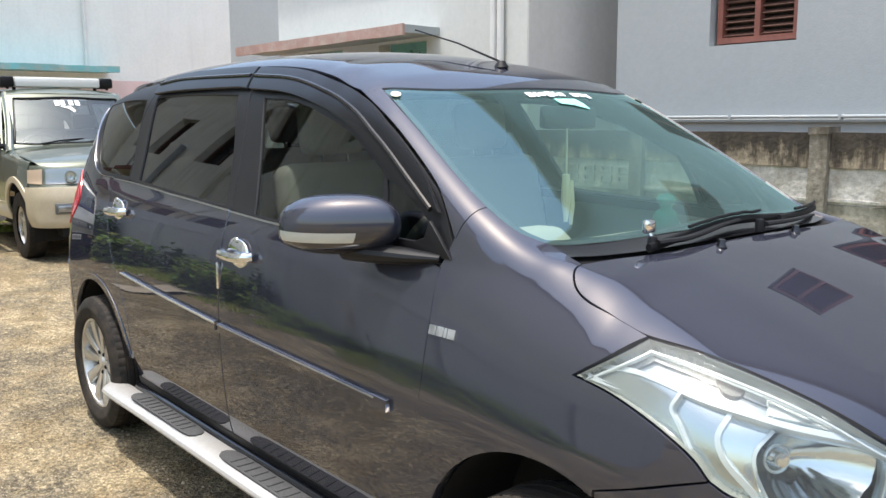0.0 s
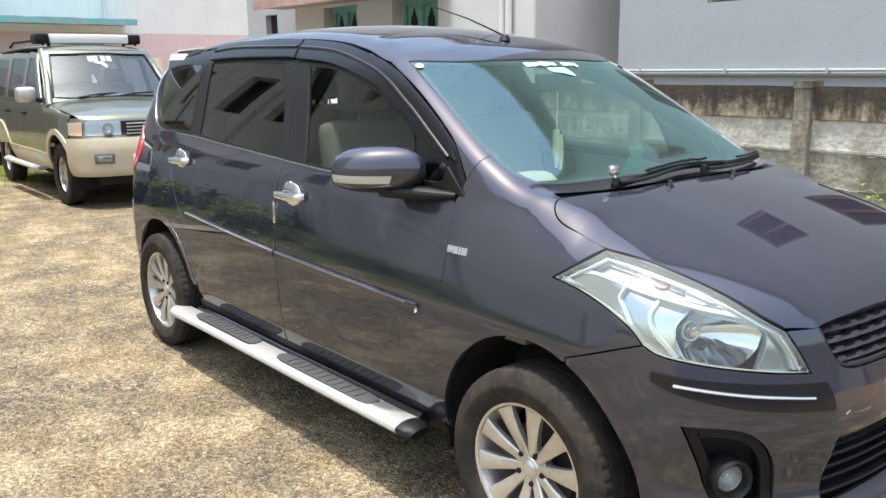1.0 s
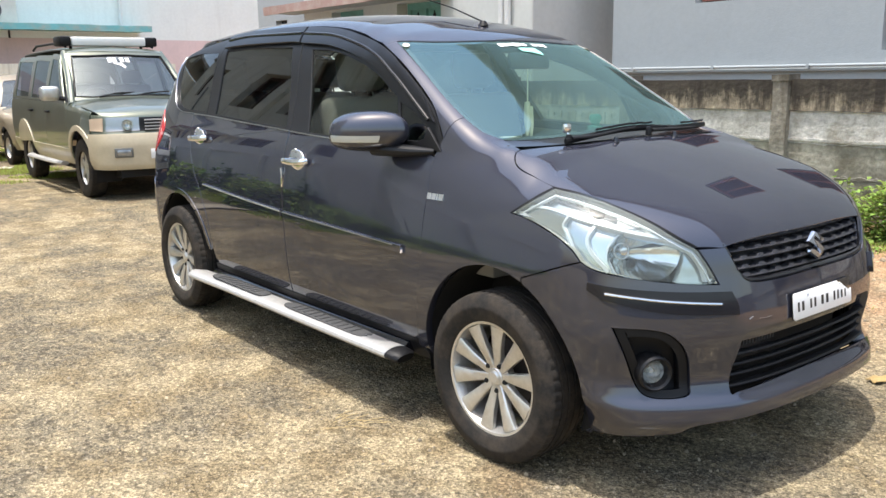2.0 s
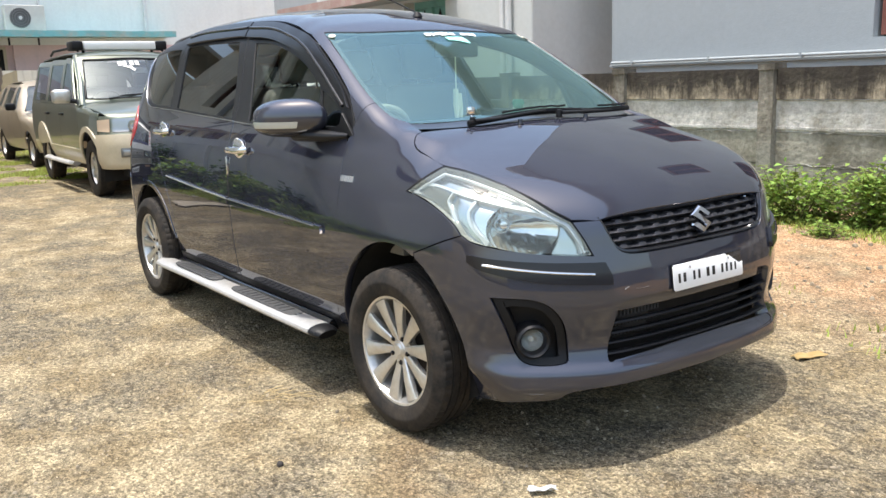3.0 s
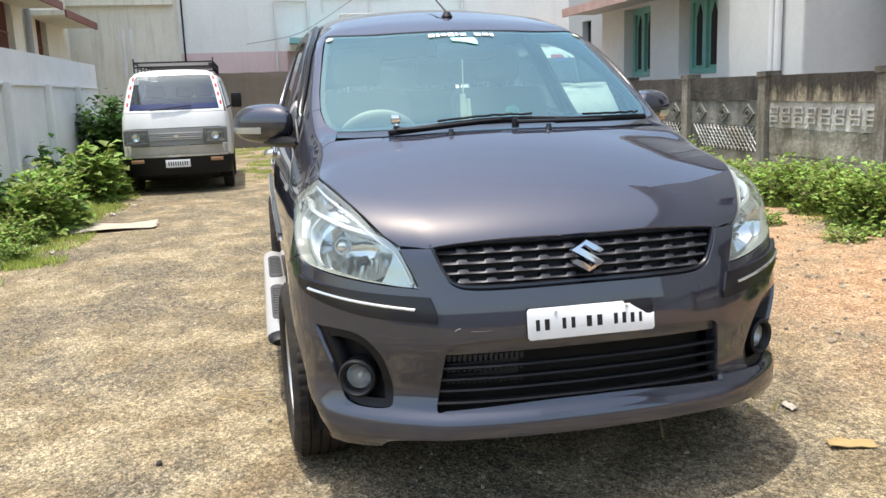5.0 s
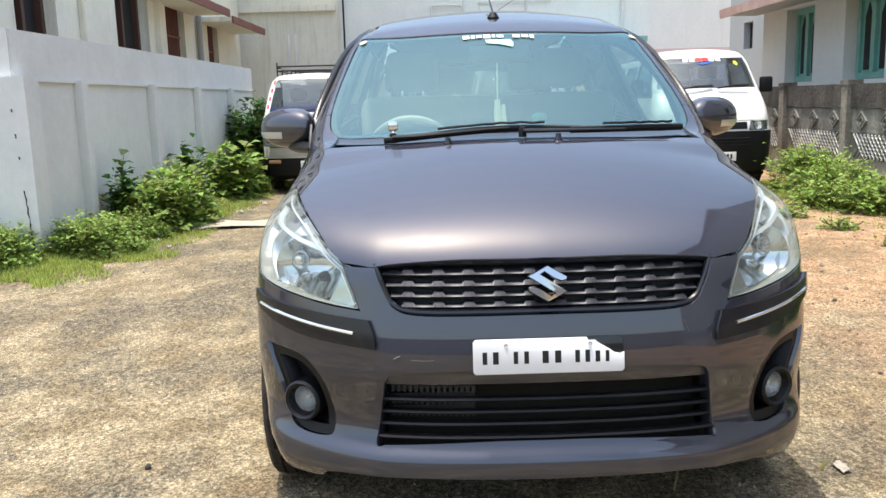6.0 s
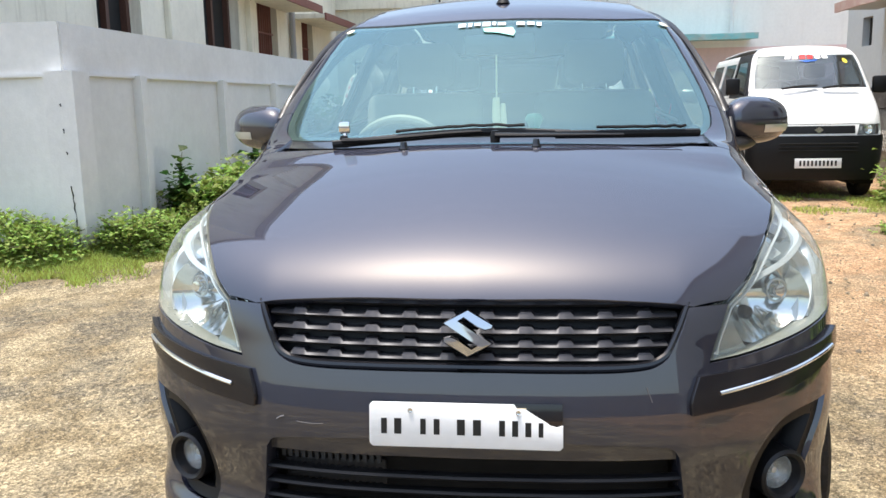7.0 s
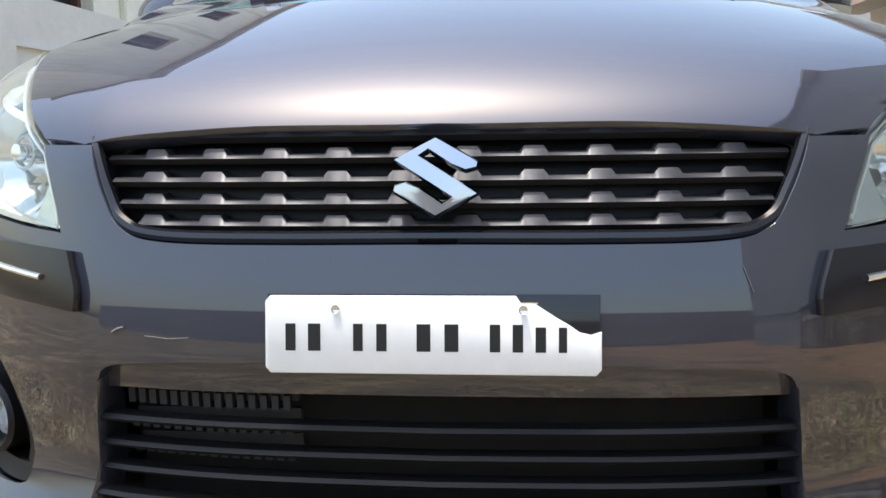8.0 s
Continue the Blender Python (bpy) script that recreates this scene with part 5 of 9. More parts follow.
part("instrument_hood", moved(prism([(-0.42, 1.03), (-0.50, 1.085), (-0.60, 1.08), (-0.63, 1.02)], 0.36, "y", at=-0.54, bevel=0.02), Matrix.Identity(4)), DASH, dashboard)
ring = [(0.185 * math.cos(a), 0.185 * math.sin(a), 0) for a in np.linspace(0, 2 * math.pi, 33)[:-1]]
sm = pose(-0.80, -0.36, 0.985, 0, -64, 0)
steering = part("steering_wheel", moved(join(tube(ring, 0.016, 10, closed=True), tube([(-0.18, 0, 0), (0, 0, -0.03), (0.0, 0.18, 0)], 0.016, 8), tube([(0, -0.18, 0), (0, 0, -0.03)], 0.016, 8), lathe([(0, -0.01), (0.06, -0.012), (0.07, -0.04), (0, -0.05)], 20, "z")), sm), DASH, car, "grey steering wheel")


def seat(x, y, w, name="seat"):
    st = part(name, moved(box(-0.24, 0.26, -w / 2, w / 2, -0.10, 0.09, 0.05, 3), pose(x, y, 0.60)), CLOTH, car, "beige cloth seat")
    part("backrest", moved(box(-0.07, 0.07, -w / 2, w / 2, 0.0, 0.62, 0.055, 3), pose(x - 0.24, y, 0.64, 0, -14, 0)), CLOTH, st)
    for yy in ((0,) if w < 0.7 else (-w / 3, w / 3)):
        part("headrest", moved(box(-0.045, 0.045, -0.125, 0.125, 0.0, 0.19, 0.04, 3), pose(x - 0.405, y + yy, 1.270, 0, -10, 0)), CLOTH, st)
        for e in (-0.05, 0.05):
            part("headrest_post", tube([(x - 0.385, y + yy + e, 1.21), (x - 0.405, y + yy + e, 1.30)], 0.006, 8), CHROME, st)


seat(-1.02, -0.36, 0.50)
seat(-1.02, 0.36, 0.50)
seat(-1.85, 0.0, 1.24, "bench")
seat(-2.55, 0.0, 1.08, "bench")
part("inner_mirror", box(-0.66, -0.63, -0.12, 0.12, 1.36, 1.43, 0.012), GLOSSBLACK, car)
part("hanging_charm", join(tube([(-0.64, -0.01, 1.37), (-0.64, -0.01, 1.22)], 0.003, 6), tube([(-0.64, -0.012, 1.22), (-0.64, -0.010, 1.15), (-0.64, -0.01, 1.07)], [0.012, 0.016, 0.006], 8), tube([(-0.64, 0.012, 1.20), (-0.64, 0.014, 1.12), (-0.64, 0.014, 1.06)], [0.008, 0.012, 0.005], 8)), mat("pale_tassel", (0.6, 0.55, 0.4), rough=0.9), car, "pale hanging tassel")
part("dashboard_bottle", moved(lathe([(0.0, 0.0), (0.038, 0.0), (0.042, 0.03), (0.034, 0.06), (0.015, 0.075), (0.022, 0.085), (0.030, 0.10), (0.020, 0.115), (0.0, 0.118)], 20, "z"), pose(-0.36, 0.12, 1.052)), glass("green_ornament_glass", (0.16, 0.62, 0.50), rough=0.05, dust_glare=0.12, glare_color=(0.08, 0.45, 0.36)), car, "green glass dashboard ornament")

# scuffs and cracks in the bumper's paint
SCUFF = mat("bare_scuffed_primer", (0.11, 0.108, 0.115), rough=0.7, grain=0.3, scale=300)


def scuff(points, radius):
    """A thin scratch that follows the bumper's skin."""
    pts = [(nose_x(y, z) + 0.0005, y, z) for y, z in points]
    part("paint_scratch", tube(pts, radius, 5, flat=0.5), SCUFF, bumper, "pale paint scratch")


scuff([(-0.384, 0.590), (-0.376, 0.595), (-0.368, 0.597)], 0.0030)
scuff([(-0.340, 0.588), (-0.310, 0.586), (-0.285, 0.588)], 0.0008)
scuff([(0.345, 0.668), (0.356, 0.640)], 0.0012)

# ---- the yard: ground, walls, houses ----
def soil():
    m = bpy.data.materials.new("sandy_gravel_ground")
    m.use_nodes = True
    nt = m.node_tree
    b, link = nt.nodes["Principled BSDF"], nt.links.new
    b.inputs["Roughness"].default_value = 0.95
    b.inputs["Specular IOR Level"].default_value = 0.2
    pos = nt.nodes.new("ShaderNodeNewGeometry").outputs["Position"]

    def noise_(scale, detail, rough=0.6, stretch=None):
        n = nt.nodes.new("ShaderNodeTexNoise")
        n.inputs["Scale"].default_value, n.inputs["Detail"].default_value, n.inputs["Roughness"].default_value = scale, detail, rough
        if stretch:
            mp = nt.nodes.new("ShaderNodeMapping")
            mp.inputs["Scale"].default_value = stretch
            link(pos, mp.inputs["Vector"])
            link(mp.outputs[0], n.inputs["Vector"])
        else:
            link(pos, n.inputs["Vector"])
        return n.outputs[0]

    def ramp(v, a, b_):
        r = nt.nodes.new("ShaderNodeMapRange")
        r.interpolation_type = "SMOOTHSTEP"
        r.inputs["From Min"].default_value, r.inputs["From Max"].default_value = a, b_
        link(v, r.inputs["Value"])
        return r.outputs[0]

    def mix(f, a, c):
        x = nt.nodes.new("ShaderNodeMix")
        x.data_type = "RGBA"
        link(f, x.inputs[0])
        for k, v in ((6, a), (7, c)):
            if isinstance(v, tuple):
                x.inputs[k].default_value = (*v, 1)
            else:
                link(v, x.inputs[k])
        return x.outputs[2]

    def math_(op, a, c):
        x = nt.nodes.new("ShaderNodeMath")
        x.operation = op
        for k, v in ((0, a), (1, c)):
            if isinstance(v, float):
                x.inputs[k].default_value = v
            else:
                link(v, x.inputs[k])
        return x.outputs[0]

    sand = mix(ramp(noise_(3.4, 7, 0.65), 0.40, 0.60), (0.212, 0.164, 0.094), (0.350, 0.286, 0.178))
    grey = mix(ramp(noise_(30.0, 5, 0.75), 0.34, 0.66), (0.078, 0.067, 0.046), (0.215, 0.182, 0.128))
    where = math_("MULTIPLY", ramp(noise_(1.15, 10, 0.72, (1.0, 1.25, 1.0)), 0.42, 0.58), ramp(noise_(11.0, 7, 0.80), 0.34, 0.54))
    col = mix(where, sand, grey)
    sep = nt.nodes.new("ShaderNodeSeparateXYZ")
    link(pos, sep.inputs[0])
    far = math_("MULTIPLY", ramp(sep.outputs[1], 0.9, 2.6), ramp(noise_(1.1, 6), 0.32, 0.55))
    red = mix(ramp(noise_(7.0, 6), 0.35, 0.65), (0.325, 0.195, 0.105), (0.46, 0.305, 0.18))
    col = mix(far, col, red)
    patch = math_("MULTIPLY", ramp(noise_(0.62, 6, 0.65), 0.56, 0.64), 0.7)
    col = mix(patch, col, (0.19, 0.138, 0.080))
    grit = noise_(150.0, 4, 0.85)
    mid_grit = noise_(42.0, 4, 0.75)
    v = nt.nodes.new("ShaderNodeTexVoronoi")
    v.inputs["Scale"].default_value = 90.0
    link(pos, v.inputs["Vector"])
    hsv = nt.nodes.new("ShaderNodeHueSaturation")
    mr = nt.nodes.new("ShaderNodeMapRange")
    mr.inputs["From Min"].default_value, mr.inputs["From Max"].default_value, mr.inputs["To Min"].default_value, mr.inputs["To Max"].default_value = 0.36, 0.64, 0.26, 1.72
    link(math_("ADD", math_("MULTIPLY", grit, 0.62), math_("MULTIPLY", mid_grit, 0.38)), mr.inputs["Value"])
    cells = nt.nodes.new("ShaderNodeSeparateColor")
    link(v.outputs["Color"], cells.inputs[0])
    chips = nt.nodes.new("ShaderNodeMapRange")
    chips.inputs["To Min"].default_value, chips.inputs["To Max"].default_value = 0.55, 1.36
    link(cells.outputs[0], chips.inputs["Value"])
    v2 = nt.nodes.new("ShaderNodeTexVoronoi")
    v2.inputs["Scale"].default_value = 210.0
    link(pos, v2.inputs["Vector"])
    cells2 = nt.nodes.new("ShaderNodeSeparateColor")
    link(v2.outputs["Color"], cells2.inputs[0])
    chips2 = nt.nodes.new("ShaderNodeMapRange")
    chips2.inputs["To Min"].default_value, chips2.inputs["To Max"].default_value = 0.60, 1.34
    link(cells2.outputs[0], chips2.inputs["Value"])
    link(math_("MULTIPLY", math_("MULTIPLY", mr.outputs[0], chips.outputs[0]), chips2.outputs[0]), hsv.inputs["Value"])
    link(col, hsv.inputs["Color"])
    link(hsv.outputs[0], b.inputs["Base Color"])
    h = math_("ADD", math_("MULTIPLY", grit, 0.35), math_("MULTIPLY", v.outputs["Distance"], 0.5))
    h = math_("ADD", h, math_("MULTIPLY", noise_(14.0, 6, 0.7), 1.3))
    bp = nt.nodes.new("ShaderNodeBump")
    bp.inputs["Strength"].default_value, bp.inputs["Distance"].default_value = 1.0, 0.012
    link(h, bp.inputs["Height"])
    link(bp.outputs[0], b.inputs["Normal"])
    return m


def ground_z(x, y):
    """Nearly level, with a low bank along the wall on the car's right."""
    n = noise.noise(Vector((x * 0.9, y * 0.9, 0))) * 0.012 + noise.noise(Vector((x * 3.1, y * 3.1, 5))) * 0.006
    bank = 0.16 * max(0.0, min(1.0, (-2.75 - y) / 0.7)) * max(0.0, min(1.0, (-2.6 - x) / 1.4))
    near = max(0.0, 1 - max(abs(x + 1.3) / 2.6, abs(y) / 1.3) ** 4)
    fade = max(0.0, 1 - max(abs(x), abs(y)) / 60)
    return (n * (1 - near) + bank) * fade


def spread(lo, hi, fine, out):
    xs = list(np.arange(lo, hi + 1e-6, fine))
    step, a, b = fine, lo, hi
    left, right = [], []
    while b < out:
        step *= 1.22
        a, b = a - step, b + step
        left.insert(0, a)
        right.append(b)
    return left + xs + right


GXS, GYS = spread(-12, 5, 0.11, 900), spread(-5, 6, 0.11, 900)
verts = [(x, y, ground_z(x, y)) for x in GXS for y in GYS]
ny = len(GYS)
quads = [(i * ny + j, (i + 1) * ny + j, (i + 1) * ny + j + 1, i * ny + j + 1) for i in range(len(GXS) - 1) for j in range(ny - 1)]
me = bpy.data.meshes.new("ground")
me.from_pydata(verts, [], quads)
me.shade_smooth()
GROUND = soil()
me.materials.append(GROUND)
ground = tagged(new("ground", me), "sandy gravel yard with grey and reddish patches", "ground", kind="structure")


def plaster(name, color, stain=0.25, drip=0.5, drip_color=(0.30, 0.27, 0.22), rough=0.9, reach=(0.52, 0.72), runs=(7.0, 7.0, 0.55), crest=None, crest_color=(0.03, 0.025, 0.02), coarse=False):
    """Painted or bare render with stains and runs of damp."""
    m = mat(name, color, rough=rough, grain=0.38 if coarse else 0.05, scale=26 if coarse else 14, stain=stain, stain_scale=3.2 if coarse else 1.1, stain_color=[c * (0.6 if coarse else 0.78) for c in color], bump=0.009 if coarse else 0.0015, bump_scale=22 if coarse else 60)
    nt = m.node_tree
    b, link = nt.nodes["Principled BSDF"], nt.links.new
    old = b.inputs["Base Color"].links[0].from_socket
    pos = nt.nodes.new("ShaderNodeNewGeometry").outputs["Position"]
    mp = nt.nodes.new("ShaderNodeMapping")
    mp.inputs["Scale"].default_value = runs
    link(pos, mp.inputs["Vector"])
    n = nt.nodes.new("ShaderNodeTexNoise")
    n.inputs["Scale"].default_value, n.inputs["Detail"].default_value, n.inputs["Roughness"].default_value = 1.0, 7, 0.65
    link(mp.outputs[0], n.inputs["Vector"])
    r = nt.nodes.new("ShaderNodeMapRange")
    r.inputs["From Min"].default_value, r.inputs["From Max"].default_value, r.inputs["To Max"].default_value = *reach, drip
    link(n.outputs[0], r.inputs["Value"])
    mix = nt.nodes.new("ShaderNodeMix")
    mix.data_type = "RGBA"
    link(r.outputs[0], mix.inputs[0])
    link(old, mix.inputs[6])
    mix.inputs[7].default_value = (*drip_color, 1)
    last = mix.outputs[2]
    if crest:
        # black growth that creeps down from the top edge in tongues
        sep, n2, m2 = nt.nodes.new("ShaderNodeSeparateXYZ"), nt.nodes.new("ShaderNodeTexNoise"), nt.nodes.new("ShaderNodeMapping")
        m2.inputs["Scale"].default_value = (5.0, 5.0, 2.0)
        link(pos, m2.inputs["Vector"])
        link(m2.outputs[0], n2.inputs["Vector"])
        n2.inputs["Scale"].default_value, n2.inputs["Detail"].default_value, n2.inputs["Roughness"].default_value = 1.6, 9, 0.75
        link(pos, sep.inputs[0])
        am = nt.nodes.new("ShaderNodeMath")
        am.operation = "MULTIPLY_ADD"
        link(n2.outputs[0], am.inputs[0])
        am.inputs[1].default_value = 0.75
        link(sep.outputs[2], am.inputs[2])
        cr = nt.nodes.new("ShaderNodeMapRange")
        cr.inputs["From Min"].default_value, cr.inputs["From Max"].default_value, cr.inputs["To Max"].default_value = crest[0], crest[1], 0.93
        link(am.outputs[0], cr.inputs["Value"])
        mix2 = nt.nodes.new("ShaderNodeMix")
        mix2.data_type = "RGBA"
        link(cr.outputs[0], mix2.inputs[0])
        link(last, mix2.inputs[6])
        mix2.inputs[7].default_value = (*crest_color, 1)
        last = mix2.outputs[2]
    link(last, b.inputs["Base Color"])
    return m


# light put into two white plasters: near one greyed as shade, far one lifted
WHITEWALL = plaster("shade_greyed_white_plaster", (0.37, 0.40, 0.41), 0.2, 0.10, (0.36, 0.37, 0.36))
FARWHITE = plaster("shade_lifted_white_plaster", (0.82, 0.84, 0.80), 0.25, 0.14, (0.54, 0.53, 0.49))
CREAMWALL = plaster("cream_house_plaster", (0.80, 0.77, 0.65), 0.45, 0.42, (0.33, 0.29, 0.2))
GREYWALL = plaster("pale_grey_wall_paint", (0.71, 0.71, 0.69), 0.5, 0.22, (0.58, 0.575, 0.55))
CEMENT = plaster("bare_grey_cement", (0.40, 0.40, 0.38), 0.3, 0.15, (0.3, 0.29, 0.27))
PINK = plaster("faded_pink_plaster", (0.74, 0.57, 0.55), 0.3, 0.2, (0.5, 0.42, 0.40))
MUD = plaster("brown_mud_plaster", (0.20, 0.170, 0.135), 0.4, 0.2, (0.10, 0.085, 0.07))
ROUGHRUN = (2.6, 2.6, 1.5)
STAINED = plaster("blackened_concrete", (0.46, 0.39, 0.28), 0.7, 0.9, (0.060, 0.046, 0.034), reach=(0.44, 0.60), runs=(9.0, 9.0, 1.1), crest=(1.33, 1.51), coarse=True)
PALE = plaster("flaking_whitewash", (0.56, 0.54, 0.495), 0.6, 0.62, (0.24, 0.21, 0.155), reach=(0.44, 0.60), runs=ROUGHRUN, coarse=True)
MOSSY = plaster("mossy_concrete", (0.38, 0.35, 0.28), 0.7, 0.85, (0.13, 0.112, 0.078), reach=(0.44, 0.62), runs=ROUGHRUN, coarse=True)
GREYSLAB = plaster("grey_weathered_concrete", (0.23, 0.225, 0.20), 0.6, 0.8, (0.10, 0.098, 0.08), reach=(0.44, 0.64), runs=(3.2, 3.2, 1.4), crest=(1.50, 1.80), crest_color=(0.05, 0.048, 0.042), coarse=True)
SOOTSLAB = plaster("black_damp_concrete", (0.10, 0.09, 0.075), 0.7, 0.9, (0.028, 0.025, 0.021), reach=(0.40, 0.62), runs=(4.0, 4.0, 1.2), coarse=True)
DARKSLAB = plaster("dark_lattice_recess", (0.13, 0.13, 0.11), 0.6, 0.8, (0.05, 0.05, 0.04), runs=ROUGHRUN)
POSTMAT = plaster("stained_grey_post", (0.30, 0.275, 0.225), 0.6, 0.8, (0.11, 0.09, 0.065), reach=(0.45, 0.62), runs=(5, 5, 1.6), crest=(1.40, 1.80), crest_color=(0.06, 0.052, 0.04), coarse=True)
TEAL = mat("teal_window_paint", (0.15, 0.34, 0.29), rough=0.5, grain=0.08, scale=20, stain=0.3, stain_scale=4)
TEALSHEET = mat("teal_awning_sheet", (0.17, 0.45, 0.47), rough=0.5, grain=0.06, scale=10, stain=0.6, stain_scale=4, stain_color=(0.42, 0.38, 0.31))
FADEDRED = mat("faded_red_paint", (0.40, 0.26, 0.22), rough=0.7, grain=0.12, scale=30, stain=0.5, stain_scale=5, stain_color=(0.5, 0.45, 0.38))
MAROON = mat("dull_red_paint", (0.22, 0.085, 0.065), rough=0.6, grain=0.12, scale=30, stain=0.3, stain_scale=5)
BROWNWOOD = mat("dark_brown_wood", (0.085, 0.040, 0.028), rough=0.6, grain=0.2, scale=40)
# near-black colour standing in for the shade of unlit rooms and cracks
VOID = mat("painted_shade_black", (0.012, 0.012, 0.012), rough=0.8)
PIPEWHITE = mat("white_plastic_pipe", (0.72, 0.72, 0.70), rough=0.4, stain=0.2, stain_scale=3)


def piece(name, bm, material, parent, smooth=0):
    return part(name, bm, material, parent, smooth=smooth)


def setting(name, label, category="wall"):
    return tagged(thing(name, label, category), kind="structure")


def rough_box(x0, x1, y0, y1, z0, z1, jag=0.006, cuts=8, top_only=False):
    """A slab with a slightly worn outline."""
    bm = box(x0, x1, y0, y1, z0, z1)
    long_edges = [e for e in bm.edges if e.calc_length() > 0.25]
    bmesh.ops.subdivide_edges(bm, edges=long_edges, cuts=cuts, use_grid_fill=True)
    for v in bm.verts:
        k = Vector((v.co.x * 5, v.co.y * 5 + 3, v.co.z * 5))
        v.co += Vector((noise.noise(k), noise.noise(k + Vector((9, 0, 0))), noise.noise(k + Vector((0, 9, 0))))) * jag
    return bm


# compound wall of precast slabs between posts, on the car's left
WY = 4.85
wall_east = setting("wall_east", "weathered precast concrete compound wall with black runs of damp")
wall_east.location.z = -0.03
POSTS = [-11.5, -9.65, -7.75, -5.95, -4.02, -2.2, -0.35, 1.5, 3.4, 5.3]
for x in POSTS:
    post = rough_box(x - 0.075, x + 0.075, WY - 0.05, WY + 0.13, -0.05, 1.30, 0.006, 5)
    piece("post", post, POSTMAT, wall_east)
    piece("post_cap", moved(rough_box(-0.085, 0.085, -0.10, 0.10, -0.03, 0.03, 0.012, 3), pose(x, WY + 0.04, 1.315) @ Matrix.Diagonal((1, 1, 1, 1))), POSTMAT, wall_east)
for i, (a, b) in enumerate(zip(POSTS, POSTS[1:])):
    a, b = a + 0.072, b - 0.072
    diamonds, boxes_ = b < -5.9, -5.9 < b < -4.0
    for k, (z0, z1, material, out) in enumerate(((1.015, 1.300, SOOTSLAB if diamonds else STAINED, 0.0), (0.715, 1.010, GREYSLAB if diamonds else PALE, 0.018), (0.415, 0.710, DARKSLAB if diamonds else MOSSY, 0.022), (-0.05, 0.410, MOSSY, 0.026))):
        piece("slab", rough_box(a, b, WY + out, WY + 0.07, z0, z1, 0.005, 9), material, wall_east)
    if diamonds:
        n = 3
        for k in range(n):
            cx, cz = a + (b - a) * (k + 0.5) / n, 0.862
            for r0, r1 in ((0.115, 0.088), (0.062, 0.042)):
                bm = bmesh.new()
                o = [(cx - r0 * 1.15, cz), (cx, cz + r0), (cx + r0 * 1.15, cz), (cx, cz - r0)]
                q = [(cx - r1 * 1.15, cz), (cx, cz + r1), (cx + r1 * 1.15, cz), (cx, cz - r1)]
                shapes = [prism([o[j], o[(j + 1) % 4], q[(j + 1) % 4], q[j]], 0.028, "y", at=WY - 0.008) for j in range(4)]
                bm.free()
                piece("diamond_relief", join(*shapes), GREYSLAB, wall_east)
        lattice = []
        for k in range(-6, 22):
            x0 = a + k * 0.085
            for s in (1, -1):
                p0, p1 = (x0, 0.42), (x0 + 0.28, 0.70)
                if s < 0:
                    p0, p1 = (x0 + 0.28, 0.42), (x0, 0.70)
                if min(p0[0], p1[0]) > a and max(p0[0], p1[0]) < b:
                    lattice.append(tube([(p0[0], WY + 0.016, p0[1]), (p1[0], WY + 0.016, p1[1])], 0.011, 4))
        piece("lattice_relief", join(*lattice), PALE, wall_east)
    elif boxes_:
        for k in range(8):
            cx = a + (b - a) * (k + 0.5) / 8
            for cz in (0.91, 0.815):
                outer = [(cx - 0.075, cz - 0.036), (cx + 0.075, cz - 0.036), (cx + 0.075, cz + 0.036), (cx - 0.075, cz + 0.036)]
                inner = [(cx - 0.05, cz - 0.02), (cx + 0.05, cz - 0.02), (cx + 0.05, cz + 0.02), (cx - 0.05, cz + 0.02)]
                piece("box_relief", join(*[prism([outer[j], outer[(j + 1) % 4], inner[(j + 1) % 4], inner[j]], 0.026, "y", at=WY - 0.004) for j in range(4)]), PALE, wall_east)
    else:
        piece("relief_band", rough_box(a, b, WY + 0.004, WY + 0.03, 0.735, 0.76, 0.008, 12), PALE, wall_east)

vine_rng = random.Random(11)
for x0, x1, z in ((-3.9, -2.3, 0.712), (-2.1, -0.45, 0.715), (-2.1, -0.6, 0.42), (-0.25, 1.4, 0.712), (-5.8, -4.2, 0.712)):
    for k in range(2):
        line = [(x, WY + 0.012 - 0.004 * k, z + 0.012 * k + vine_rng.uniform(-0.016, 0.016)) for x in np.linspace(x0 + vine_rng.uniform(0, 0.5), x1 - vine_rng.uniform(0, 0.5), 14)]
        piece("dry_root", tube(spline(line, 2), 0.0020, 4), PALE, wall_east)

# painted wall on the car's right, with piers, a ledge and a corner
LY = -3.46
wall_west = setting("wall_west", "pale grey painted compound wall with shallow piers")
piece("wall_face", rough_box(-12.6, -3.88, LY - 0.18, LY, -0.1, 1.845, 0.004, 10), GREYWALL, wall_west)
piece("ledge", rough_box(-12.6, -3.86, LY, LY + 0.025, 1.452, 1.474, 0.003, 14), GREYWALL, wall_west)
for x in (-5.02, -6.98, -8.85, -10.75):
    piece("pier", rough_box(x - 0.06, x + 0.06, LY, LY + 0.08, -0.1, 1.476, 0.004, 5), GREYWALL, wall_west)
piece("corner_pier", rough_box(-4.02, -3.78, LY - 0.12, LY + 0.12, -0.1, 1.482, 0.005, 5), GREYWALL, wall_west)
piece("return_wall", rough_box(-4.02, -3.86, -11.0, LY - 0.01, -0.1, 1.85, 0.004, 10), GREYWALL, wall_west)
piece("return_ledge", rough_box(-3.86, -3.835, -11.0, LY - 0.13, 1.442, 1.464, 0.003, 10), GREYWALL, wall_west)
for y in (-4.35, -6.2, -8.0):
    piece("pier", rough_box(-3.87, -3.79, y - 0.08, y + 0.08, -0.1, 1.47, 0.004, 5), GREYWALL, wall_west)
crack_rng = random.Random(5)
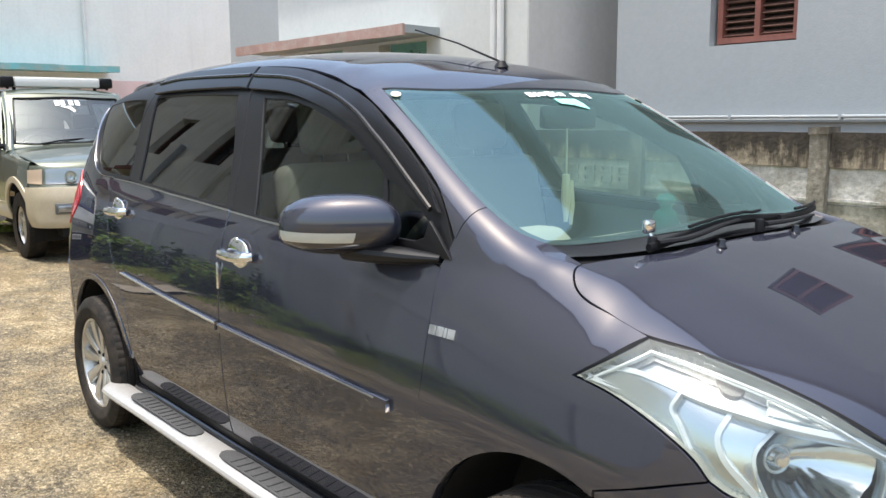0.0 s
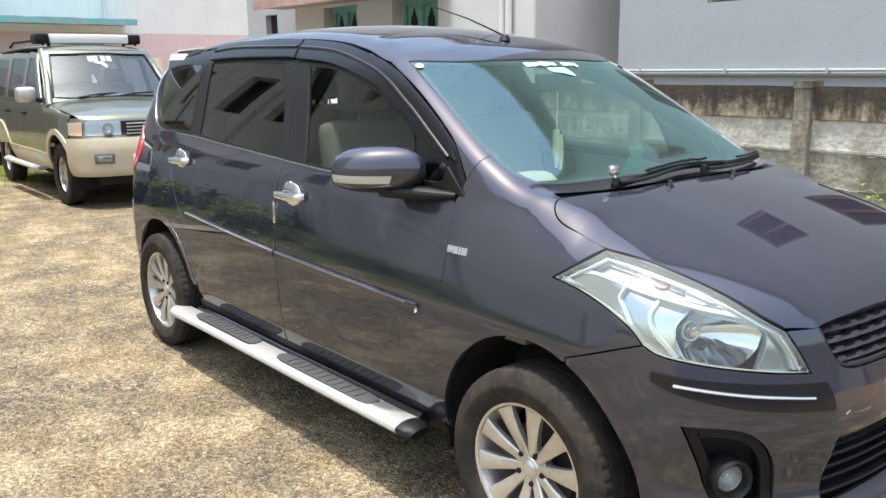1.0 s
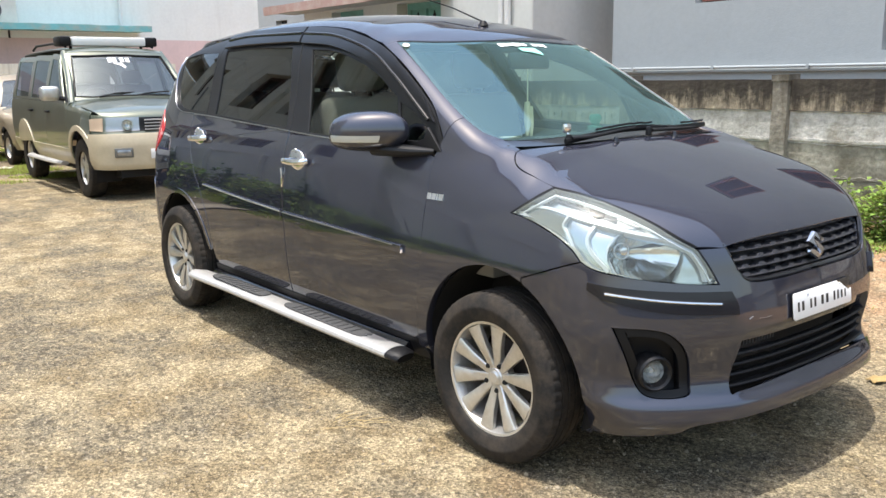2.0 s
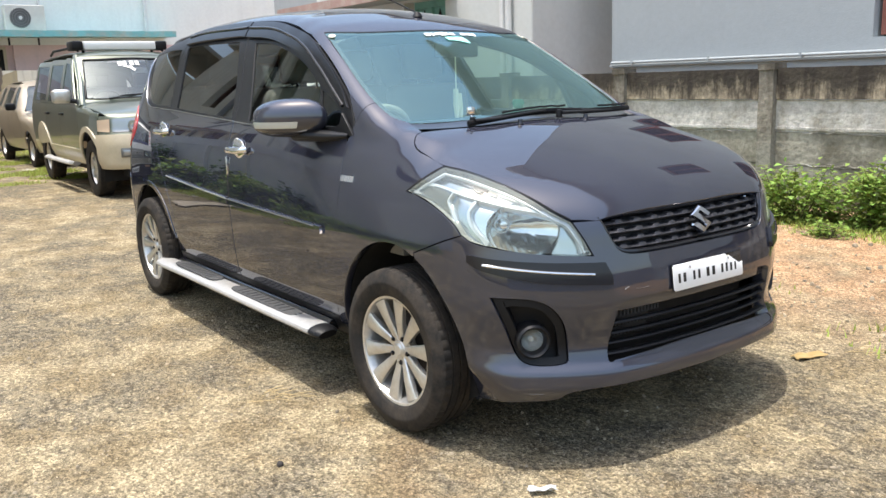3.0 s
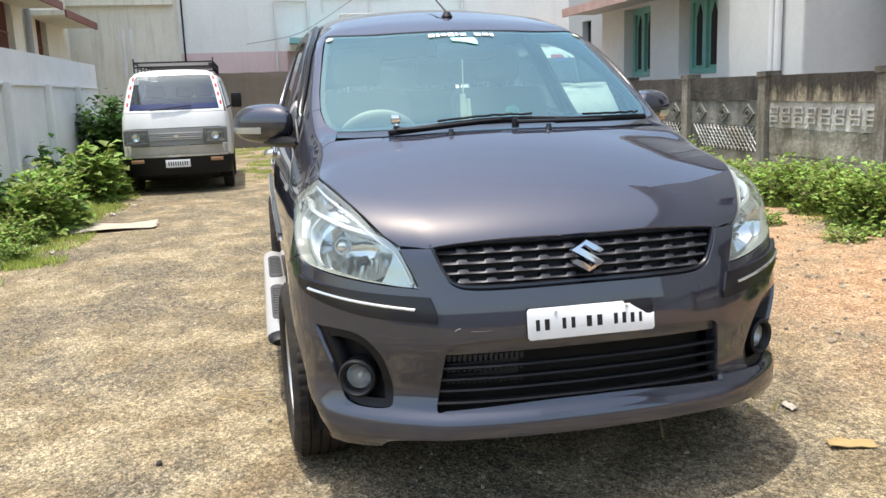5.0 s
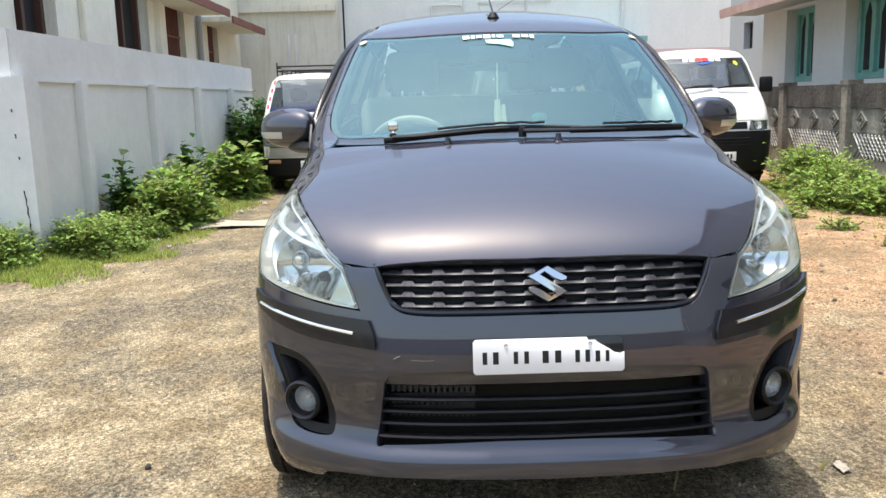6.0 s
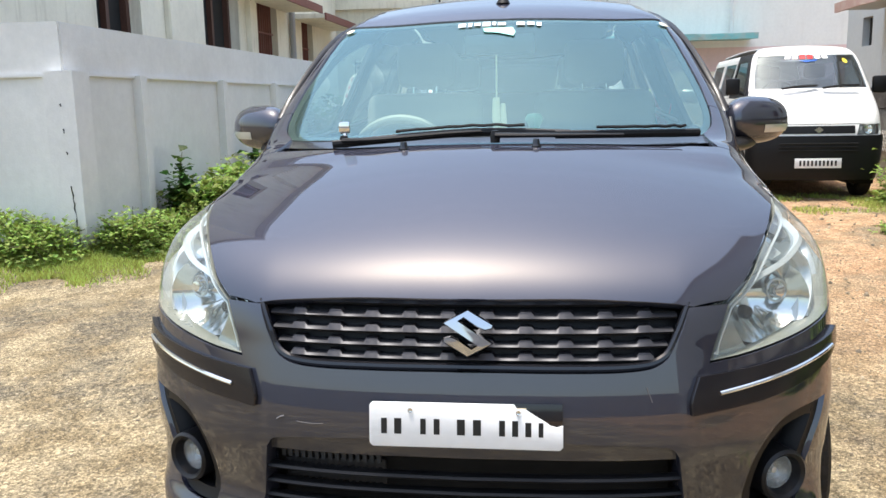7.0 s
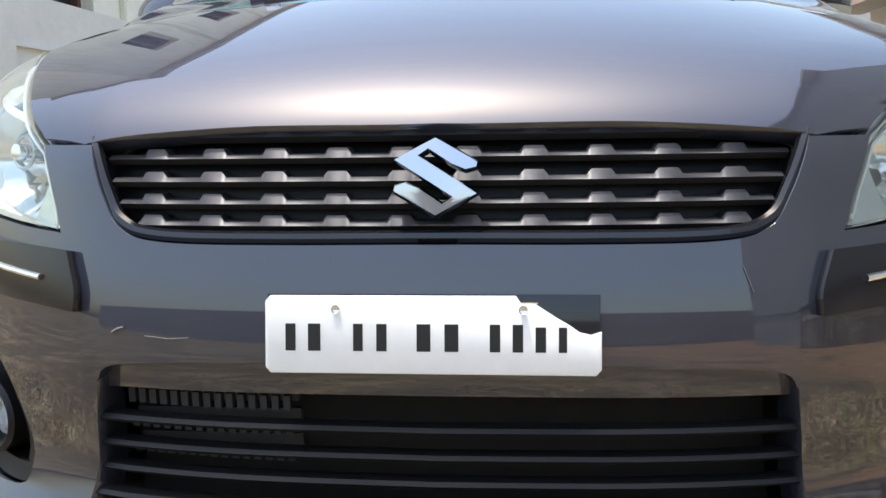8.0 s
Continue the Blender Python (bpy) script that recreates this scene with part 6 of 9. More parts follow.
for z0, z1, r in ((0.10, 0.36, 0.008), (0.34, 0.62, 0.005), (0.86, 0.88, 0.006), (1.02, 1.05, 0.006), (1.22, 1.24, 0.005)):
    zs = np.linspace(z0, z1, 9)
    piece("crack", tube([(-3.779, LY + 0.065 + crack_rng.uniform(-0.006, 0.006) - 0.05 * z, z) for z in zs], [r * crack_rng.uniform(0.4, 1.2) for _ in zs], 5), VOID, wall_west)


def pierced_wall(parent, material, x0, x1, y0, y1, z0, z1, openings, back, s=1):
    """A house front in blocks round its openings; the openings end at a back wall."""
    xs = sorted({x0, x1, *[v for o in openings for v in o[:2]]})
    for a, b in zip(xs, xs[1:]):
        z, inside = z0, sorted((o for o in openings if o[0] <= a + 1e-6 and o[1] >= b - 1e-6), key=lambda o: o[2])
        for o in inside:
            part("wall", box(a, b, y0, y1, z, o[2]), material, parent, smooth=0)
            part("wall", box(a, b, *back, o[2], o[3]), material, parent, smooth=0)
            z = o[3]
        part("wall", box(a, b, y0, y1, z, z1), material, parent, smooth=0)


def shutter_window(parent, x0, x1, z0, z1, y, frame_mat, slat_mat, slats=True, s=-1):
    """A framed window in a wall that faces -y: two leaves with slats, or bars."""
    w = part("window", join(box(x0 - 0.06, x1 + 0.06, y - 0.02, y + 0.10, z0 - 0.06, z0), box(x0 - 0.06, x1 + 0.06, y - 0.02, y + 0.10, z1, z1 + 0.06), box(x0 - 0.06, x0, y - 0.02, y + 0.10, z0, z1), box(x1, x1 + 0.06, y - 0.02, y + 0.10, z0, z1), box((x0 + x1) / 2 - 0.03, (x0 + x1) / 2 + 0.03, y - 0.015, y + 0.08, z0, z1)), frame_mat, parent, smooth=0)
    # black sheet paints the gloom behind the leaves
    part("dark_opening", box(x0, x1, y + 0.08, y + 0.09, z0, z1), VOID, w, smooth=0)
    if slats:
        n = int((z1 - z0) / 0.065)
        for a, b in ((x0, (x0 + x1) / 2 - 0.03), ((x0 + x1) / 2 + 0.03, x1)):
            for k in range(n):
                z = z0 + (k + 0.5) * (z1 - z0) / n
                part("slat", moved(box(a + 0.004, b - 0.004, -0.03, 0.03, -0.006, 0.006), pose(0, y + 0.045, z, 35, 0, 0)), slat_mat, w, smooth=0)
    return w


# white house beyond the compound wall, near
house_near = thing("white_house", "tall white plastered house with louvred red windows", "house")
AY = 6.06
W1, W2 = (-3.96, -3.18, 2.22, 3.3), (-1.78, -0.95, 1.62, 2.75)
W4 = (-1.78, -0.95, 4.45, 5.45)
TOP = 9.3
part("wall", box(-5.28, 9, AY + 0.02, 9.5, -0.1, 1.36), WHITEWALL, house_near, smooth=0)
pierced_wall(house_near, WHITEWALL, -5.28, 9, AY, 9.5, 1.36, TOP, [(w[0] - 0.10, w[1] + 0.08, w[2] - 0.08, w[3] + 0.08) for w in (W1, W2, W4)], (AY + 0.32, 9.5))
for w in (W1, W2, W4):
    # black sheet closes the recess in place of its shade
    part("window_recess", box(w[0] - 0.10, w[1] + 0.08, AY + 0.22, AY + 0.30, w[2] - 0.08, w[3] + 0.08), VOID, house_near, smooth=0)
    shutter_window(house_near, *w[:2], *w[2:], AY + 0.10, MAROON, BROWNWOOD)
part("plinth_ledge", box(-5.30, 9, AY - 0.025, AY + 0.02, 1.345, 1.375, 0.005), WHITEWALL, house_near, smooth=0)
pipe = part("wall_pipe", tube([(-5.25, AY - 0.045, 1.40), (9, AY - 0.045, 1.40)], 0.016, 8), WHITEWALL, house_near, "painted wall pipe")
for x in np.arange(-4.9, 6, 1.15):
    part("pipe_clip", box(x - 0.015, x + 0.015, AY - 0.066, AY, 1.38, 1.42), WHITEWALL, pipe, smooth=0)
part("roof_slab", box(-5.5, 9.2, AY - 0.45, 9.6, TOP, TOP + 0.15), CEMENT, house_near, smooth=0)

# white house with teal shutters, beyond the alley
house_teal = thing("teal_shuttered_house", "white house with arched teal shutters and red edged sunshade", "house")
BY = 5.41
# middle white tone, with this front's sunlight put into the colour
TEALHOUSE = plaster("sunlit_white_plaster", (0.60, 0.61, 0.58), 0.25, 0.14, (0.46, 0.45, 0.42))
pierced_wall(house_teal, TEALHOUSE, -12.0, -6.10, BY, 10, -0.1, 5.2, [(-9.1, -8.0, 1.33, 2.46), (-11.05, -10.05, 1.33, 2.46)], (BY + 0.19, 10))
part("end_wall", box(-6.10, -6.088, BY + 0.01, 10, -0.1, 5.2), plaster("pale_cement_render", (0.64, 0.64, 0.62), 0.3, 0.15, (0.5, 0.49, 0.46)), house_teal, "bare cement end wall", smooth=0)
for x0, x1 in ((-8.98, -8.12), (-10.95, -10.15)):
    y = BY + 0.14
    w = part("window", join(box(x0, x1, y - 0.02, y + 0.04, 1.34, 1.42), box(x0, x1, y - 0.02, y + 0.04, 2.36, 2.46), box(x0, x0 + 0.07, y - 0.02, y + 0.04, 1.42, 2.36), box(x1 - 0.07, x1, y - 0.02, y + 0.04, 1.42, 2.36), box((x0 + x1) / 2 - 0.05, (x0 + x1) / 2 + 0.05, y - 0.03, y + 0.04, 1.42, 2.36)), TEAL, house_teal, "teal painted shutters", smooth=0)
    for a, b in ((x0 + 0.07, (x0 + x1) / 2 - 0.05), ((x0 + x1) / 2 + 0.05, x1 - 0.07)):
        part("shutter_leaf", box(a, b, y + 0.02, y + 0.035, 1.42, 2.36), TEAL, w, smooth=0)
        c, r = (a + b) / 2, (b - a) / 2 * 0.52
        part("arched_pane", prism([(c - r, 1.46), (c + r, 1.46), (c + r, 2.16), (c + r * 0.5, 2.23), (c, 2.33), (c - r * 0.5, 2.23), (c - r, 2.16)], 0.012, "y", at=y + 0.008), VOID, w, smooth=0)
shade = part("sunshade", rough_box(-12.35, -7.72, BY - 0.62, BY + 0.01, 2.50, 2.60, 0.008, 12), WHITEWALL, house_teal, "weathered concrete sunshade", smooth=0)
part("sunshade_edge", rough_box(-12.37, -7.70, BY - 0.64, BY - 0.60, 2.47, 2.61, 0.010, 12), FADEDRED, shade, "dull red edge", smooth=0)
for x in (-6.50, -6.62):
    part("drain_pipe", tube([(x, BY - 0.06, 0.9), (x, BY - 0.06, 5.1)], 0.045, 10), PIPEWHITE, house_teal, "white drain pipe")
part("roof_slab", box(-12.2, -5.95, BY - 0.3, 10.2, 5.2, 5.33), CEMENT, house_teal, smooth=0)
annex = thing("annex", "plain white annex with one small window", "house")
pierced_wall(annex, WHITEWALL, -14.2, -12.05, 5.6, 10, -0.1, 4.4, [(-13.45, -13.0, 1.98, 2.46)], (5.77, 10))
part("window", box(-13.45, -13.0, 5.72, 5.76, 1.98, 2.46), VOID, annex, "small dark window", smooth=0)

# far house across the end of the yard
house_far = thing("far_house", "long white house with a faded pink base", "house")
FX = -20.0
part("wall", box(FX - 4, FX, -2.62, 11, 2.36, 7.2), FARWHITE, house_far, smooth=0)
for bx in ((-2.62, 0.05, -0.1, 2.362, 0.006), (1.60, 11, -0.1, 2.362, 0.006), (0.05, 1.60, -0.1, 1.72, 0.006), (0.05, 1.60, 1.72, 2.362, -0.12)):
    part("base_wall", box(FX - 4, FX + bx[4], *bx[:4]), PINK, house_far, "faded pink lower wall", smooth=0)
part("cream_wall", box(FX - 4, FX + 0.02, -11, -2.60, -0.1, 6.0), CREAMWALL, house_far, "stained cream wing", smooth=0)
part("cornice", box(FX - 0.1, FX + 0.16, -6.5, -2.70, 3.55, 3.70), CREAMWALL, house_far, smooth=0)
for a, b in ((0.26, 0.78), (0.86, 1.38)):
    w = part("window", box(FX - 0.10, FX - 0.09, a, b, 1.74, 2.26), VOID, house_far, "dark window", smooth=0)
    part("window_frame", join(box(FX - 0.09, FX - 0.03, a - 0.06, a, 1.72, 2.32), box(FX - 0.09, FX - 0.03, b, b + 0.06, 1.72, 2.32), box(FX - 0.09, FX - 0.03, a, b, 2.26, 2.32)), mat("cream_window_paint", (0.55, 0.47, 0.33), rough=0.6), w, smooth=0)
awning = part("awning", join(rough_box(FX, FX + 0.85, 0.12, 5.2, 2.53, 2.59, 0.012, 18), rough_box(FX + 0.80, FX + 0.86, 0.10, 5.22, 2.51, 2.65, 0.016, 24)), TEALSHEET, house_far, "teal painted concrete awning", smooth=0)
ac = thing("air_conditioner", "white outdoor air conditioner unit on wall bracket", "air conditioner", pose(FX + 0.32, 1.85, 2.95) @ Matrix.Diagonal((1.08, 1.08, 1.08, 1)))
part("case", box(-0.15, 0.15, -0.40, 0.40, -0.27, 0.27, 0.015), mat("off_white_enamel", (0.66, 0.65, 0.60), rough=0.4, stain=0.25, stain_scale=4), ac, smooth=0)
part("fan_grille", moved(lathe([(0.0, 0.0), (0.05, -0.012), (0.20, -0.014), (0.21, 0.0)], 32, "x"), pose(0.158, -0.10, 0.0) @ Matrix.Diagonal((-1, 1, 1, 1))), mat("grey_fan_grille", (0.10, 0.10, 0.10), rough=0.6), ac, "dark round fan grille")
for r in (0.06, 0.11, 0.16, 0.20):
    part("grille_ring", tube([(0.178, -0.10 + r * math.cos(a), r * math.sin(a)) for a in np.linspace(0, 6.2832, 25)[:-1]], 0.004, 5, closed=True), mat("grey_wire", (0.3, 0.3, 0.3), rough=0.5), ac)
part("fan_hub", moved(lathe([(0.0, 0.19), (0.035, 0.185), (0.04, 0.17)], 16, "x"), pose(0.0, -0.10, 0)), PIPEWHITE, ac)
for y in (-0.3, 0.3):
    part("bracket", join(box(-0.32, 0.14, y - 0.02, y + 0.02, -0.31, -0.27), box(-0.32, -0.29, y - 0.02, y + 0.02, -0.55, -0.27)), BLACK, ac, smooth=0)
for y, z0, z1, r in ((-2.5, 1.9, 5.0, 0.022), (0.62, 2.9, 4.1, 0.03), (2.25, 2.7, 5.5, 0.035), (-0.22, 1.8, 3.6, 0.028), (4.75, 2.7, 6.0, 0.05)):
    part("pipe", tube([(FX + 0.05, y, z0), (FX + 0.05, y, z1)], r, 8), PIPEWHITE if r > 0.023 else BLACK, house_far)
part("pipe_elbow", tube([(FX + 0.05, -0.22, 3.6), (FX + 0.06, 0.0, 3.62), (FX + 0.06, 0.55, 3.60)], 0.028, 8), PIPEWHITE, house_far)
part("wire", tube(spline([(FX + 0.1, -0.95, 2.55), (FX + 0.5, 0.2, 2.72), (FX + 0.5, 0.9, 3.05), (FX + 0.1, 2.0, 3.75)], 6), 0.006, 5), BLACK, house_far, "black cable")
part("window_vent", join(box(FX, FX + 0.03, 1.0, 2.9, 3.62, 3.68), box(FX, FX + 0.03, 1.0, 1.05, 3.3, 3.65)), PIPEWHITE, house_far, smooth=0)
for y in (-3.92, -3.74):
    part("vent_pipe", tube([(FX + 0.4, y, 1.8), (FX + 0.4, y + 0.01, 2.95)], 0.045, 10), PIPEWHITE, house_far, "white vent pipe")
part("far_roof", box(FX - 4.2, FX + 0.2, -11.2, 11.2, 7.2, 7.35), CEMENT, house_far, smooth=0)

# brown wall before the far house
wall_end = setting("wall_end", "low brown plastered wall with one flaking yellow patch")
piece("wall_face", rough_box(-18.7, -18.5, -3.3, 1.05, -0.1, 1.80, 0.012, 12), MUD, wall_end)
piece("pale_wall", rough_box(-18.72, -18.52, 1.05, 5.5, -0.1, 1.74, 0.008, 8), CREAMWALL, wall_end)
patch = [(0.62, 0.05), (1.35, 0.05), (1.35, 1.75), (1.05, 1.65), (0.98, 1.30), (0.62, 1.05), (0.70, 0.75), (0.50, 0.45)]
ragged = [(y + 0.05 * noise.noise(Vector((y * 9, z * 9, 1))), z + 0.03 * noise.noise(Vector((y * 9, z * 9, 6)))) for (a0, b0), (a1, b1) in zip(patch, patch[1:] + patch[:1]) for y, z in [(a0 + (a1 - a0) * k / 8, b0 + (b1 - b0) * k / 8) for k in range(8)]]
piece("flaking_patch", prism(ragged, 0.02, "x", at=-18.51), plaster("flaking_yellow_plaster", (0.48, 0.41, 0.26), 0.5, 0.4), wall_end)

# cream house behind the painted wall
house_cream = thing("cream_house", "cream two storey house with dark brown windows", "house")
CY = -5.15
openings = [(-8.75, -7.6, 1.3, 3.3), (-12.45, -10.9, 1.3, 3.3), (-14.65, -13.45, 1.7, 3.1), (-17.3, -16.4, 1.5, 3.0)]
openings += [(o[0], o[1], 4.7, 6.3) for o in openings]
pierced_wall(house_cream, CREAMWALL, -19.6, -4.6, -9, CY, -0.1, 7.8, openings, (-9, CY - 0.27))
for k, (a, b, z0, z1) in enumerate(openings):
    # black panes stand in for unlit rooms; the third is brown wood
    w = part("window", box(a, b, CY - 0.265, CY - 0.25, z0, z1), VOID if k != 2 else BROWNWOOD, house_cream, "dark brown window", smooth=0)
    part("window_frame", join(box(a, a + 0.09, CY - 0.25, CY - 0.16, z0, z1), box(b - 0.09, b, CY - 0.25, CY - 0.16, z0, z1), box((a + b) / 2 - 0.04, (a + b) / 2 + 0.04, CY - 0.25, CY - 0.17, z0, z1), box(a, b, CY - 0.25, CY - 0.16, z1 - 0.09, z1)), BROWNWOOD, w, smooth=0)
    if k in (2, 3):
        for x in np.arange(a + 0.12, b - 0.05, 0.13):
            part("window_bar", box(x - 0.012, x + 0.012, CY - 0.12, CY - 0.09, z0, z1), MAROON, w, smooth=0)
        for zz in (0.3, 0.6):
            part("window_bar", box(a, b, CY - 0.11, CY - 0.095, z0 + (z1 - z0) * zz, z0 + (z1 - z0) * zz + 0.03), MAROON, w, smooth=0)
for x in (-9.6, -12.95):
    part("pilaster", box(x - 0.14, x + 0.14, CY, CY + 0.10, -0.1, 7.7, 0.01), CREAMWALL, house_cream, smooth=0)
for x0, x1, z in ((-15.3, -12.2, 3.05), (-19.0, -15.6, 2.95)):
    s_ = part("sunshade", rough_box(x0, x1, CY, CY + 0.75, z, z + 0.10, 0.008, 8), CREAMWALL, house_cream, "concrete sunshade", smooth=0)
    part("sunshade_edge", rough_box(x0 - 0.01, x1 + 0.01, CY + 0.74, CY + 0.78, z - 0.04, z + 0.11, 0.008, 8), MAROON, s_, "red brown edge", smooth=0)
part("down_pipe", tube([(-15.45, CY + 0.08, 0.3), (-15.45, CY + 0.08, 5.1)], 0.06, 10), mat("grey_pipe", (0.3, 0.31, 0.32), rough=0.6), house_cream, "grey down pipe")
part("roof_slab", box(-19.7, -4.4, -9.2, CY + 0.25, 7.8, 7.95), CEMENT, house_cream, smooth=0)

# added unseen wall behind the camera, hiding bright horizon from the car's reflections
reflection_wall = setting("reflection_wall", "unseen plain wall added to darken reflections")
piece("wall_face", rough_box(12.5, 12.8, -16, 12, -0.1, 2.3, 0.01, 10), plaster("reflection_wall_grey", (0.36, 0.365, 0.38), 0.4, 0.3, (0.3, 0.29, 0.27)), reflection_wall)

# ---- plants, grass, stones, litter ----
def leaf_mat(name, color):
    m = mat(name, color, rough=0.55, specular=0.35)
    nt = m.node_tree
    b, link = nt.nodes["Principled BSDF"], nt.links.new
    geo = nt.nodes.new("ShaderNodeNewGeometry")
    hsv = nt.nodes.new("ShaderNodeHueSaturation")
    for out, (lo, hi), key in (("Random Per Island", (0.55, 1.6), "Value"), ("Random Per Island", (0.47, 0.53), "Hue")):
        r = nt.nodes.new("ShaderNodeMapRange")
        r.inputs["To Min"].default_value, r.inputs["To Max"].default_value = lo, hi
        link(geo.outputs[out], r.inputs["Value"])
        link(r.outputs[0], hsv.inputs[key])
    hsv.inputs["Color"].default_value = (*color, 1)
    link(hsv.outputs[0], b.inputs["Base Color"])
    t = nt.nodes.new("ShaderNodeBsdfTranslucent")
    link(hsv.outputs[0], t.inputs[0])
    add = nt.nodes.new("ShaderNodeMixShader")
    add.inputs[0].default_value = 0.35
    out = nt.nodes["Material Output"]
    link(b.outputs[0], add.inputs[1])
    link(t.outputs[0], add.inputs[2])
    link(add.outputs[0], out.inputs[0])
    return m


LEAF = leaf_mat("fresh_green_leaf", (0.215, 0.295, 0.062))
DARKLEAF = leaf_mat("dark_green_leaf", (0.055, 0.115, 0.022))
GRASS = leaf_mat("yellow_green_grass", (0.36, 0.41, 0.10))
STEM = mat("green_brown_stem", (0.10, 0.10, 0.04), rough=0.8)
rng = random.Random(7)


def add_leaf(vs, fs, p, way, size, width=0.42, droop=0.25):
    """A pointed leaf folded along its rib."""
    way = Vector(way).normalized()
    side = way.cross(Vector((0, 0, 1)))
    side = side.normalized() if side.length > 0.05 else Vector((1, 0, 0))
    side = (side + Vector((rng.uniform(-0.3, 0.3), rng.uniform(-0.3, 0.3), rng.uniform(-0.3, 0.3)))).normalized()
    up = side.cross(way)
    b = len(vs)
    mid = p + way * size * 0.5 - up * size * 0.04
    tip = p + way * size - Vector((0, 0, droop * size))
    vs += [tuple(p), tuple(mid + side * size * width + up * size * 0.10), tuple(tip), tuple(mid - side * size * width + up * size * 0.10), tuple(mid)]
    fs += [(b, b + 4, b + 1), (b + 4, b + 2, b + 1), (b, b + 3, b + 4), (b + 3, b + 2, b + 4)]


def shrub(x, y, r, h, leaf, n, material=None, label="leafy green weed bush growing at the wall foot", stems=14, name="bush", tall=0.0):
    """A bush of stems that lean out, with leaves along and round them."""
    material = material or LEAF
    z0 = ground_z(x, y) - 0.02
    bush = thing(name, label, "bush", pose(x, y, z0), {"bush": "bushes along the walls", "weed": "low weeds in the yard", "hedge": "hedge shrubs beside the van"}[name])
    vs, fs, rods = [], [], []
    for k in range(stems):
        a = rng.uniform(0, 2 * math.pi)
        lean = rng.uniform(0.1, 1.0) ** 0.7 * r
        top = h * rng.uniform(0.55, 1.0) * (1 - 0.35 * (lean / r) ** 2) + (tall if k < 3 else 0)
        base_ = Vector((rng.uniform(-1, 1) * r * 0.35, rng.uniform(-1, 1) * r * 0.35, 0))
        end = Vector((math.cos(a) * lean, math.sin(a) * lean, top))
        bend = (base_ + end) / 2 + Vector((rng.uniform(-0.06, 0.06), rng.uniform(-0.06, 0.06), 0.12 * h))
        pts = spline([base_, bend, end], 5)
        rods.append(tube(pts, [0.008 * (1 - 0.07 * i) for i in range(len(pts))], 4))
        for _ in range(max(3, n // stems)):
            t = rng.uniform(0.15, 1.0)
            p = Vector(pts[min(int(t * (len(pts) - 1)), len(pts) - 1)]) + Vector((rng.gauss(0, 0.13) * r, rng.gauss(0, 0.13) * r, rng.gauss(0, 0.07) * h))
            p.z = max(p.z, 0.02)
            add_leaf(vs, fs, p, (rng.gauss(0, 1), rng.gauss(0, 1), rng.uniform(-0.1, 0.9)), leaf * rng.uniform(0.5, 1.35))
    lumps = Vector((rng.uniform(0, 50), rng.uniform(0, 50), 0))
    for _ in range(int(n * 0.9)):
        d = Vector((rng.gauss(0, 1), rng.gauss(0, 1), abs(rng.gauss(0, 0.8)))).normalized()
        k = rng.uniform(0.55, 1.0) ** 0.6 * (0.82 + 0.42 * noise.noise(d * 2.2 + lumps))
        p = Vector((d.x * r * 0.95 * k, d.y * r * 0.95 * k, max(0.02, d.z * h * 0.92 * k)))
        add_leaf(vs, fs, p, (d.x + rng.gauss(0, 0.5), d.y + rng.gauss(0, 0.5), d.z * 0.6 + rng.uniform(-0.3, 0.5)), leaf * rng.uniform(0.5, 1.3))
    tagged(part("stem", join(*rods), STEM, bush), kind="stuff")
    me = bpy.data.meshes.new("foliage")
    me.from_pydata(vs, [], fs)
    me.materials.append(material)
    tagged(part("foliage", me, None, bush), kind="stuff")
    return bush


# along the painted wall
shrub(-5.55, -3.05, 0.46, 0.56, 0.085, 900, stems=24)
shrub(-6.05, -2.98, 0.52, 0.72, 0.095, 1000, stems=26)
shrub(-6.75, -3.12, 0.30, 0.40, 0.075, 400, stems=14)
shrub(-5.3, -3.25, 0.16, 0.82, 0.10, 160, DARKLEAF, "dark creeping weed on the wall", stems=5)
shrub(-8.3, -2.95, 0.40, 0.85, 0.14, 330, label="tall broad-leaved weed by the wall", stems=10, tall=0.15)
shrub(-8.9, -2.85, 0.35, 0.65, 0.13, 240, label="tall broad-leaved weed by the wall", stems=9)
shrub(-7.5, -3.15, 0.18, 0.95, 0.13, 120, DARKLEAF, "dark spindly weed by the wall", stems=6)
for x, y, r, h, n in ((-4.45, -3.18, 0.30, 0.26, 360), (-4.95, -3.10, 0.36, 0.30, 420), (-3.55, -3.55, 0.35, 0.34, 420), (-3.3, -4.3, 0.40, 0.30, 420), (-3.4, -5.0, 0.40, 0.34, 420), (-3.95, -3.12, 0.30, 0.36, 420), (-3.62, -3.9, 0.28, 0.42, 420), (-9.6, -2.7, 0.4, 0.35, 300)):
    shrub(x, y, r * 1.1, h * 1.1, 0.042, n * 2, label="low feathery weed clump", stems=12, name="weed")
shrub(-10.6, -3.05, 0.55, 1.45, 0.11, 1300, DARKLEAF, "dense dark hedge shrub beside the wall", stems=30, name="hedge")
shrub(-11.5, -2.95, 0.55, 1.40, 0.11, 1000, DARKLEAF, "dense dark hedge shrub beside the wall", stems=26, name="hedge")
for _ in range(26):
    x, y = rng.uniform(-9.5, -4.0), rng.uniform(-3.35, -2.85)
    shrub(x, y, rng.uniform(0.16, 0.30), rng.uniform(0.10, 0.22), 0.032, 260, GRASS if rng.random() < 0.5 else LEAF, "low spreading weed in the verge", stems=8, name="weed")
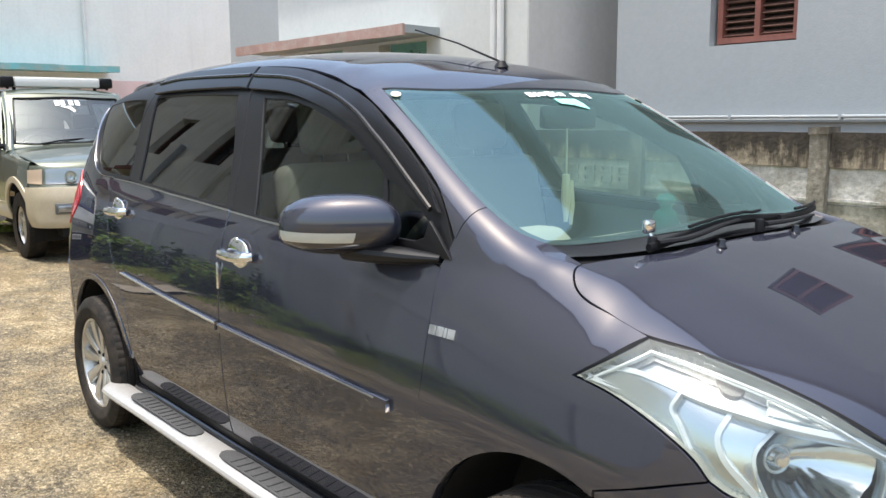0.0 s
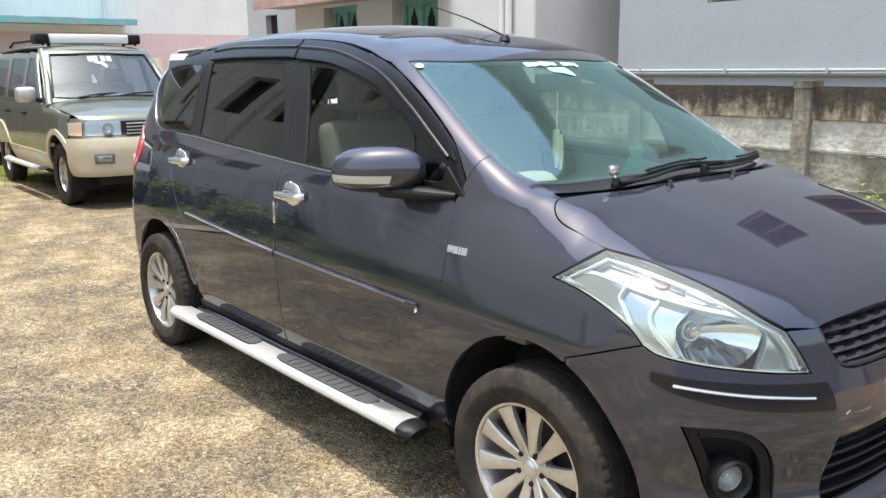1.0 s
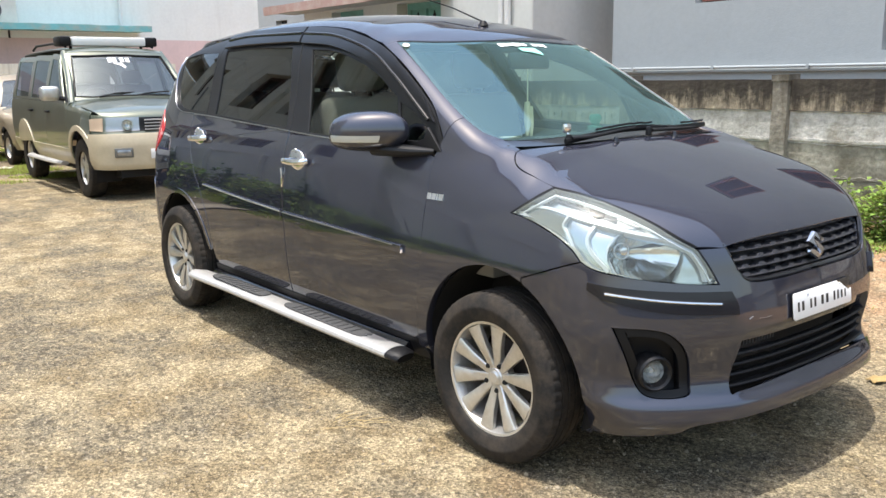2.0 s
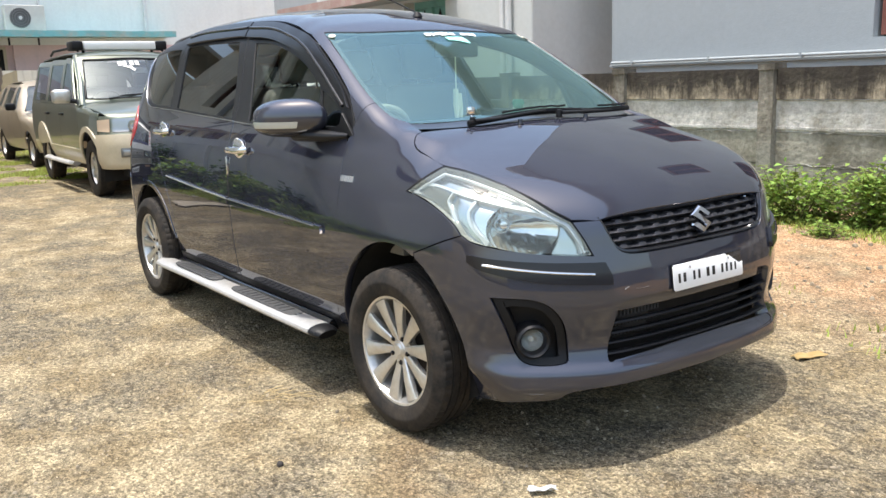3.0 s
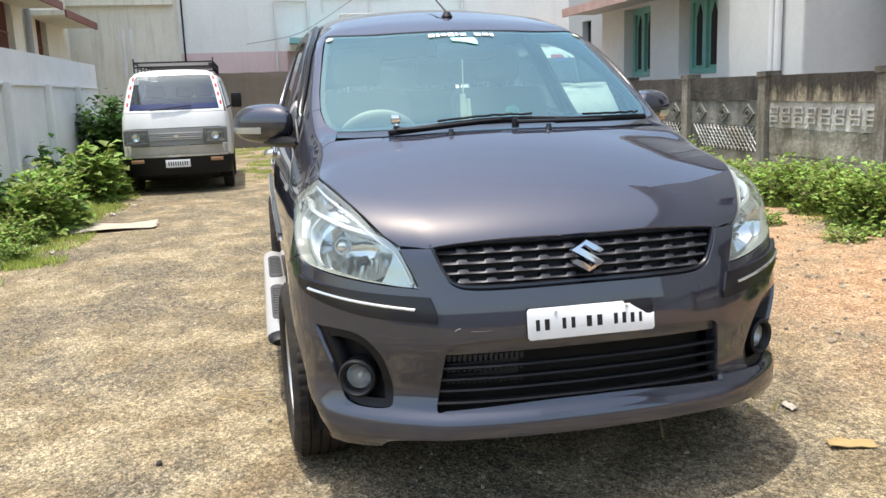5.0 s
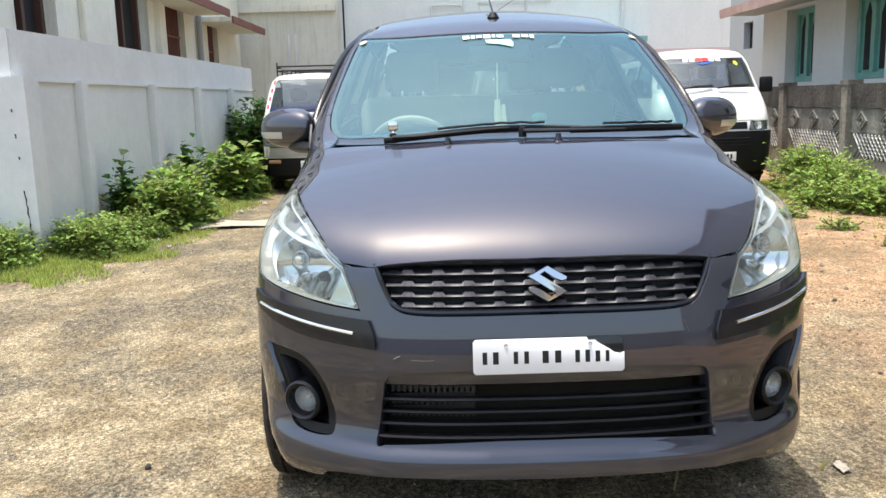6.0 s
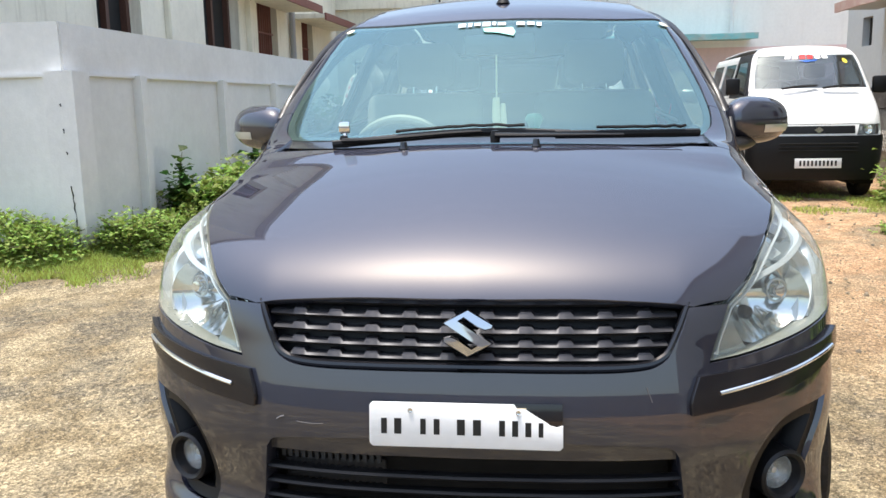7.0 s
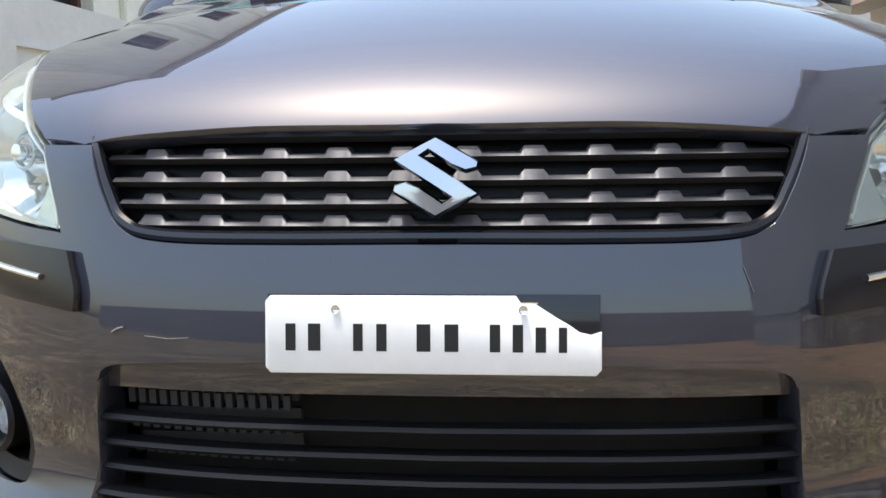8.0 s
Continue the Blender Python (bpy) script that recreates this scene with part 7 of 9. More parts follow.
for _ in range(12):
    x, y = rng.uniform(-3.7, -2.95), rng.uniform(-5.6, -3.3)
    shrub(x, y, rng.uniform(0.16, 0.30), rng.uniform(0.10, 0.20), 0.032, 240, GRASS if rng.random() < 0.5 else LEAF, "low spreading weed in the verge", stems=8, name="weed")
# along the compound wall
for x, y, r, h, leaf, n in ((-0.75, 4.35, 0.50, 0.58, 0.065, 900), (-1.5, 4.25, 0.45, 0.50, 0.065, 700), (0.3, 4.3, 0.5, 0.55, 0.065, 700), (-2.3, 4.3, 0.50, 0.48, 0.065, 800), (-3.1, 4.2, 0.55, 0.60, 0.07, 1000), (-3.9, 4.3, 0.45, 0.52, 0.07, 700), (-4.7, 4.35, 0.5, 0.50, 0.07, 700), (-5.6, 4.2, 0.5, 0.45, 0.07, 650), (-6.5, 4.15, 0.5, 0.55, 0.07, 700), (-7.4, 4.2, 0.5, 0.62, 0.075, 800), (-6.0, 3.75, 0.35, 0.30, 0.06, 350)):
    shrub(x, y, r * 1.1, h * 1.08, leaf * 0.85, int(n * 1.7), stems=26)
for x, y in ((-2.7, 3.5), (-3.6, 3.35), (-4.6, 3.3), (-1.7, 3.65), (-5.4, 3.2), (-0.9, 3.7)):
    shrub(x, y, 0.22, 0.16, 0.04, 160, label="small low weed in dry soil", stems=12, name="weed")


def tufts(name, label, areas, material, height):
    """Blades of grass over patches: (x0, x1, y0, y1, count, bareness)."""
    vs, fs = [], []
    for x0, x1, y0, y1, count, bare in areas:
        for _ in range(count):
            x, y = rng.uniform(x0, x1), rng.uniform(y0, y1)
            edge_ = min(x - x0, x1 - x, y - y0, y1 - y) + 0.30 * noise.noise(Vector((x * 2.3, y * 2.3, 8)))
            if noise.noise(Vector((x * 1.7, y * 1.7, 2))) < bare or edge_ < 0.45 * rng.random() ** 0.6:
                continue
            z, a = ground_z(x, y), rng.uniform(0, 6.28)
            h, w = height * rng.uniform(0.4, 1.3), 0.006
            dx, dy = math.cos(a), math.sin(a)
            l = h * rng.uniform(0.2, 0.7)
            b = len(vs)
            vs += [(x - dy * w, y + dx * w, z), (x + dy * w, y - dx * w, z), (x + dx * l * 0.5, y + dy * l * 0.5, z + h * 0.7), (x + dx * l, y + dy * l, z + h)]
            fs += [(b, b + 1, b + 2), (b + 2, b + 1, b + 3), ]
    me = bpy.data.meshes.new(name)
    me.from_pydata(vs, [], fs)
    me.materials.append(material)
    return tagged(new(name, me), label, "grass", kind="stuff")


tufts("grass", "short yellow green grass along walls and yard end", ((-10.8, -3.5, -3.7, -2.42, 80000, -0.38), (-4.3, -2.75, -6.1, -2.65, 44000, -0.38), (-15.5, -10.2, -1.3, 1.0, 26000, 0.02), (-18.4, -15.5, -2.5, 3.0, 12000, -0.1), (-13.0, -10.2, 0.2, 1.2, 6000, 0.0), (-9.0, 1.0, 3.6, 4.8, 30000, -0.1), (-8.6, -6.5, 2.2, 4.4, 9000, 0.0), (-0.3, 1.9, 0.6, 2.3, 1100, 0.22)), GRASS, 0.042)


def stones(name, label, n, x0, x1, y0, y1, lo, hi, material):
    vs, fs = [], []
    ico = bmesh.new()
    bmesh.ops.create_icosphere(ico, subdivisions=1, radius=1)
    base_v = [v.co.copy() for v in ico.verts]
    base_f = [[v.index for v in f.verts] for f in ico.faces]
    ico.free()
    for _ in range(n):
        x, y = rng.uniform(x0, x1), rng.uniform(y0, y1)
        r = lo * (hi / lo) ** (rng.random() ** 2.5)
        m = Euler((rng.uniform(0, 6), rng.uniform(0, 6), rng.uniform(0, 6))).to_matrix()
        sc = Vector((rng.uniform(0.7, 1.3), rng.uniform(0.7, 1.3), rng.uniform(0.5, 0.9)))
        c, b = Vector((x, y, ground_z(x, y) + r * 0.15)), len(vs)
        for v in base_v:
            q = m @ Vector((v.x * sc.x, v.y * sc.y, v.z * sc.z)) * r * rng.uniform(0.8, 1.15)
            vs.append(tuple(c + q))
        fs += [tuple(i + b for i in f) for f in base_f]
    me = bpy.data.meshes.new(name)
    me.from_pydata(vs, [], fs)
    me.materials.append(material)
    return tagged(new(name, me), label, "gravel", kind="stuff")


def stone_mat():
    m = mat("mixed_gravel", (0.34, 0.28, 0.20), rough=0.9)
    nt = m.node_tree
    geo, r = nt.nodes.new("ShaderNodeNewGeometry"), nt.nodes.new("ShaderNodeValToRGB")
    r.color_ramp.elements[0].color, r.color_ramp.elements[1].color = (0.13, 0.11, 0.085, 1), (0.44, 0.365, 0.25, 1)
    nt.links.new(geo.outputs["Random Per Island"], r.inputs[0])
    nt.links.new(r.outputs[0], nt.nodes["Principled BSDF"].inputs["Base Color"])
    return m


STONE = stone_mat()
stones("gravel", "small loose stones scattered over the yard", 9000, -6, 2.4, -3.2, 2.6, 0.0025, 0.010, STONE)
stones("gravel", "fine grit scattered over the yard", 30000, -3.2, 2.0, -2.7, 2.2, 0.0016, 0.0045, STONE)
stones("gravel", "small loose stones near the walls", 2500, -9, 2.5, 1.5, 4.6, 0.005, 0.022, STONE)

pebble = bmesh.new()
bmesh.ops.create_icosphere(pebble, subdivisions=2, radius=0.012)
for v in pebble.verts:
    v.co *= 1 + 0.25 * noise.noise(v.co * 60)
tagged(part("pebble", moved(pebble, pose(0.0, -1.286, ground_z(0.0, -1.286) + 0.006)), mat("dark_stone", (0.035, 0.03, 0.027), rough=0.8)), "single dark pebble lying on the sand", "stone")


def scrap(name, label, x, y, w, l, turn, color, lift=0.012):
    """A crumpled flat scrap lying on the ground."""
    bm = bmesh.new()
    bmesh.ops.create_grid(bm, x_segments=14, y_segments=10, size=0.5)
    for v in bm.verts:
        e = noise.noise(Vector((v.co.x * 3 + x, v.co.y * 3 + y, 1)))
        v.co.x *= 1 + 0.25 * noise.noise(Vector((v.co.y * 4 + x, 3, 0)))
        v.co = Vector((v.co.x * w, v.co.y * l, (0.5 + e) * lift * 2))
    edge = [v for v in bm.verts if v.is_boundary]
    for v in edge:
        k = 0.10 * noise.noise(Vector((v.co.x * 30 + x, v.co.y * 30, 7)))
        v.co.x *= 1 + k
        v.co.y *= 1 + k
    ret = bmesh.ops.extrude_face_region(bm, geom=bm.faces[:])
    for v in ret["geom"]:
        if isinstance(v, bmesh.types.BMVert):
            v.co.z += 0.003
    return tagged(part(name, moved(bm, pose(x, y, ground_z(x, y) + 0.004, 0, 0, turn)), mat("%s_surface_%02d" % (name, round(color[0] * 100)), color, rough=0.8, grain=0.1, scale=30, stain=0.3, stain_scale=8)), label, "litter")


scrap("paper_scrap", "crumpled white paper scrap on the sand", 0.705, -0.738, 0.085, 0.032, 60, (0.66, 0.65, 0.62))
scrap("cloth_sheet", "dirty pale cloth sheet lying on weeds", -5.88, -2.60, 0.50, 1.35, 4, (0.40, 0.345, 0.265), 0.014)
scrap("paper_scrap", "small dull brown litter scrap on the sand", 0.18, 1.03, 0.07, 0.035, 7, (0.36, 0.32, 0.26), 0.005)
scrap("dry_leaf", "curled dry brown leaf on the sand", 0.54, 1.02, 0.15, 0.06, 75, (0.35, 0.245, 0.10), 0.007)
STRAW = mat("dry_straw", (0.42, 0.32, 0.16), rough=0.8, grain=0.2, scale=80)
for cx, cy, n in ((-0.62, -1.02, 16), (0.62, 1.28, 10)):
    straw = thing("dry_straw", "few wisps of dry straw on the sand", "straw", pose(cx, cy, ground_z(cx, cy)))
    for _ in range(n):
        a, l = rng.uniform(-0.6, 0.6) + 1.2, rng.uniform(0.04, 0.12)
        x, y = rng.gauss(0, 0.05), rng.gauss(0, 0.05)
        part("straw_wisp", tube([(x, y, 0.002), (x + math.cos(a) * l * 0.5, y + math.sin(a) * l * 0.5, 0.008), (x + math.cos(a) * l, y + math.sin(a) * l, 0.003)], 0.0014, 4), STRAW, straw)
TWIG = mat("dry_straw", (0.52, 0.44, 0.30), rough=0.8)
twig = part("twig", tube(spline([(0.142, 0.51, ground_z(0.142, 0.51) + 0.008), (0.21, 0.485, ground_z(0.21, 0.485) + 0.022), (0.297, 0.45, ground_z(0.297, 0.45) + 0.006)], 5), 0.0035, 6), TWIG)
tagged(twig, "thin dry straw stalk on the shaded sand", "litter")
for x, y, s in ((-4.6, -2.98, 0.09), (-4.85, -2.82, 0.10), (-4.6, -2.62, 0.06), (-6.9, -2.5, 0.08), (-7.6, -2.35, 0.07), (-11.8, -0.4, 0.2), (-12.6, 0.3, 0.25)):
    scrap("paper_scrap", "small pale litter scrap on the ground", x, y, s, s * 0.6, x * 40, (0.52, 0.48, 0.41))

# ---- the other parked vehicles ----
# bluish sheen colours the gloss as if a bluer sky were reflected
VANGLASS = glass("blue_grey_vehicle_glass", (0.40, 0.47, 0.53), ior=1.9, sheen=(0.75, 0.90, 1.0), dust_glare=0.03)
BEZEL = mat("grey_lamp_bezel", (0.13, 0.13, 0.12), rough=0.5, grain=0.1, scale=50)
SEATDARK = mat("dark_cabin_cloth", (0.10, 0.10, 0.11), rough=0.9)


class Vehicle:
    """Panels of a Shell hung on one thing."""

    def __init__(self, ob, shell):
        self.ob, self.shell = ob, shell

    def skin(self, name, outline, view, material, parent=None, label="", **kw):
        return part(name, sheet(name, self.shell.panel(outline, view, **kw)), material, parent or self.ob, label)

    def pair(self, name, outline, view, material, parents=None, label="", **kw):
        made = self.shell.panel(outline, view, **kw)
        ps = parents or (self.ob, self.ob)
        return part(name, sheet(name, made), material, ps[0], label), part(name, sheet(name, made, True), material, ps[1], label)

    def low(self, x, sill, arches):
        z = sill
        for cx, cz, r in arches:
            if abs(x - cx) < r:
                z = max(z, cz + math.sqrt(r * r - (x - cx) ** 2))
        return z

    def flank(self, name, x0, x1, sill, arches, belt, material, **kw):
        """A side panel between two gaps, from sill or arch up to the belt line."""
        xs = np.linspace(x0, x1, max(10, int((x1 - x0) / 0.03)))
        line = [(x, self.low(x, sill, arches)) for x in xs] + [(x, float(np.interp(x, *belt))) for x in xs[::-1]]
        return self.pair(name, line, "side", material, **kw)

    def wheels(self, rear_x, y, r, rim_r, spokes, rim_mat, width=0.17):
        for x in (0.0, rear_x):
            for s in (-1, 1):
                m = pose(x, s * y, r - 0.006, 0, 17 * x, 0 if s < 0 else 180)
                w = part("wheel", moved(lathe([(rim_r * 0.94, 0.06), (rim_r * 0.92, -0.04), (rim_r, -0.066), (rim_r * 1.02, -0.06), (rim_r, 0.06)], 32), m), rim_mat, self.ob, "dusty wheel")
                h = width / 2
                part("tyre", moved(lathe([(rim_r, h * 0.9), (r * 0.86, h), (r * 0.97, h * 0.88), (r, h * 0.6), (r, -h * 0.6), (r * 0.97, -h * 0.88), (r * 0.86, -h), (rim_r, -h * 0.85)], 40), m), TYRE, w, "dusty black tyre")
                part("hub", moved(lathe([(0.0, -0.062), (rim_r * 0.25, -0.060), (rim_r * 0.34, -0.045), (rim_r * 0.34, 0.0)], 20), m), rim_mat, w)
                part("brake_drum", moved(lathe([(0.0, -0.01), (rim_r * 0.85, -0.01), (rim_r * 0.85, 0.03)], 24), m), DARK, w)
                for k in range(spokes):
                    part("spoke", moved(box(-0.028, 0.028, -0.058, -0.035, rim_r * 0.2, rim_r * 0.96, 0.006), m @ pose(0, 0, 0, 0, 360 / spokes * k, 0)), rim_mat, w)
                arch_ = bmesh.new()
                pts = arc(x, r, r * 1.22, -20, 200, 16)
                rows_ = [[arch_.verts.new((a, s * yy, b)) for a, b in pts] for yy in (y + 0.06, y - 0.22)]
                for i in range(len(pts) - 1):
                    arch_.faces.new((rows_[0][i], rows_[0][i + 1], rows_[1][i + 1], rows_[1][i]))
                arch_.faces.new(rows_[1])
                part("wheel_housing", arch_, DARK, self.ob)

    def plate(self, x, z, w, h, bars, y=0.0):
        p = part("number_plate", box(x, x + 0.006, y - w / 2, y + w / 2, z - h / 2, z + h / 2, 0.002), PLATEWHITE, self.ob, "white number plate")
        for k in range(bars):
            yy = y - w * 0.42 + w * 0.84 * (k + 0.5) / bars
            part("plate_bar", box(x + 0.006, x + 0.0075, yy - w * 0.022, yy + w * 0.022, z - h * 0.27, z + h * 0.27), INK, p, smooth=0)

    def cabin(self, x_front, x_back, width, z0, seats):
        part("floor", box(x_back, x_front, -width / 2, width / 2, 0.28, 0.36), DARK, self.ob, smooth=0)
        part("dashboard", box(x_front - 0.35, x_front - 0.02, -width / 2, width / 2, z0 - 0.40, z0, 0.05), SEATDARK, self.ob)
        ring_ = [(0.18 * math.cos(a), 0.18 * math.sin(a), 0) for a in np.linspace(0, 6.2832, 25)[:-1]]
        part("steering_wheel", moved(tube(ring_, 0.016, 8, closed=True), pose(x_front - 0.45, -width * 0.24, z0 + 0.02, 0, -50, 0)), SEATDARK, self.ob)
        for x, yy, w in seats:
            st = part("seat", box(x - 0.22, x + 0.25, yy - w / 2, yy + w / 2, z0 - 0.50, z0 - 0.32, 0.05), SEATDARK, self.ob)
            part("backrest", moved(box(-0.06, 0.06, -w / 2, w / 2, 0, 0.62, 0.05), pose(x - 0.22, yy, z0 - 0.42, 0, -10, 0)), SEATDARK, st)
            part("headrest", box(x - 0.38, x - 0.29, yy - 0.13, yy + 0.13, z0 + 0.20, z0 + 0.38, 0.04), SEATDARK, st)


def clear_glass(*obs):
    for o in obs:
        o.visible_shadow = False


# old white microvan with a roof rack
omni = thing("microvan", "old white microvan with black bumper and roof rack", "van", pose(-9.52, -1.92, 0.0, 0, 0, 0.5))
OMNI = Shell(
    (0.20, 0.28, 0.45, 0.70, 0.95, 1.10, 1.30, 1.50, 1.62, 1.70),
    {-2.62: (0.58, 0.61, 0.66, 0.69, 0.685, 0.66, 0.62, 0.57, 0.52, 0.46), -1.0: (0.62, 0.65, 0.69, 0.705, 0.695, 0.67, 0.63, 0.58, 0.53, 0.47), 0.75: (0.62, 0.65, 0.69, 0.70, 0.69, 0.665, 0.625, 0.575, 0.52, 0.46)},
    nose=((0.1, 0.25, 0.40, 0.55, 0.80, 0.96, 1.08, 1.12, 1.35, 1.56, 1.7), (0.60, 0.68, 0.715, 0.725, 0.715, 0.69, 0.655, 0.635, 0.49, 0.345, 0.22)),
    sweep=((0, 0.3, 0.5, 0.62, 0.70, 0.8), (0, 0.012, 0.04, 0.085, 0.20, 0.6)),
    tail=((0.1, 0.5, 1.0, 1.6), (-2.52, -2.58, -2.56, -2.45)),
    top=((-2.8, -2.4, -1.0, 0.1, 0.4, 0.8), (1.58, 1.625, 1.65, 1.635, 1.60, 1.50)),
    crown=((-3, 1), (0.12, 0.12)), bow=0.0, fillet=((-3, 1), (0.09, 0.09)), soft=(0.06, 0.08), axis=-0.6, tail_round=0.1,
)
v = Vehicle(omni, OMNI)
arches = ((0.0, 0.28, 0.335), (-1.84, 0.28, 0.335))
belt = ((-2.6, 0.75), (1.06, 1.06))
for n, a, b in (("front_door", -0.78, 0.40), ("sliding_door", -1.62, -0.785), ("rear_quarter", -2.50, -1.625)):
    sides = v.flank(n, a, b, 0.30, arches, belt, WHITEPAINT)
    hole = loop([(a + 0.07, 1.09), (b - 0.05, 1.09)], [(b - 0.05, 1.09), (min(b - 0.07, 0.22), 1.46)], [(min(b - 0.07, 0.22), 1.46), (a + 0.09, 1.46)], [(a + 0.09, 1.46), (a + 0.07, 1.09)])
    v.pair("window_frame", [(a, 1.062), (b, 1.062), (min(b, 0.30), 1.54), (a, 1.54)], "side", WHITEPAINT, sides, holes=[hole], gap=0.001)
    clear_glass(*v.pair("pane", hole, "side", VANGLASS, sides, offset=-0.008, gap=-0.004, thick=0, step=0.1))
v.pair("front_corner", [(0.405, 0.30), (0.62, 0.30), (0.66, 0.60), (0.64, 1.06), (0.405, 1.06)], "side", WHITEPAINT)
v.skin("roof", [(0.26, -0.46), (0.33, 0.0), (0.26, 0.46), (-2.45, 0.46), (-2.52, 0.0), (-2.45, -0.46)], "top", WHITEPAINT, step=0.1)
W = [(0.60, -0.58, 1.10), (0.635, -0.3, 1.098), (0.64, 0.0, 1.098), (0.635, 0.3, 1.098), (0.60, 0.58, 1.10)]
W2 = [(0.36, 0.50, 1.545), (0.37, 0.3, 1.553), (0.375, 0.0, 1.555), (0.37, -0.3, 1.553), (0.36, -0.50, 1.545)]
glass_line = loop(W, [W[-1], W2[0]], W2, [W2[-1], W[0]])
screen = v.skin("windscreen", glass_line, "nose", VANGLASS, offset=-0.008, gap=0.0, thick=0, step=0.08)
clear_glass(screen)
frame_out = [(0.62, -0.665, 1.075), (0.66, 0.0, 1.07), (0.62, 0.665, 1.075), (0.34, 0.57, 1.585), (0.33, 0.0, 1.60), (0.34, -0.57, 1.585)]
v.skin("windscreen_frame", loop(frame_out[:3], frame_out[2:4], frame_out[3:], [frame_out[-1], frame_out[0]]), "nose", WHITEPAINT, holes=[glass_line], gap=0.0)
v.skin("sun_strip", loop([(0.61, -0.60, 1.115), (0.63, 0.0, 1.113), (0.61, 0.60, 1.115)], [(0.61, 0.60, 1.115), (0.58, 0.57, 1.185)], [(0.58, 0.57, 1.185), (0.60, 0.0, 1.18), (0.58, -0.57, 1.185)], [(0.58, -0.57, 1.185), (0.61, -0.60, 1.115)]), "nose", mat("dark_blue_tint", (0.02, 0.03, 0.10), rough=0.3), screen, "dark blue strip", offset=-0.004, gap=0, thick=0.002)
STRIPE_R, STRIPE_W = mat("red_reflective_tape", (0.55, 0.02, 0.02), rough=0.4), mat("white_reflective_tape", (0.8, 0.8, 0.8), rough=0.4)
for k in range(8):
    z0 = 1.10 + k * 0.055
    yy = 0.635 - 0.175 * (z0 - 1.10)
    v.pair("reflective_tape", [(0.60 - 0.5 * (z0 - 1.1), -yy, z0), (0.60 - 0.5 * (z0 - 1.1), -yy + 0.030, z0), (0.57 - 0.5 * (z0 - 1.1), -yy + 0.037, z0 + 0.052), (0.57 - 0.5 * (z0 - 1.1), -yy + 0.007, z0 + 0.052)], "nose", STRIPE_R if k % 2 else STRIPE_W, offset=0.002, gap=0, thick=0.002)
ring3 = lambda z, h=0.66: [(0.6, -h, z), (0.7, -0.3, z), (0.7, 0.0, z), (0.7, 0.3, z), (0.6, h, z)]
band = lambda z0, z1, h=0.66: loop(ring3(z0, h), [ring3(z0, h)[-1], ring3(z1, h)[-1]], ring3(z1, h)[::-1], [ring3(z1, h)[0], ring3(z0, h)[0]])
v.skin("front_panel", band(0.868, 1.068), "nose", WHITEPAINT)
bezel = v.skin("lamp_panel", band(0.638, 0.865), "nose", mat("grey_front_panel", (0.26, 0.26, 0.245), rough=0.45, grain=0.08, scale=40), label="grey lamp surround")
v.skin("lower_panel", band(0.50, 0.635), "nose", mat("dirty_beige_paint", (0.46, 0.42, 0.34), rough=0.5, grain=0.08, stain=0.3, stain_scale=5))
bumper_o = v.skin("bumper", band(0.27, 0.51, 0.68), "nose", BLACK, offset=0.05, thick=0.07, label="black bumper")
v.skin("bumper_strip", band(0.495, 0.515, 0.68), "nose", SILVER, bumper_o, "pale bumper edge", offset=0.053, gap=0, thick=0.01)
for s in (-1, 1):
    lamp = part("headlamp", box(0.70, 0.735, s * 0.50 - 0.12, s * 0.50 + 0.12, 0.685, 0.825, 0.012), HAZY, omni, "rectangular headlamp")
    lamp.visible_shadow = False
    part("reflector", box(0.695, 0.70, s * 0.50 - 0.115, s * 0.50 + 0.115, 0.69, 0.82), mat("grey_lamp_reflector", (0.34, 0.35, 0.36), rough=0.2, metal=0.7), lamp, smooth=0)
    part("lamp_frame", join(box(0.705, 0.742, s * 0.50 - 0.150, s * 0.50 + 0.150, 0.826, 0.852, 0.006), box(0.705, 0.742, s * 0.50 - 0.150, s * 0.50 + 0.150, 0.656, 0.684, 0.006), box(0.705, 0.742, s * 0.50 - 0.150, s * 0.50 - 0.121, 0.684, 0.826, 0.004), box(0.705, 0.742, s * 0.50 + 0.121, s * 0.50 + 0.150, 0.684, 0.826, 0.004)), BEZEL, lamp, "dark lamp frame")
    part("reflector_bowl", moved(bowl(0.05, 0.02, 20), put(0.722, s * 0.50, 0.755, (1, 0, 0))), LAMPSILVER, lamp)
    part("indicator", box(0.770, 0.782, s * 0.50 - 0.08, s * 0.50 + 0.08, 0.425, 0.47, 0.005), mat("faded_amber_lens", (0.35, 0.2, 0.1), rough=0.4), bumper_o, "faded amber indicator")
    if s < 0:
        continue
    mm = pose(0.42, s * 0.80, 1.20)
    arm_ = part("door_mirror", moved(box(-0.04, 0.03, -0.07, 0.07, -0.10, 0.10, 0.02), mm), BLACK, omni, "black door mirror")
    part("mirror_arm", tube([(0.40, s * 0.66, 1.10), (0.42, s * 0.74, 1.14)], 0.012, 6), BLACK, arm_)
for k in range(4):
    part("grille_slat", box(0.715, 0.735, -0.34, 0.34, 0.712 + k * 0.026, 0.728 + k * 0.026, 0.003), SILVER if k % 2 else mat("grey_slats", (0.4, 0.4, 0.4), rough=0.4), bezel)
part("emblem", prism([(-0.035, 0.757), (0.0, 0.783), (0.035, 0.757), (0.0, 0.731)], 0.006, "x", at=0.735), CHROME, bezel, smooth=0)
v.plate(0.775, 0.405, 0.31, 0.10, 9)
part("wiper", tube([(0.66, -0.30, 1.10), (0.665, 0.0, 1.13), (0.64, 0.22, 1.15)], 0.009, 6), BLACK, omni)
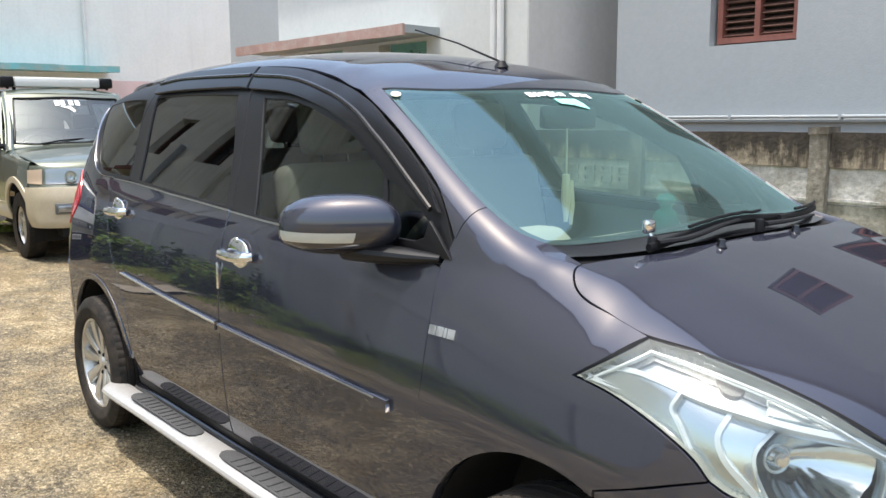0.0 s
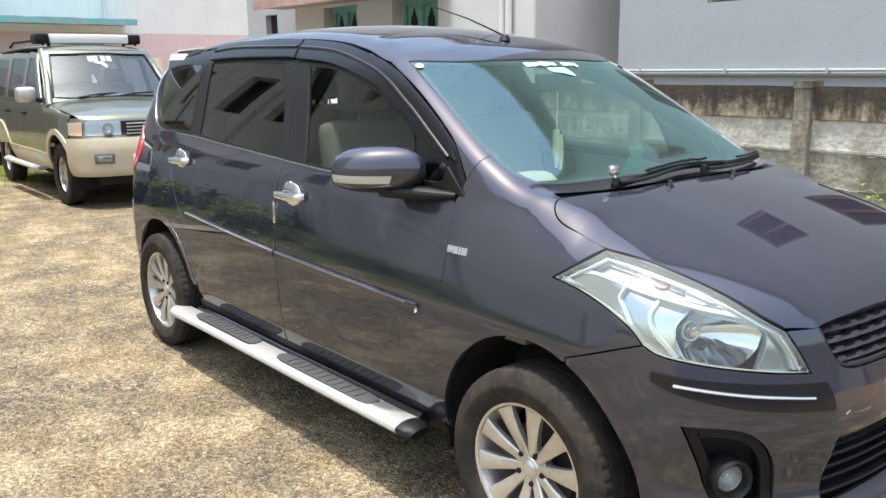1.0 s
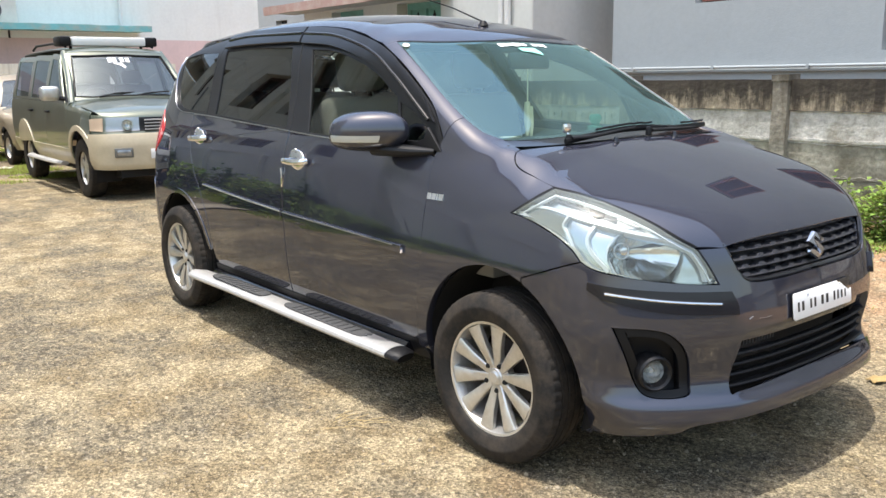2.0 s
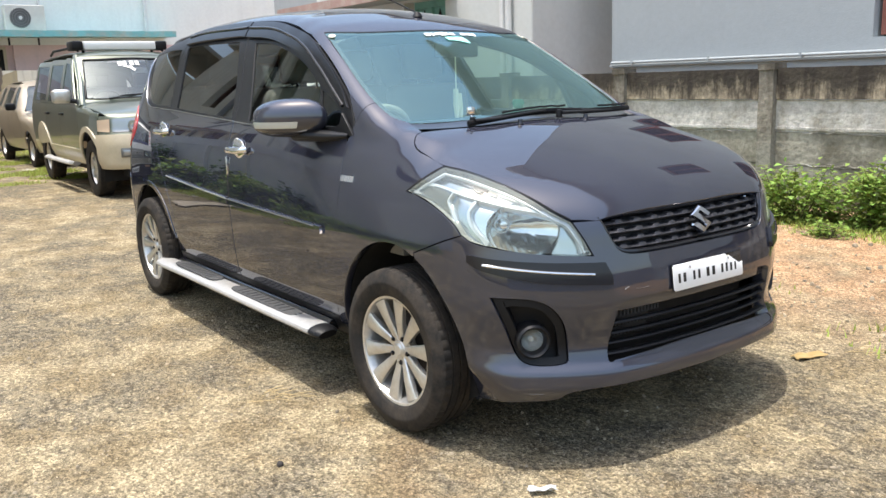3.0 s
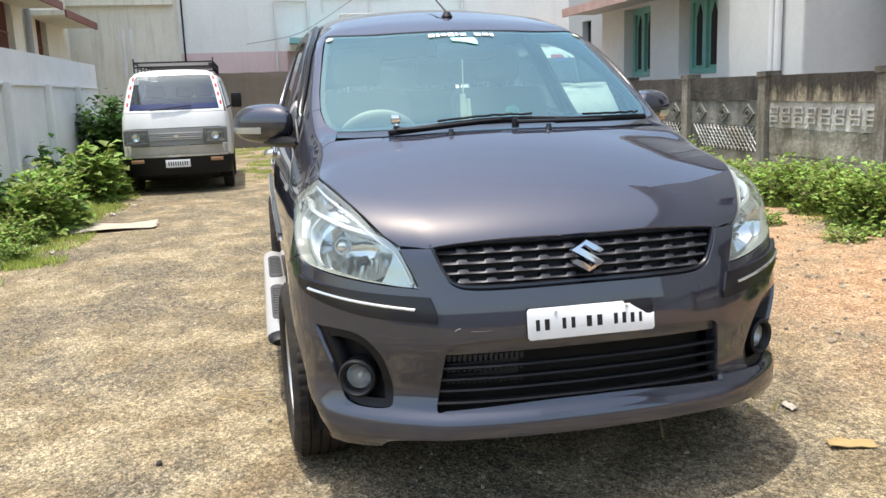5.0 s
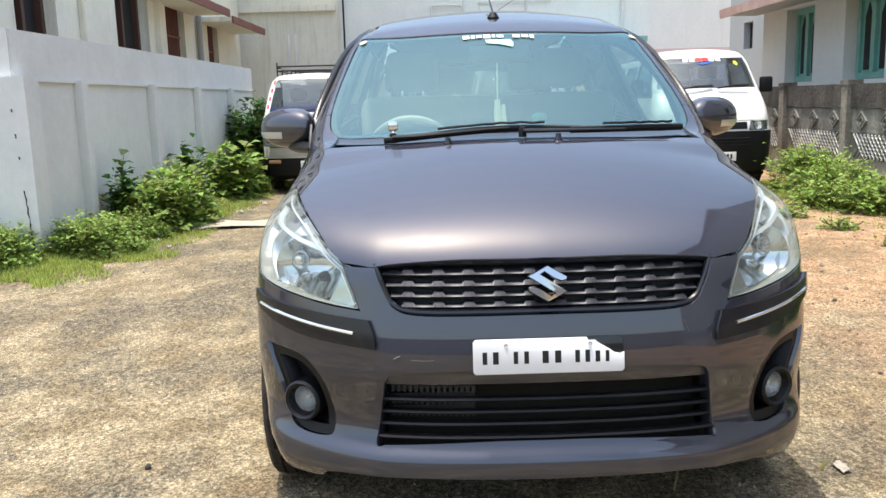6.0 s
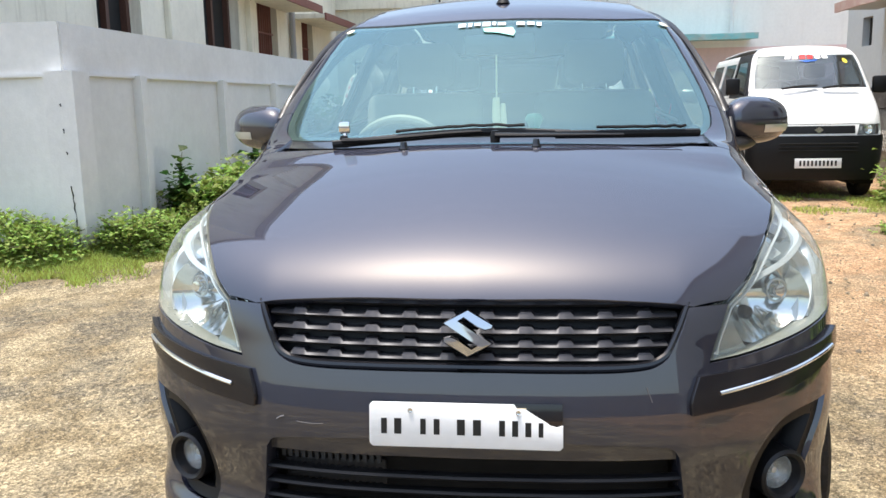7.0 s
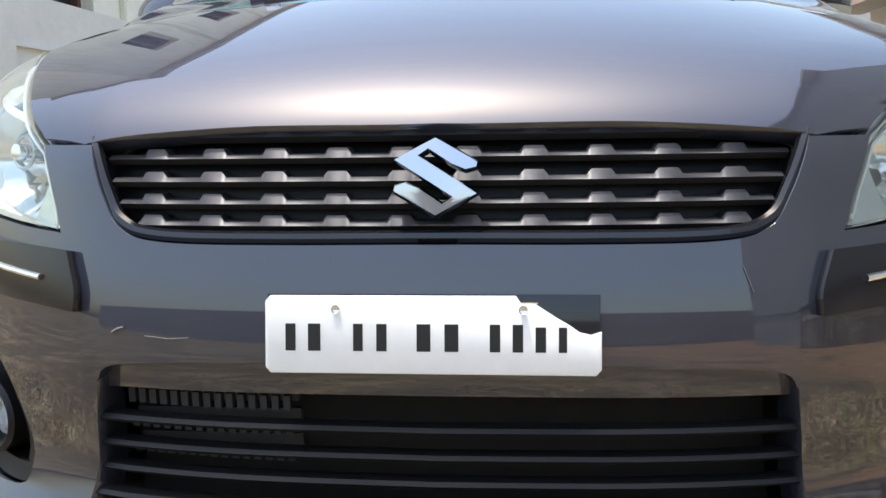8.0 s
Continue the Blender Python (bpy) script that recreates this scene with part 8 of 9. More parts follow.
part("screen_sticker", box(0.40, 0.402, -0.50, -0.43, 1.44, 1.51), WHITE, omni, "round white sticker", smooth=0)
rack = thing("roof_rack", "black steel tube roof rack with luggage rails", "roof rack", pose(-9.52, -1.92, 0.0, 0, 0, 0.5))
RX0, RX1, RY = -2.1, 0.05, 0.52
RACKIRON = mat("rusty_rack_iron", (0.05, 0.042, 0.036), rough=0.6, grain=0.3, scale=40)
for z in (1.675, 1.735):
    part("rail", tube([(RX1, -RY, z), (RX1, RY, z), (RX0, RY, z), (RX0, -RY, z)], 0.011, 6, closed=True), BLACK, rack)
for x in np.linspace(RX0, RX1, 6):
    part("cross_bar", tube([(x, -RY, 1.71), (x, RY, 1.71)], 0.010, 6), BLACK, rack)
    for s in (-1, 1):
        part("upright", tube([(x, s * RY, 1.60), (x, s * RY, 1.79 if x > 0 else 1.735)], 0.010, 6), BLACK, rack)
for y in np.linspace(-0.36, 0.36, 5):
    part("stay", tube([(RX1, y, 1.675), (RX1, y, 1.735)], 0.009, 6), RACKIRON, rack)
part("front_slat", box(RX1 - 0.01, RX1 + 0.012, -0.46, 0.46, 1.685, 1.725), mat("grey_rack_board", (0.30, 0.28, 0.26), rough=0.7), rack, smooth=0)
v.wheels(-1.84, 0.615, 0.275, 0.155, 0, BLACK, 0.145)
v.cabin(0.62, -2.4, 1.2, 1.06, ((-0.25, -0.33, 0.46), (-0.25, 0.33, 0.46), (-1.3, 0.0, 1.1)))
part("underbody", box(-2.4, 0.62, -0.50, 0.50, 0.22, 0.30), DARK, omni, smooth=0)
v.skin("tailgate", [(-0.60, 0.40), (0.60, 0.40), (0.52, 1.54), (-0.52, 1.54)], "rear", WHITEPAINT, step=0.1)

# newer white van with a black bumper
eeco = thing("white_van", "white passenger van with deep black bumper", "van", pose(-8.35, 3.24, 0.0, 0, 0, -2.0))
EECO = Shell(
    (0.20, 0.30, 0.50, 0.75, 1.00, 1.15, 1.40, 1.65, 1.76, 1.84),
    {-3.2: (0.60, 0.64, 0.70, 0.72, 0.715, 0.70, 0.64, 0.58, 0.54, 0.48), -1.0: (0.64, 0.68, 0.72, 0.737, 0.73, 0.71, 0.65, 0.59, 0.55, 0.48), 0.65: (0.64, 0.68, 0.72, 0.735, 0.725, 0.70, 0.645, 0.585, 0.54, 0.47)},
    nose=((0.1, 0.22, 0.35, 0.55, 0.75, 0.86, 0.95, 1.10, 1.22, 1.26, 1.50, 1.70, 1.85), (0.50, 0.58, 0.62, 0.63, 0.615, 0.585, 0.545, 0.42, 0.30, 0.265, 0.06, -0.12, -0.30)),
    sweep=((0, 0.3, 0.5, 0.62, 0.70, 0.76, 0.85), (0, 0.015, 0.045, 0.08, 0.14, 0.24, 0.8)),
    tail=((0.1, 0.5, 1.0, 1.75), (-3.0, -3.05, -3.04, -2.92)),
    top=((-3.4, -2.9, -1.2, -0.4, 0.0, 0.7), (1.72, 1.77, 1.80, 1.78, 1.72, 1.60)),
    crown=((-4, 1), (0.12, 0.12)), bow=0.0, fillet=((-4, 1), (0.10, 0.10)), soft=(0.06, 0.08), axis=-0.8, tail_round=0.1,
)
v = Vehicle(eeco, EECO)
arches = ((0.0, 0.30, 0.345), (-2.35, 0.30, 0.345))
belt = ((-3.2, 0.7), (1.16, 1.16))
for n, a, b in (("front_door", -1.02, -0.02), ("sliding_door", -1.98, -1.025), ("rear_quarter", -2.96, -1.985)):
    sides = v.flank(n, a, b, 0.30, arches, belt, WHITEPAINT)
    fx = min(b - 0.07, -0.37)
    hole = loop([(a + 0.07, 1.19), (b - 0.09, 1.19)], [(b - 0.09, 1.19), (fx, 1.60)], [(fx, 1.60), (a + 0.09, 1.60)], [(a + 0.09, 1.60), (a + 0.07, 1.19)])
    v.pair("window_frame", [(a, 1.162), (b, 1.162), (min(b, -0.27), 1.69), (a, 1.69)], "side", WHITEPAINT if n != "front_door" else BLACK, sides, holes=[hole], gap=0.001)
    clear_glass(*v.pair("pane", hole, "side", VANGLASS, sides, offset=-0.008, gap=-0.004, thick=0, step=0.1))
v.flank("front_fender", -0.015, 0.40, 0.30, arches, belt, WHITEPAINT)
v.skin("roof", [(-0.20, -0.46), (-0.12, 0.0), (-0.20, 0.46), (-2.90, 0.46), (-2.97, 0.0), (-2.90, -0.46)], "top", WHITEPAINT, step=0.1)
EN = ((0.1, 0.22, 0.35, 0.55, 0.75, 0.86, 0.95, 1.10, 1.22, 1.26, 1.50, 1.70, 1.85), (0.50, 0.58, 0.62, 0.63, 0.615, 0.585, 0.545, 0.42, 0.30, 0.265, 0.06, -0.12, -0.30))


def rg(z, h):
    """Points across the van's front at one height."""
    return [(float(np.interp(z, *EN)) - float(np.interp(abs(y), (0, 0.3, 0.5, 0.62, 0.70, 0.76), (0, 0.015, 0.045, 0.08, 0.14, 0.24))), y, z) for y in (-h, -h * 0.5, 0.0, h * 0.5, h)]



bd = lambda z0, z1, h0, h1=None: loop(rg(z0, h0), [rg(z0, h0)[-1], rg(z1, h1 or h0)[-1]], rg(z1, h1 or h0)[::-1], [rg(z1, h1 or h0)[0], rg(z0, h0)[0]])
glass_line = bd(1.265, 1.655, 0.625, 0.545)
screen = v.skin("windscreen", glass_line, "nose", VANGLASS, offset=-0.008, gap=0, thick=0, step=0.08)
clear_glass(screen)
v.skin("windscreen_frame", bd(1.235, 1.735, 0.70, 0.60), "nose", WHITEPAINT, holes=[glass_line], gap=0)
v.skin("hood", bd(0.865, 1.23, 0.70, 0.70), "nose", WHITEPAINT)
bump = v.skin("bumper", bd(0.24, 0.735, 0.735), "nose", BLACK, offset=0.02, thick=0.06, label="deep black plastic bumper")
v.skin("grille", bd(0.755, 0.845, 0.40), "nose", BLACK, offset=0.004, thick=0.01, label="black slot grille")
part("emblem", prism([(-0.05, 0.80), (0.0, 0.836), (0.05, 0.80), (0.0, 0.764)], 0.006, "x", at=0.628), CHROME, eeco, smooth=0)
corner = lambda y, z: rg(z, y)[0]
lamp_line = loop([corner(0.42, 0.74), corner(0.56, 0.74), corner(0.69, 0.745)], [corner(0.69, 0.745), corner(0.71, 0.80), corner(0.69, 0.865)], [corner(0.69, 0.865), corner(0.56, 0.865), corner(0.45, 0.855)], [corner(0.45, 0.855), corner(0.42, 0.74)])
v.skin("nose_panel", bd(0.72, 0.86, 0.715), "nose", WHITEPAINT, holes=[lamp_line, [(x, -y, z) for x, y, z in lamp_line]])
lamps = v.pair("headlamp", lamp_line, "nose", HAZY, offset=0.004, gap=0, thick=0.0, label="clear headlamp")
clear_glass(*lamps)
v.pair("reflector", lamp_line, "nose", mat("grey_lamp_reflector", (0.34, 0.35, 0.36), rough=0.2, metal=0.7), lamps, offset=-0.045, gap=-0.01, thick=0.004)
for lamp, s in zip(lamps, (-1, 1)):
    part("lamp_bowl", moved(bowl(0.05, 0.04, 20), put(0.535, s * 0.545, 0.80, (0.95, 0.3 * s, 0.1))), LAMPSILVER, lamp)
    mir = part("door_mirror", moved(box(-0.045, 0.035, -0.08, 0.08, -0.10, 0.10, 0.025), pose(-0.05, s * 0.83, 1.30)), BLACK, eeco, "black door mirror")
    part("mirror_arm", tube([(-0.08, s * 0.69, 1.20), (-0.05, s * 0.78, 1.23)], 0.014, 6), BLACK, mir)
for k in range(3):
    part("intake_slat", box(0.640, 0.655, -0.42, 0.42, 0.56 + 0.04 * k, 0.575 + 0.04 * k, 0.004), DARK, bump)
v.plate(0.660, 0.43, 0.50, 0.11, 10)
for y0, y1 in ((-0.35, 0.05), (0.10, 0.50)):
    part("wiper", tube([(0.305, y0, 1.265), (0.30, (y0 + y1) / 2, 1.29), (0.275, y1, 1.295)], 0.014, 6), BLACK, eeco)
for k in range(6):
    y0 = -0.27 + k * 0.09
    v.skin("sticker_bar", [(0.0, y0, 1.61), (0.0, y0 + 0.07, 1.61), (0.0, y0 + 0.07, 1.66), (0.0, y0, 1.66)], "nose", WHITE if k in (0, 1, 4, 5) else MATS["red_reflective_tape"], screen, "bold lettering as bars", offset=0.002, gap=0, thick=0.002)
v.skin("sticker_swoosh", [(0.0, -0.10, 1.59), (0.0, 0.12, 1.60), (0.0, 0.10, 1.585), (0.0, -0.02, 1.57)], "nose", mat("blue_sticker", (0.02, 0.12, 0.5), rough=0.4), screen, offset=0.002, gap=0, thick=0.002)
v.skin("sticker_dot", [(0.0, 0.44 + 0.03 * math.cos(a), 1.58 + 0.03 * math.sin(a)) for a in np.linspace(0, 6.28, 13)[:-1]], "nose", mat("yellow_sticker", (0.75, 0.6, 0.05), rough=0.5), screen, offset=0.002, gap=0, thick=0.002)
v.wheels(-2.35, 0.645, 0.285, 0.165, 0, SILVER, 0.155)
v.cabin(0.28, -2.8, 1.25, 1.20, ((-0.65, -0.34, 0.46), (-0.65, 0.34, 0.46), (-1.6, 0.0, 1.15)))
part("underbody", box(-2.8, 0.50, -0.50, 0.50, 0.22, 0.30), DARK, eeco, smooth=0)
v.skin("tailgate", [(-0.62, 0.40), (0.62, 0.40), (0.54, 1.70), (-0.54, 1.70)], "rear", WHITEPAINT, step=0.1)

# green estate with beige bumper and a roof box
GREENPAINT = mat("grey_green_metallic_paint", (0.115, 0.135, 0.10), rough=0.3, metal=0.5, coat=0.8, grain=0.08, scale=300, stain=0.2, stain_scale=3, stain_color=(0.2, 0.19, 0.15))
BEIGE = mat("beige_bumper_paint", (0.52, 0.45, 0.32), rough=0.4, coat=0.3, grain=0.05, stain=0.25, stain_scale=4)
suv = thing("estate_car", "grey green estate car with beige bumper and roof bar", "car", pose(-8.24, 1.02, 0.0, 0, 0, -1.0))
SUVS = Shell(
    (0.25, 0.35, 0.55, 0.80, 1.00, 1.12, 1.38, 1.60, 1.73, 1.84),
    {-3.6: (0.66, 0.72, 0.79, 0.81, 0.80, 0.78, 0.72, 0.67, 0.62, 0.54), -1.0: (0.70, 0.75, 0.81, 0.83, 0.82, 0.80, 0.74, 0.68, 0.63, 0.55), 0.75: (0.68, 0.74, 0.80, 0.815, 0.79, 0.74, 0.66, 0.60, 0.55, 0.48)},
    nose=((0.1, 0.30, 0.42, 0.60, 0.74, 0.80, 0.92, 1.0, 1.06, 1.3), (0.55, 0.65, 0.72, 0.725, 0.70, 0.66, 0.635, 0.59, 0.50, 0.1)),
    sweep=((0, 0.3, 0.55, 0.68, 0.76, 0.80, 0.9), (0, 0.02, 0.07, 0.14, 0.24, 0.38, 0.9)),
    tail=((0.1, 0.5, 1.0, 1.7), (-3.5, -3.58, -3.56, -3.40)),
    top=((-3.8, -3.3, -1.8, -1.2, -1.0, -0.9, -0.60, -0.42, -0.36, 0.0, 0.4, 0.62, 0.85), (1.70, 1.76, 1.79, 1.77, 1.735, 1.66, 1.37, 1.18, 1.145, 1.115, 1.05, 0.98, 0.80)),
    crown=((-4, 1), (0.10, 0.10)), bow=0.12, bow_x=(-1.15, -0.3), fillet=((-4, -1.2, -0.4, 1), (0.10, 0.06, 0.05, 0.06)), soft=(0.05, 0.08), axis=-0.5, tail_round=0.1,
)
v = Vehicle(suv, SUVS)
arches = ((0.0, 0.36, 0.42), (-2.685, 0.36, 0.42))
belt = ((-3.6, -0.4, 0.7), (1.12, 1.09, 1.0))
for n, a, b, g0, g1 in (("front_door", -1.42, -0.42, -1.36, -1.10), ("rear_door", -2.32, -1.425, -2.25, -1.50), ("rear_quarter", -3.45, -2.325, -3.25, -2.42)):
    sides = v.flank(n, a, b, 0.40, arches, belt, GREENPAINT)
    z = float(np.interp(a, *belt)) + 0.03
    hole = loop([(g0, z), (-0.68 if n == "front_door" else g1, z)], [(-0.68 if n == "front_door" else g1, z), (g1, 1.60)], [(g1, 1.60), (g0, 1.62)], [(g0, 1.62), (g0, z)])
    up = -1.06 if n == "front_door" else b
    v.pair("window_frame", [(a, z - 0.028), (b - (0.10 if n == "front_door" else 0), float(np.interp(b, *belt)) + 0.002), (up, 1.67), (a, 1.69)], "side", GREENPAINT, sides, holes=[hole], gap=0.001)
    clear_glass(*v.pair("pane", hole, "side", VANGLASS, sides, offset=-0.008, gap=-0.004, thick=0, step=0.1))
    if n != "rear_quarter":
        for sd, s in zip(sides, (-1, 1)):
            part("door_handle", box(a + 0.08, a + 0.24, s * 0.835 - 0.02, s * 0.835 + 0.02, 0.955, 0.985, 0.008), BLACK, sd)
    v.flank("side_cladding", a, b, 0.36, arches, ((-4, 1), (0.55, 0.55)), BEIGE, parents=sides, offset=0.012, thick=0.015)
v.flank("front_fender", -0.415, 0.36, 0.40, arches, ((-0.42, 0.0, 0.36), (1.10, 1.055, 1.0)), GREENPAINT)
flare = [(x, z) for x, z in arc(0, 0.36, 0.42, 5, 178, 20)] + [(x, z) for x, z in arc(0, 0.36, 0.48, 178, 5, 20)]
v.pair("arch_flare", flare, "side", BEIGE, label="beige arch flare", offset=0.014, gap=0, thick=0.02)
v.pair("arch_flare", [(x - 2.685, z) for x, z in flare], "side", BEIGE, label="beige arch flare", offset=0.014, gap=0, thick=0.02)
sw = [(-0.90, 0.0), (-0.91, -0.3), (-0.95, -0.56)]
se = [(-0.95, -0.56), (-0.70, -0.62), (-0.50, -0.67)]
sb = [(-0.50, -0.67), (-0.42, -0.4), (-0.39, 0.0), (-0.42, 0.4), (-0.50, 0.67)]
screen_l = loop(sw, se, sb, flip(se)[::-1], flip(sw)[::-1][:-1] + [(-0.90, 0.0)])
screen = v.skin("windscreen", screen_l, "top", VANGLASS, offset=-0.006, gap=0.006, thick=0, step=0.08)
clear_glass(screen)
seal = SUVS.cast(np.array([(x, y, 2.3) for x, y in screen_l]), np.array([0, 0, -1.0]), 1.6)
part("screen_seal", tube(seal, 0.012, 6, closed=True), BLACK, screen, "black rubber seal")
v.skin("windscreen_frame", loop([(-1.0, -0.62), (-0.70, -0.665), (-0.45, -0.73)], [(-0.45, -0.73), (-0.36, -0.4), (-0.34, 0.0), (-0.36, 0.4), (-0.45, 0.73)], [(-0.45, 0.73), (-0.70, 0.665), (-1.0, 0.62)], [(-1.0, 0.62), (-0.94, 0.0), (-1.0, -0.62)]), "top", GREENPAINT, holes=[screen_l], gap=0)
v.skin("roof", loop([(-0.945, 0.0), (-1.0, -0.60)], [(-1.0, -0.60), (-3.35, -0.58)], [(-3.35, -0.58), (-3.43, 0.0), (-3.35, 0.58)], [(-3.35, 0.58), (-1.0, 0.60)], [(-1.0, 0.60), (-0.945, 0.0)]), "top", GREENPAINT, step=0.1)
v.skin("cowl", loop([(-0.45, -0.70), (-0.20, -0.74)], [(-0.20, -0.74), (-0.20, 0.74)], [(-0.20, 0.74), (-0.45, 0.70)], [(-0.45, 0.70), (-0.45, -0.70)]), "top", GREENPAINT, offset=-0.012, step=0.06)
for s in (-1, 1):
    part("windscreen_pillar", tube([(-1.10, s * 0.605, 1.690), (-0.95, s * 0.625, 1.575), (-0.70, s * 0.672, 1.350), (-0.45, s * 0.735, 1.105), (-0.38, s * 0.75, 1.06)], 0.042, 10), GREENPAINT, suv)
v.skin("hood", loop([(-0.33, 0.0), (-0.35, -0.4), (-0.42, -0.755)], [(-0.42, -0.755), (0.0, -0.765), (0.40, -0.715), (0.55, -0.61)], [(0.55, -0.61), (0.63, -0.3), (0.645, 0.0), (0.63, 0.3), (0.55, 0.61)], flip([(-0.42, -0.755), (0.0, -0.765), (0.40, -0.715), (0.55, -0.61)])[::-1], [(-0.42, 0.755), (-0.35, 0.4), (-0.33, 0.0)]), "top", GREENPAINT)
rs = lambda z, h: [(0.35, -h, z), (0.65, -0.3, z), (0.65, 0.0, z), (0.65, 0.3, z), (0.35, h, z)]
bs = lambda z0, z1, h0, h1=None: loop(rs(z0, h0), [rs(z0, h0)[-1], rs(z1, h1 or h0)[-1]], rs(z1, h1 or h0)[::-1], [rs(z1, h1 or h0)[0], rs(z0, h0)[0]])
v.skin("nose_panel", bs(0.745, 0.965, 0.74), "nose", GREENPAINT)
v.skin("bumper", bs(0.36, 0.75, 0.79), "nose", BEIGE, offset=0.02, thick=0.06, label="beige front bumper")
gr = v.skin("grille", bs(0.775, 0.93, 0.27), "nose", BLACK, offset=0.006, thick=0.012, label="black grille")
for k in range(4):
    part("grille_slat", box(0.66, 0.685, -0.26, 0.26, 0.79 + 0.035 * k, 0.803 + 0.035 * k, 0.003), mat("grey_slats", (0.4, 0.4, 0.4), rough=0.4), gr)
hl = loop([(0.6, -0.30, 0.775), (0.45, -0.60, 0.775)], [(0.45, -0.60, 0.775), (0.45, -0.60, 0.93)], [(0.45, -0.60, 0.93), (0.6, -0.30, 0.93)], [(0.6, -0.30, 0.93), (0.6, -0.30, 0.775)])
ind = loop([(0.43, -0.615, 0.775), (0.33, -0.74, 0.785)], [(0.33, -0.74, 0.785), (0.33, -0.74, 0.92)], [(0.33, -0.74, 0.92), (0.43, -0.615, 0.93)], [(0.43, -0.615, 0.93), (0.43, -0.615, 0.775)])
lamps = v.pair("headlamp", hl, "nose", HAZY, label="clear headlamp", offset=0.026, gap=0.004, thick=0)
clear_glass(*lamps)
v.pair("reflector", hl, "nose", mat("grey_lamp_reflector", (0.34, 0.35, 0.36), rough=0.2, metal=0.7), lamps, offset=0.010, gap=0.003, thick=0.008)
v.pair("indicator", ind, "nose", mat("pale_amber_lens", (0.50, 0.38, 0.27), rough=0.2, coat=0.5), label="pale amber indicator", offset=0.010, gap=0.004, thick=0.01)
for lamp, s in zip(lamps, (-1, 1)):
    part("lamp_bowl", moved(bowl(0.055, 0.04, 20), put(0.652, s * 0.45, 0.855, (0.95, 0.3 * s, 0.0))), LAMPSILVER, lamp)
    fog = part("fog_lamp", moved(box(-0.01, 0.012, -0.10, 0.10, -0.055, 0.055, 0.012), pose(0.685, s * 0.52, 0.545, 0, 0, s * 14)), BEZEL, suv, "fog lamp in grey bezel")
    part("fog_lens", moved(box(0.010, 0.018, -0.075, 0.075, -0.035, 0.035, 0.008), pose(0.685, s * 0.52, 0.545, 0, 0, s * 14)), mat("grey_lamp_reflector", (0.34, 0.35, 0.36), rough=0.2, metal=0.7), fog)
    mir = part("door_mirror", moved(box(-0.06, 0.07, -0.11, 0.11, -0.085, 0.085, 0.045, 3), pose(-0.60, s * 0.94, 1.20)), SILVER, suv, "silver door mirror")
    part("mirror_arm", tube([(-0.56, s * 0.77, 1.13), (-0.58, s * 0.86, 1.15)], 0.03, 8), BLACK, mir)
    part("side_step", tube([(-2.20, s * 0.86, 0.37), (-2.1, s * 0.89, 0.37), (-0.62, s * 0.89, 0.37), (-0.52, s * 0.86, 0.37)], 0.055, 10, flat=0.5), STEPMETAL, suv, "metal side step")
    part("roof_rail", tube([(-2.9, s * 0.55, 1.77), (-2.7, s * 0.55, 1.825), (-1.4, s * 0.55, 1.825), (-1.2, s * 0.55, 1.77)], 0.016, 8), BLACK, suv, "black roof rail")
for y0, y1 in ((-0.42, 0.02), (-0.02, 0.46)):
    part("wiper", tube([(-0.40, y0, 1.155), (-0.43, (y0 + y1) / 2, 1.19), (-0.455, y1, 1.20)], 0.010, 6), BLACK, suv)
part("number_plate", box(0.742, 0.748, -0.24, 0.24, 0.47, 0.58, 0.003), PLATEWHITE, suv, "white number plate")
for k, (y0, y1) in enumerate(((-0.16, -0.11), (-0.10, -0.05), (-0.01, 0.04), (0.06, 0.11))):
    v.skin("sticker_bar", [(-0.86, y0), (-0.80, y0), (-0.80, y1), (-0.86, y1)], "top", WHITE, screen, "white lettering as bars", offset=0.003, gap=0, thick=0.002)
v.skin("sticker_shape", [(-0.79, -0.12), (-0.79, 0.0), (-0.74, 0.04), (-0.72, 0.02), (-0.76, -0.03)], "top", WHITE, screen, offset=0.003, gap=0, thick=0.002)
v.wheels(-2.685, 0.70, 0.345, 0.20, 6, SILVER, 0.20)
v.cabin(-0.42, -3.2, 1.4, 1.10, ((-1.3, -0.38, 0.5), (-1.3, 0.38, 0.5), (-2.2, 0.0, 1.3)))
part("underbody", box(-3.3, 0.62, -0.55, 0.55, 0.26, 0.38), DARK, suv, smooth=0)
v.skin("tailgate", [(-0.72, 0.50), (0.72, 0.50), (0.62, 1.62), (-0.62, 1.62)], "rear", GREENPAINT, step=0.1)
bar_ = thing("light_bar", "white roof light bar with black ends", "light bar", pose(-8.24, 1.02, 0.0, 0, 0, -1.0))
part("cover", box(-1.50, -1.20, -0.47, 0.47, 1.785, 1.895, 0.02), WHITEPAINT, bar_, "white plastic cover")
for s in (-1, 1):
    part("end_cap", box(-1.51, -1.19, min(s * 0.475, s * 0.62), max(s * 0.475, s * 0.62), 1.78, 1.90, 0.025), BLACK, bar_, "black end cap")
    part("foot", tube([(-1.35, s * 0.45, 1.75), (-1.35, s * 0.45, 1.81)], 0.02, 8), BLACK, bar_)
    part("strap", tube([(-1.30, s * 0.55, 1.78), (-1.30, s * 0.60, 1.825), (-1.42, s * 0.60, 1.825), (-1.42, s * 0.55, 1.78)], 0.010, 6), BLACK, bar_)

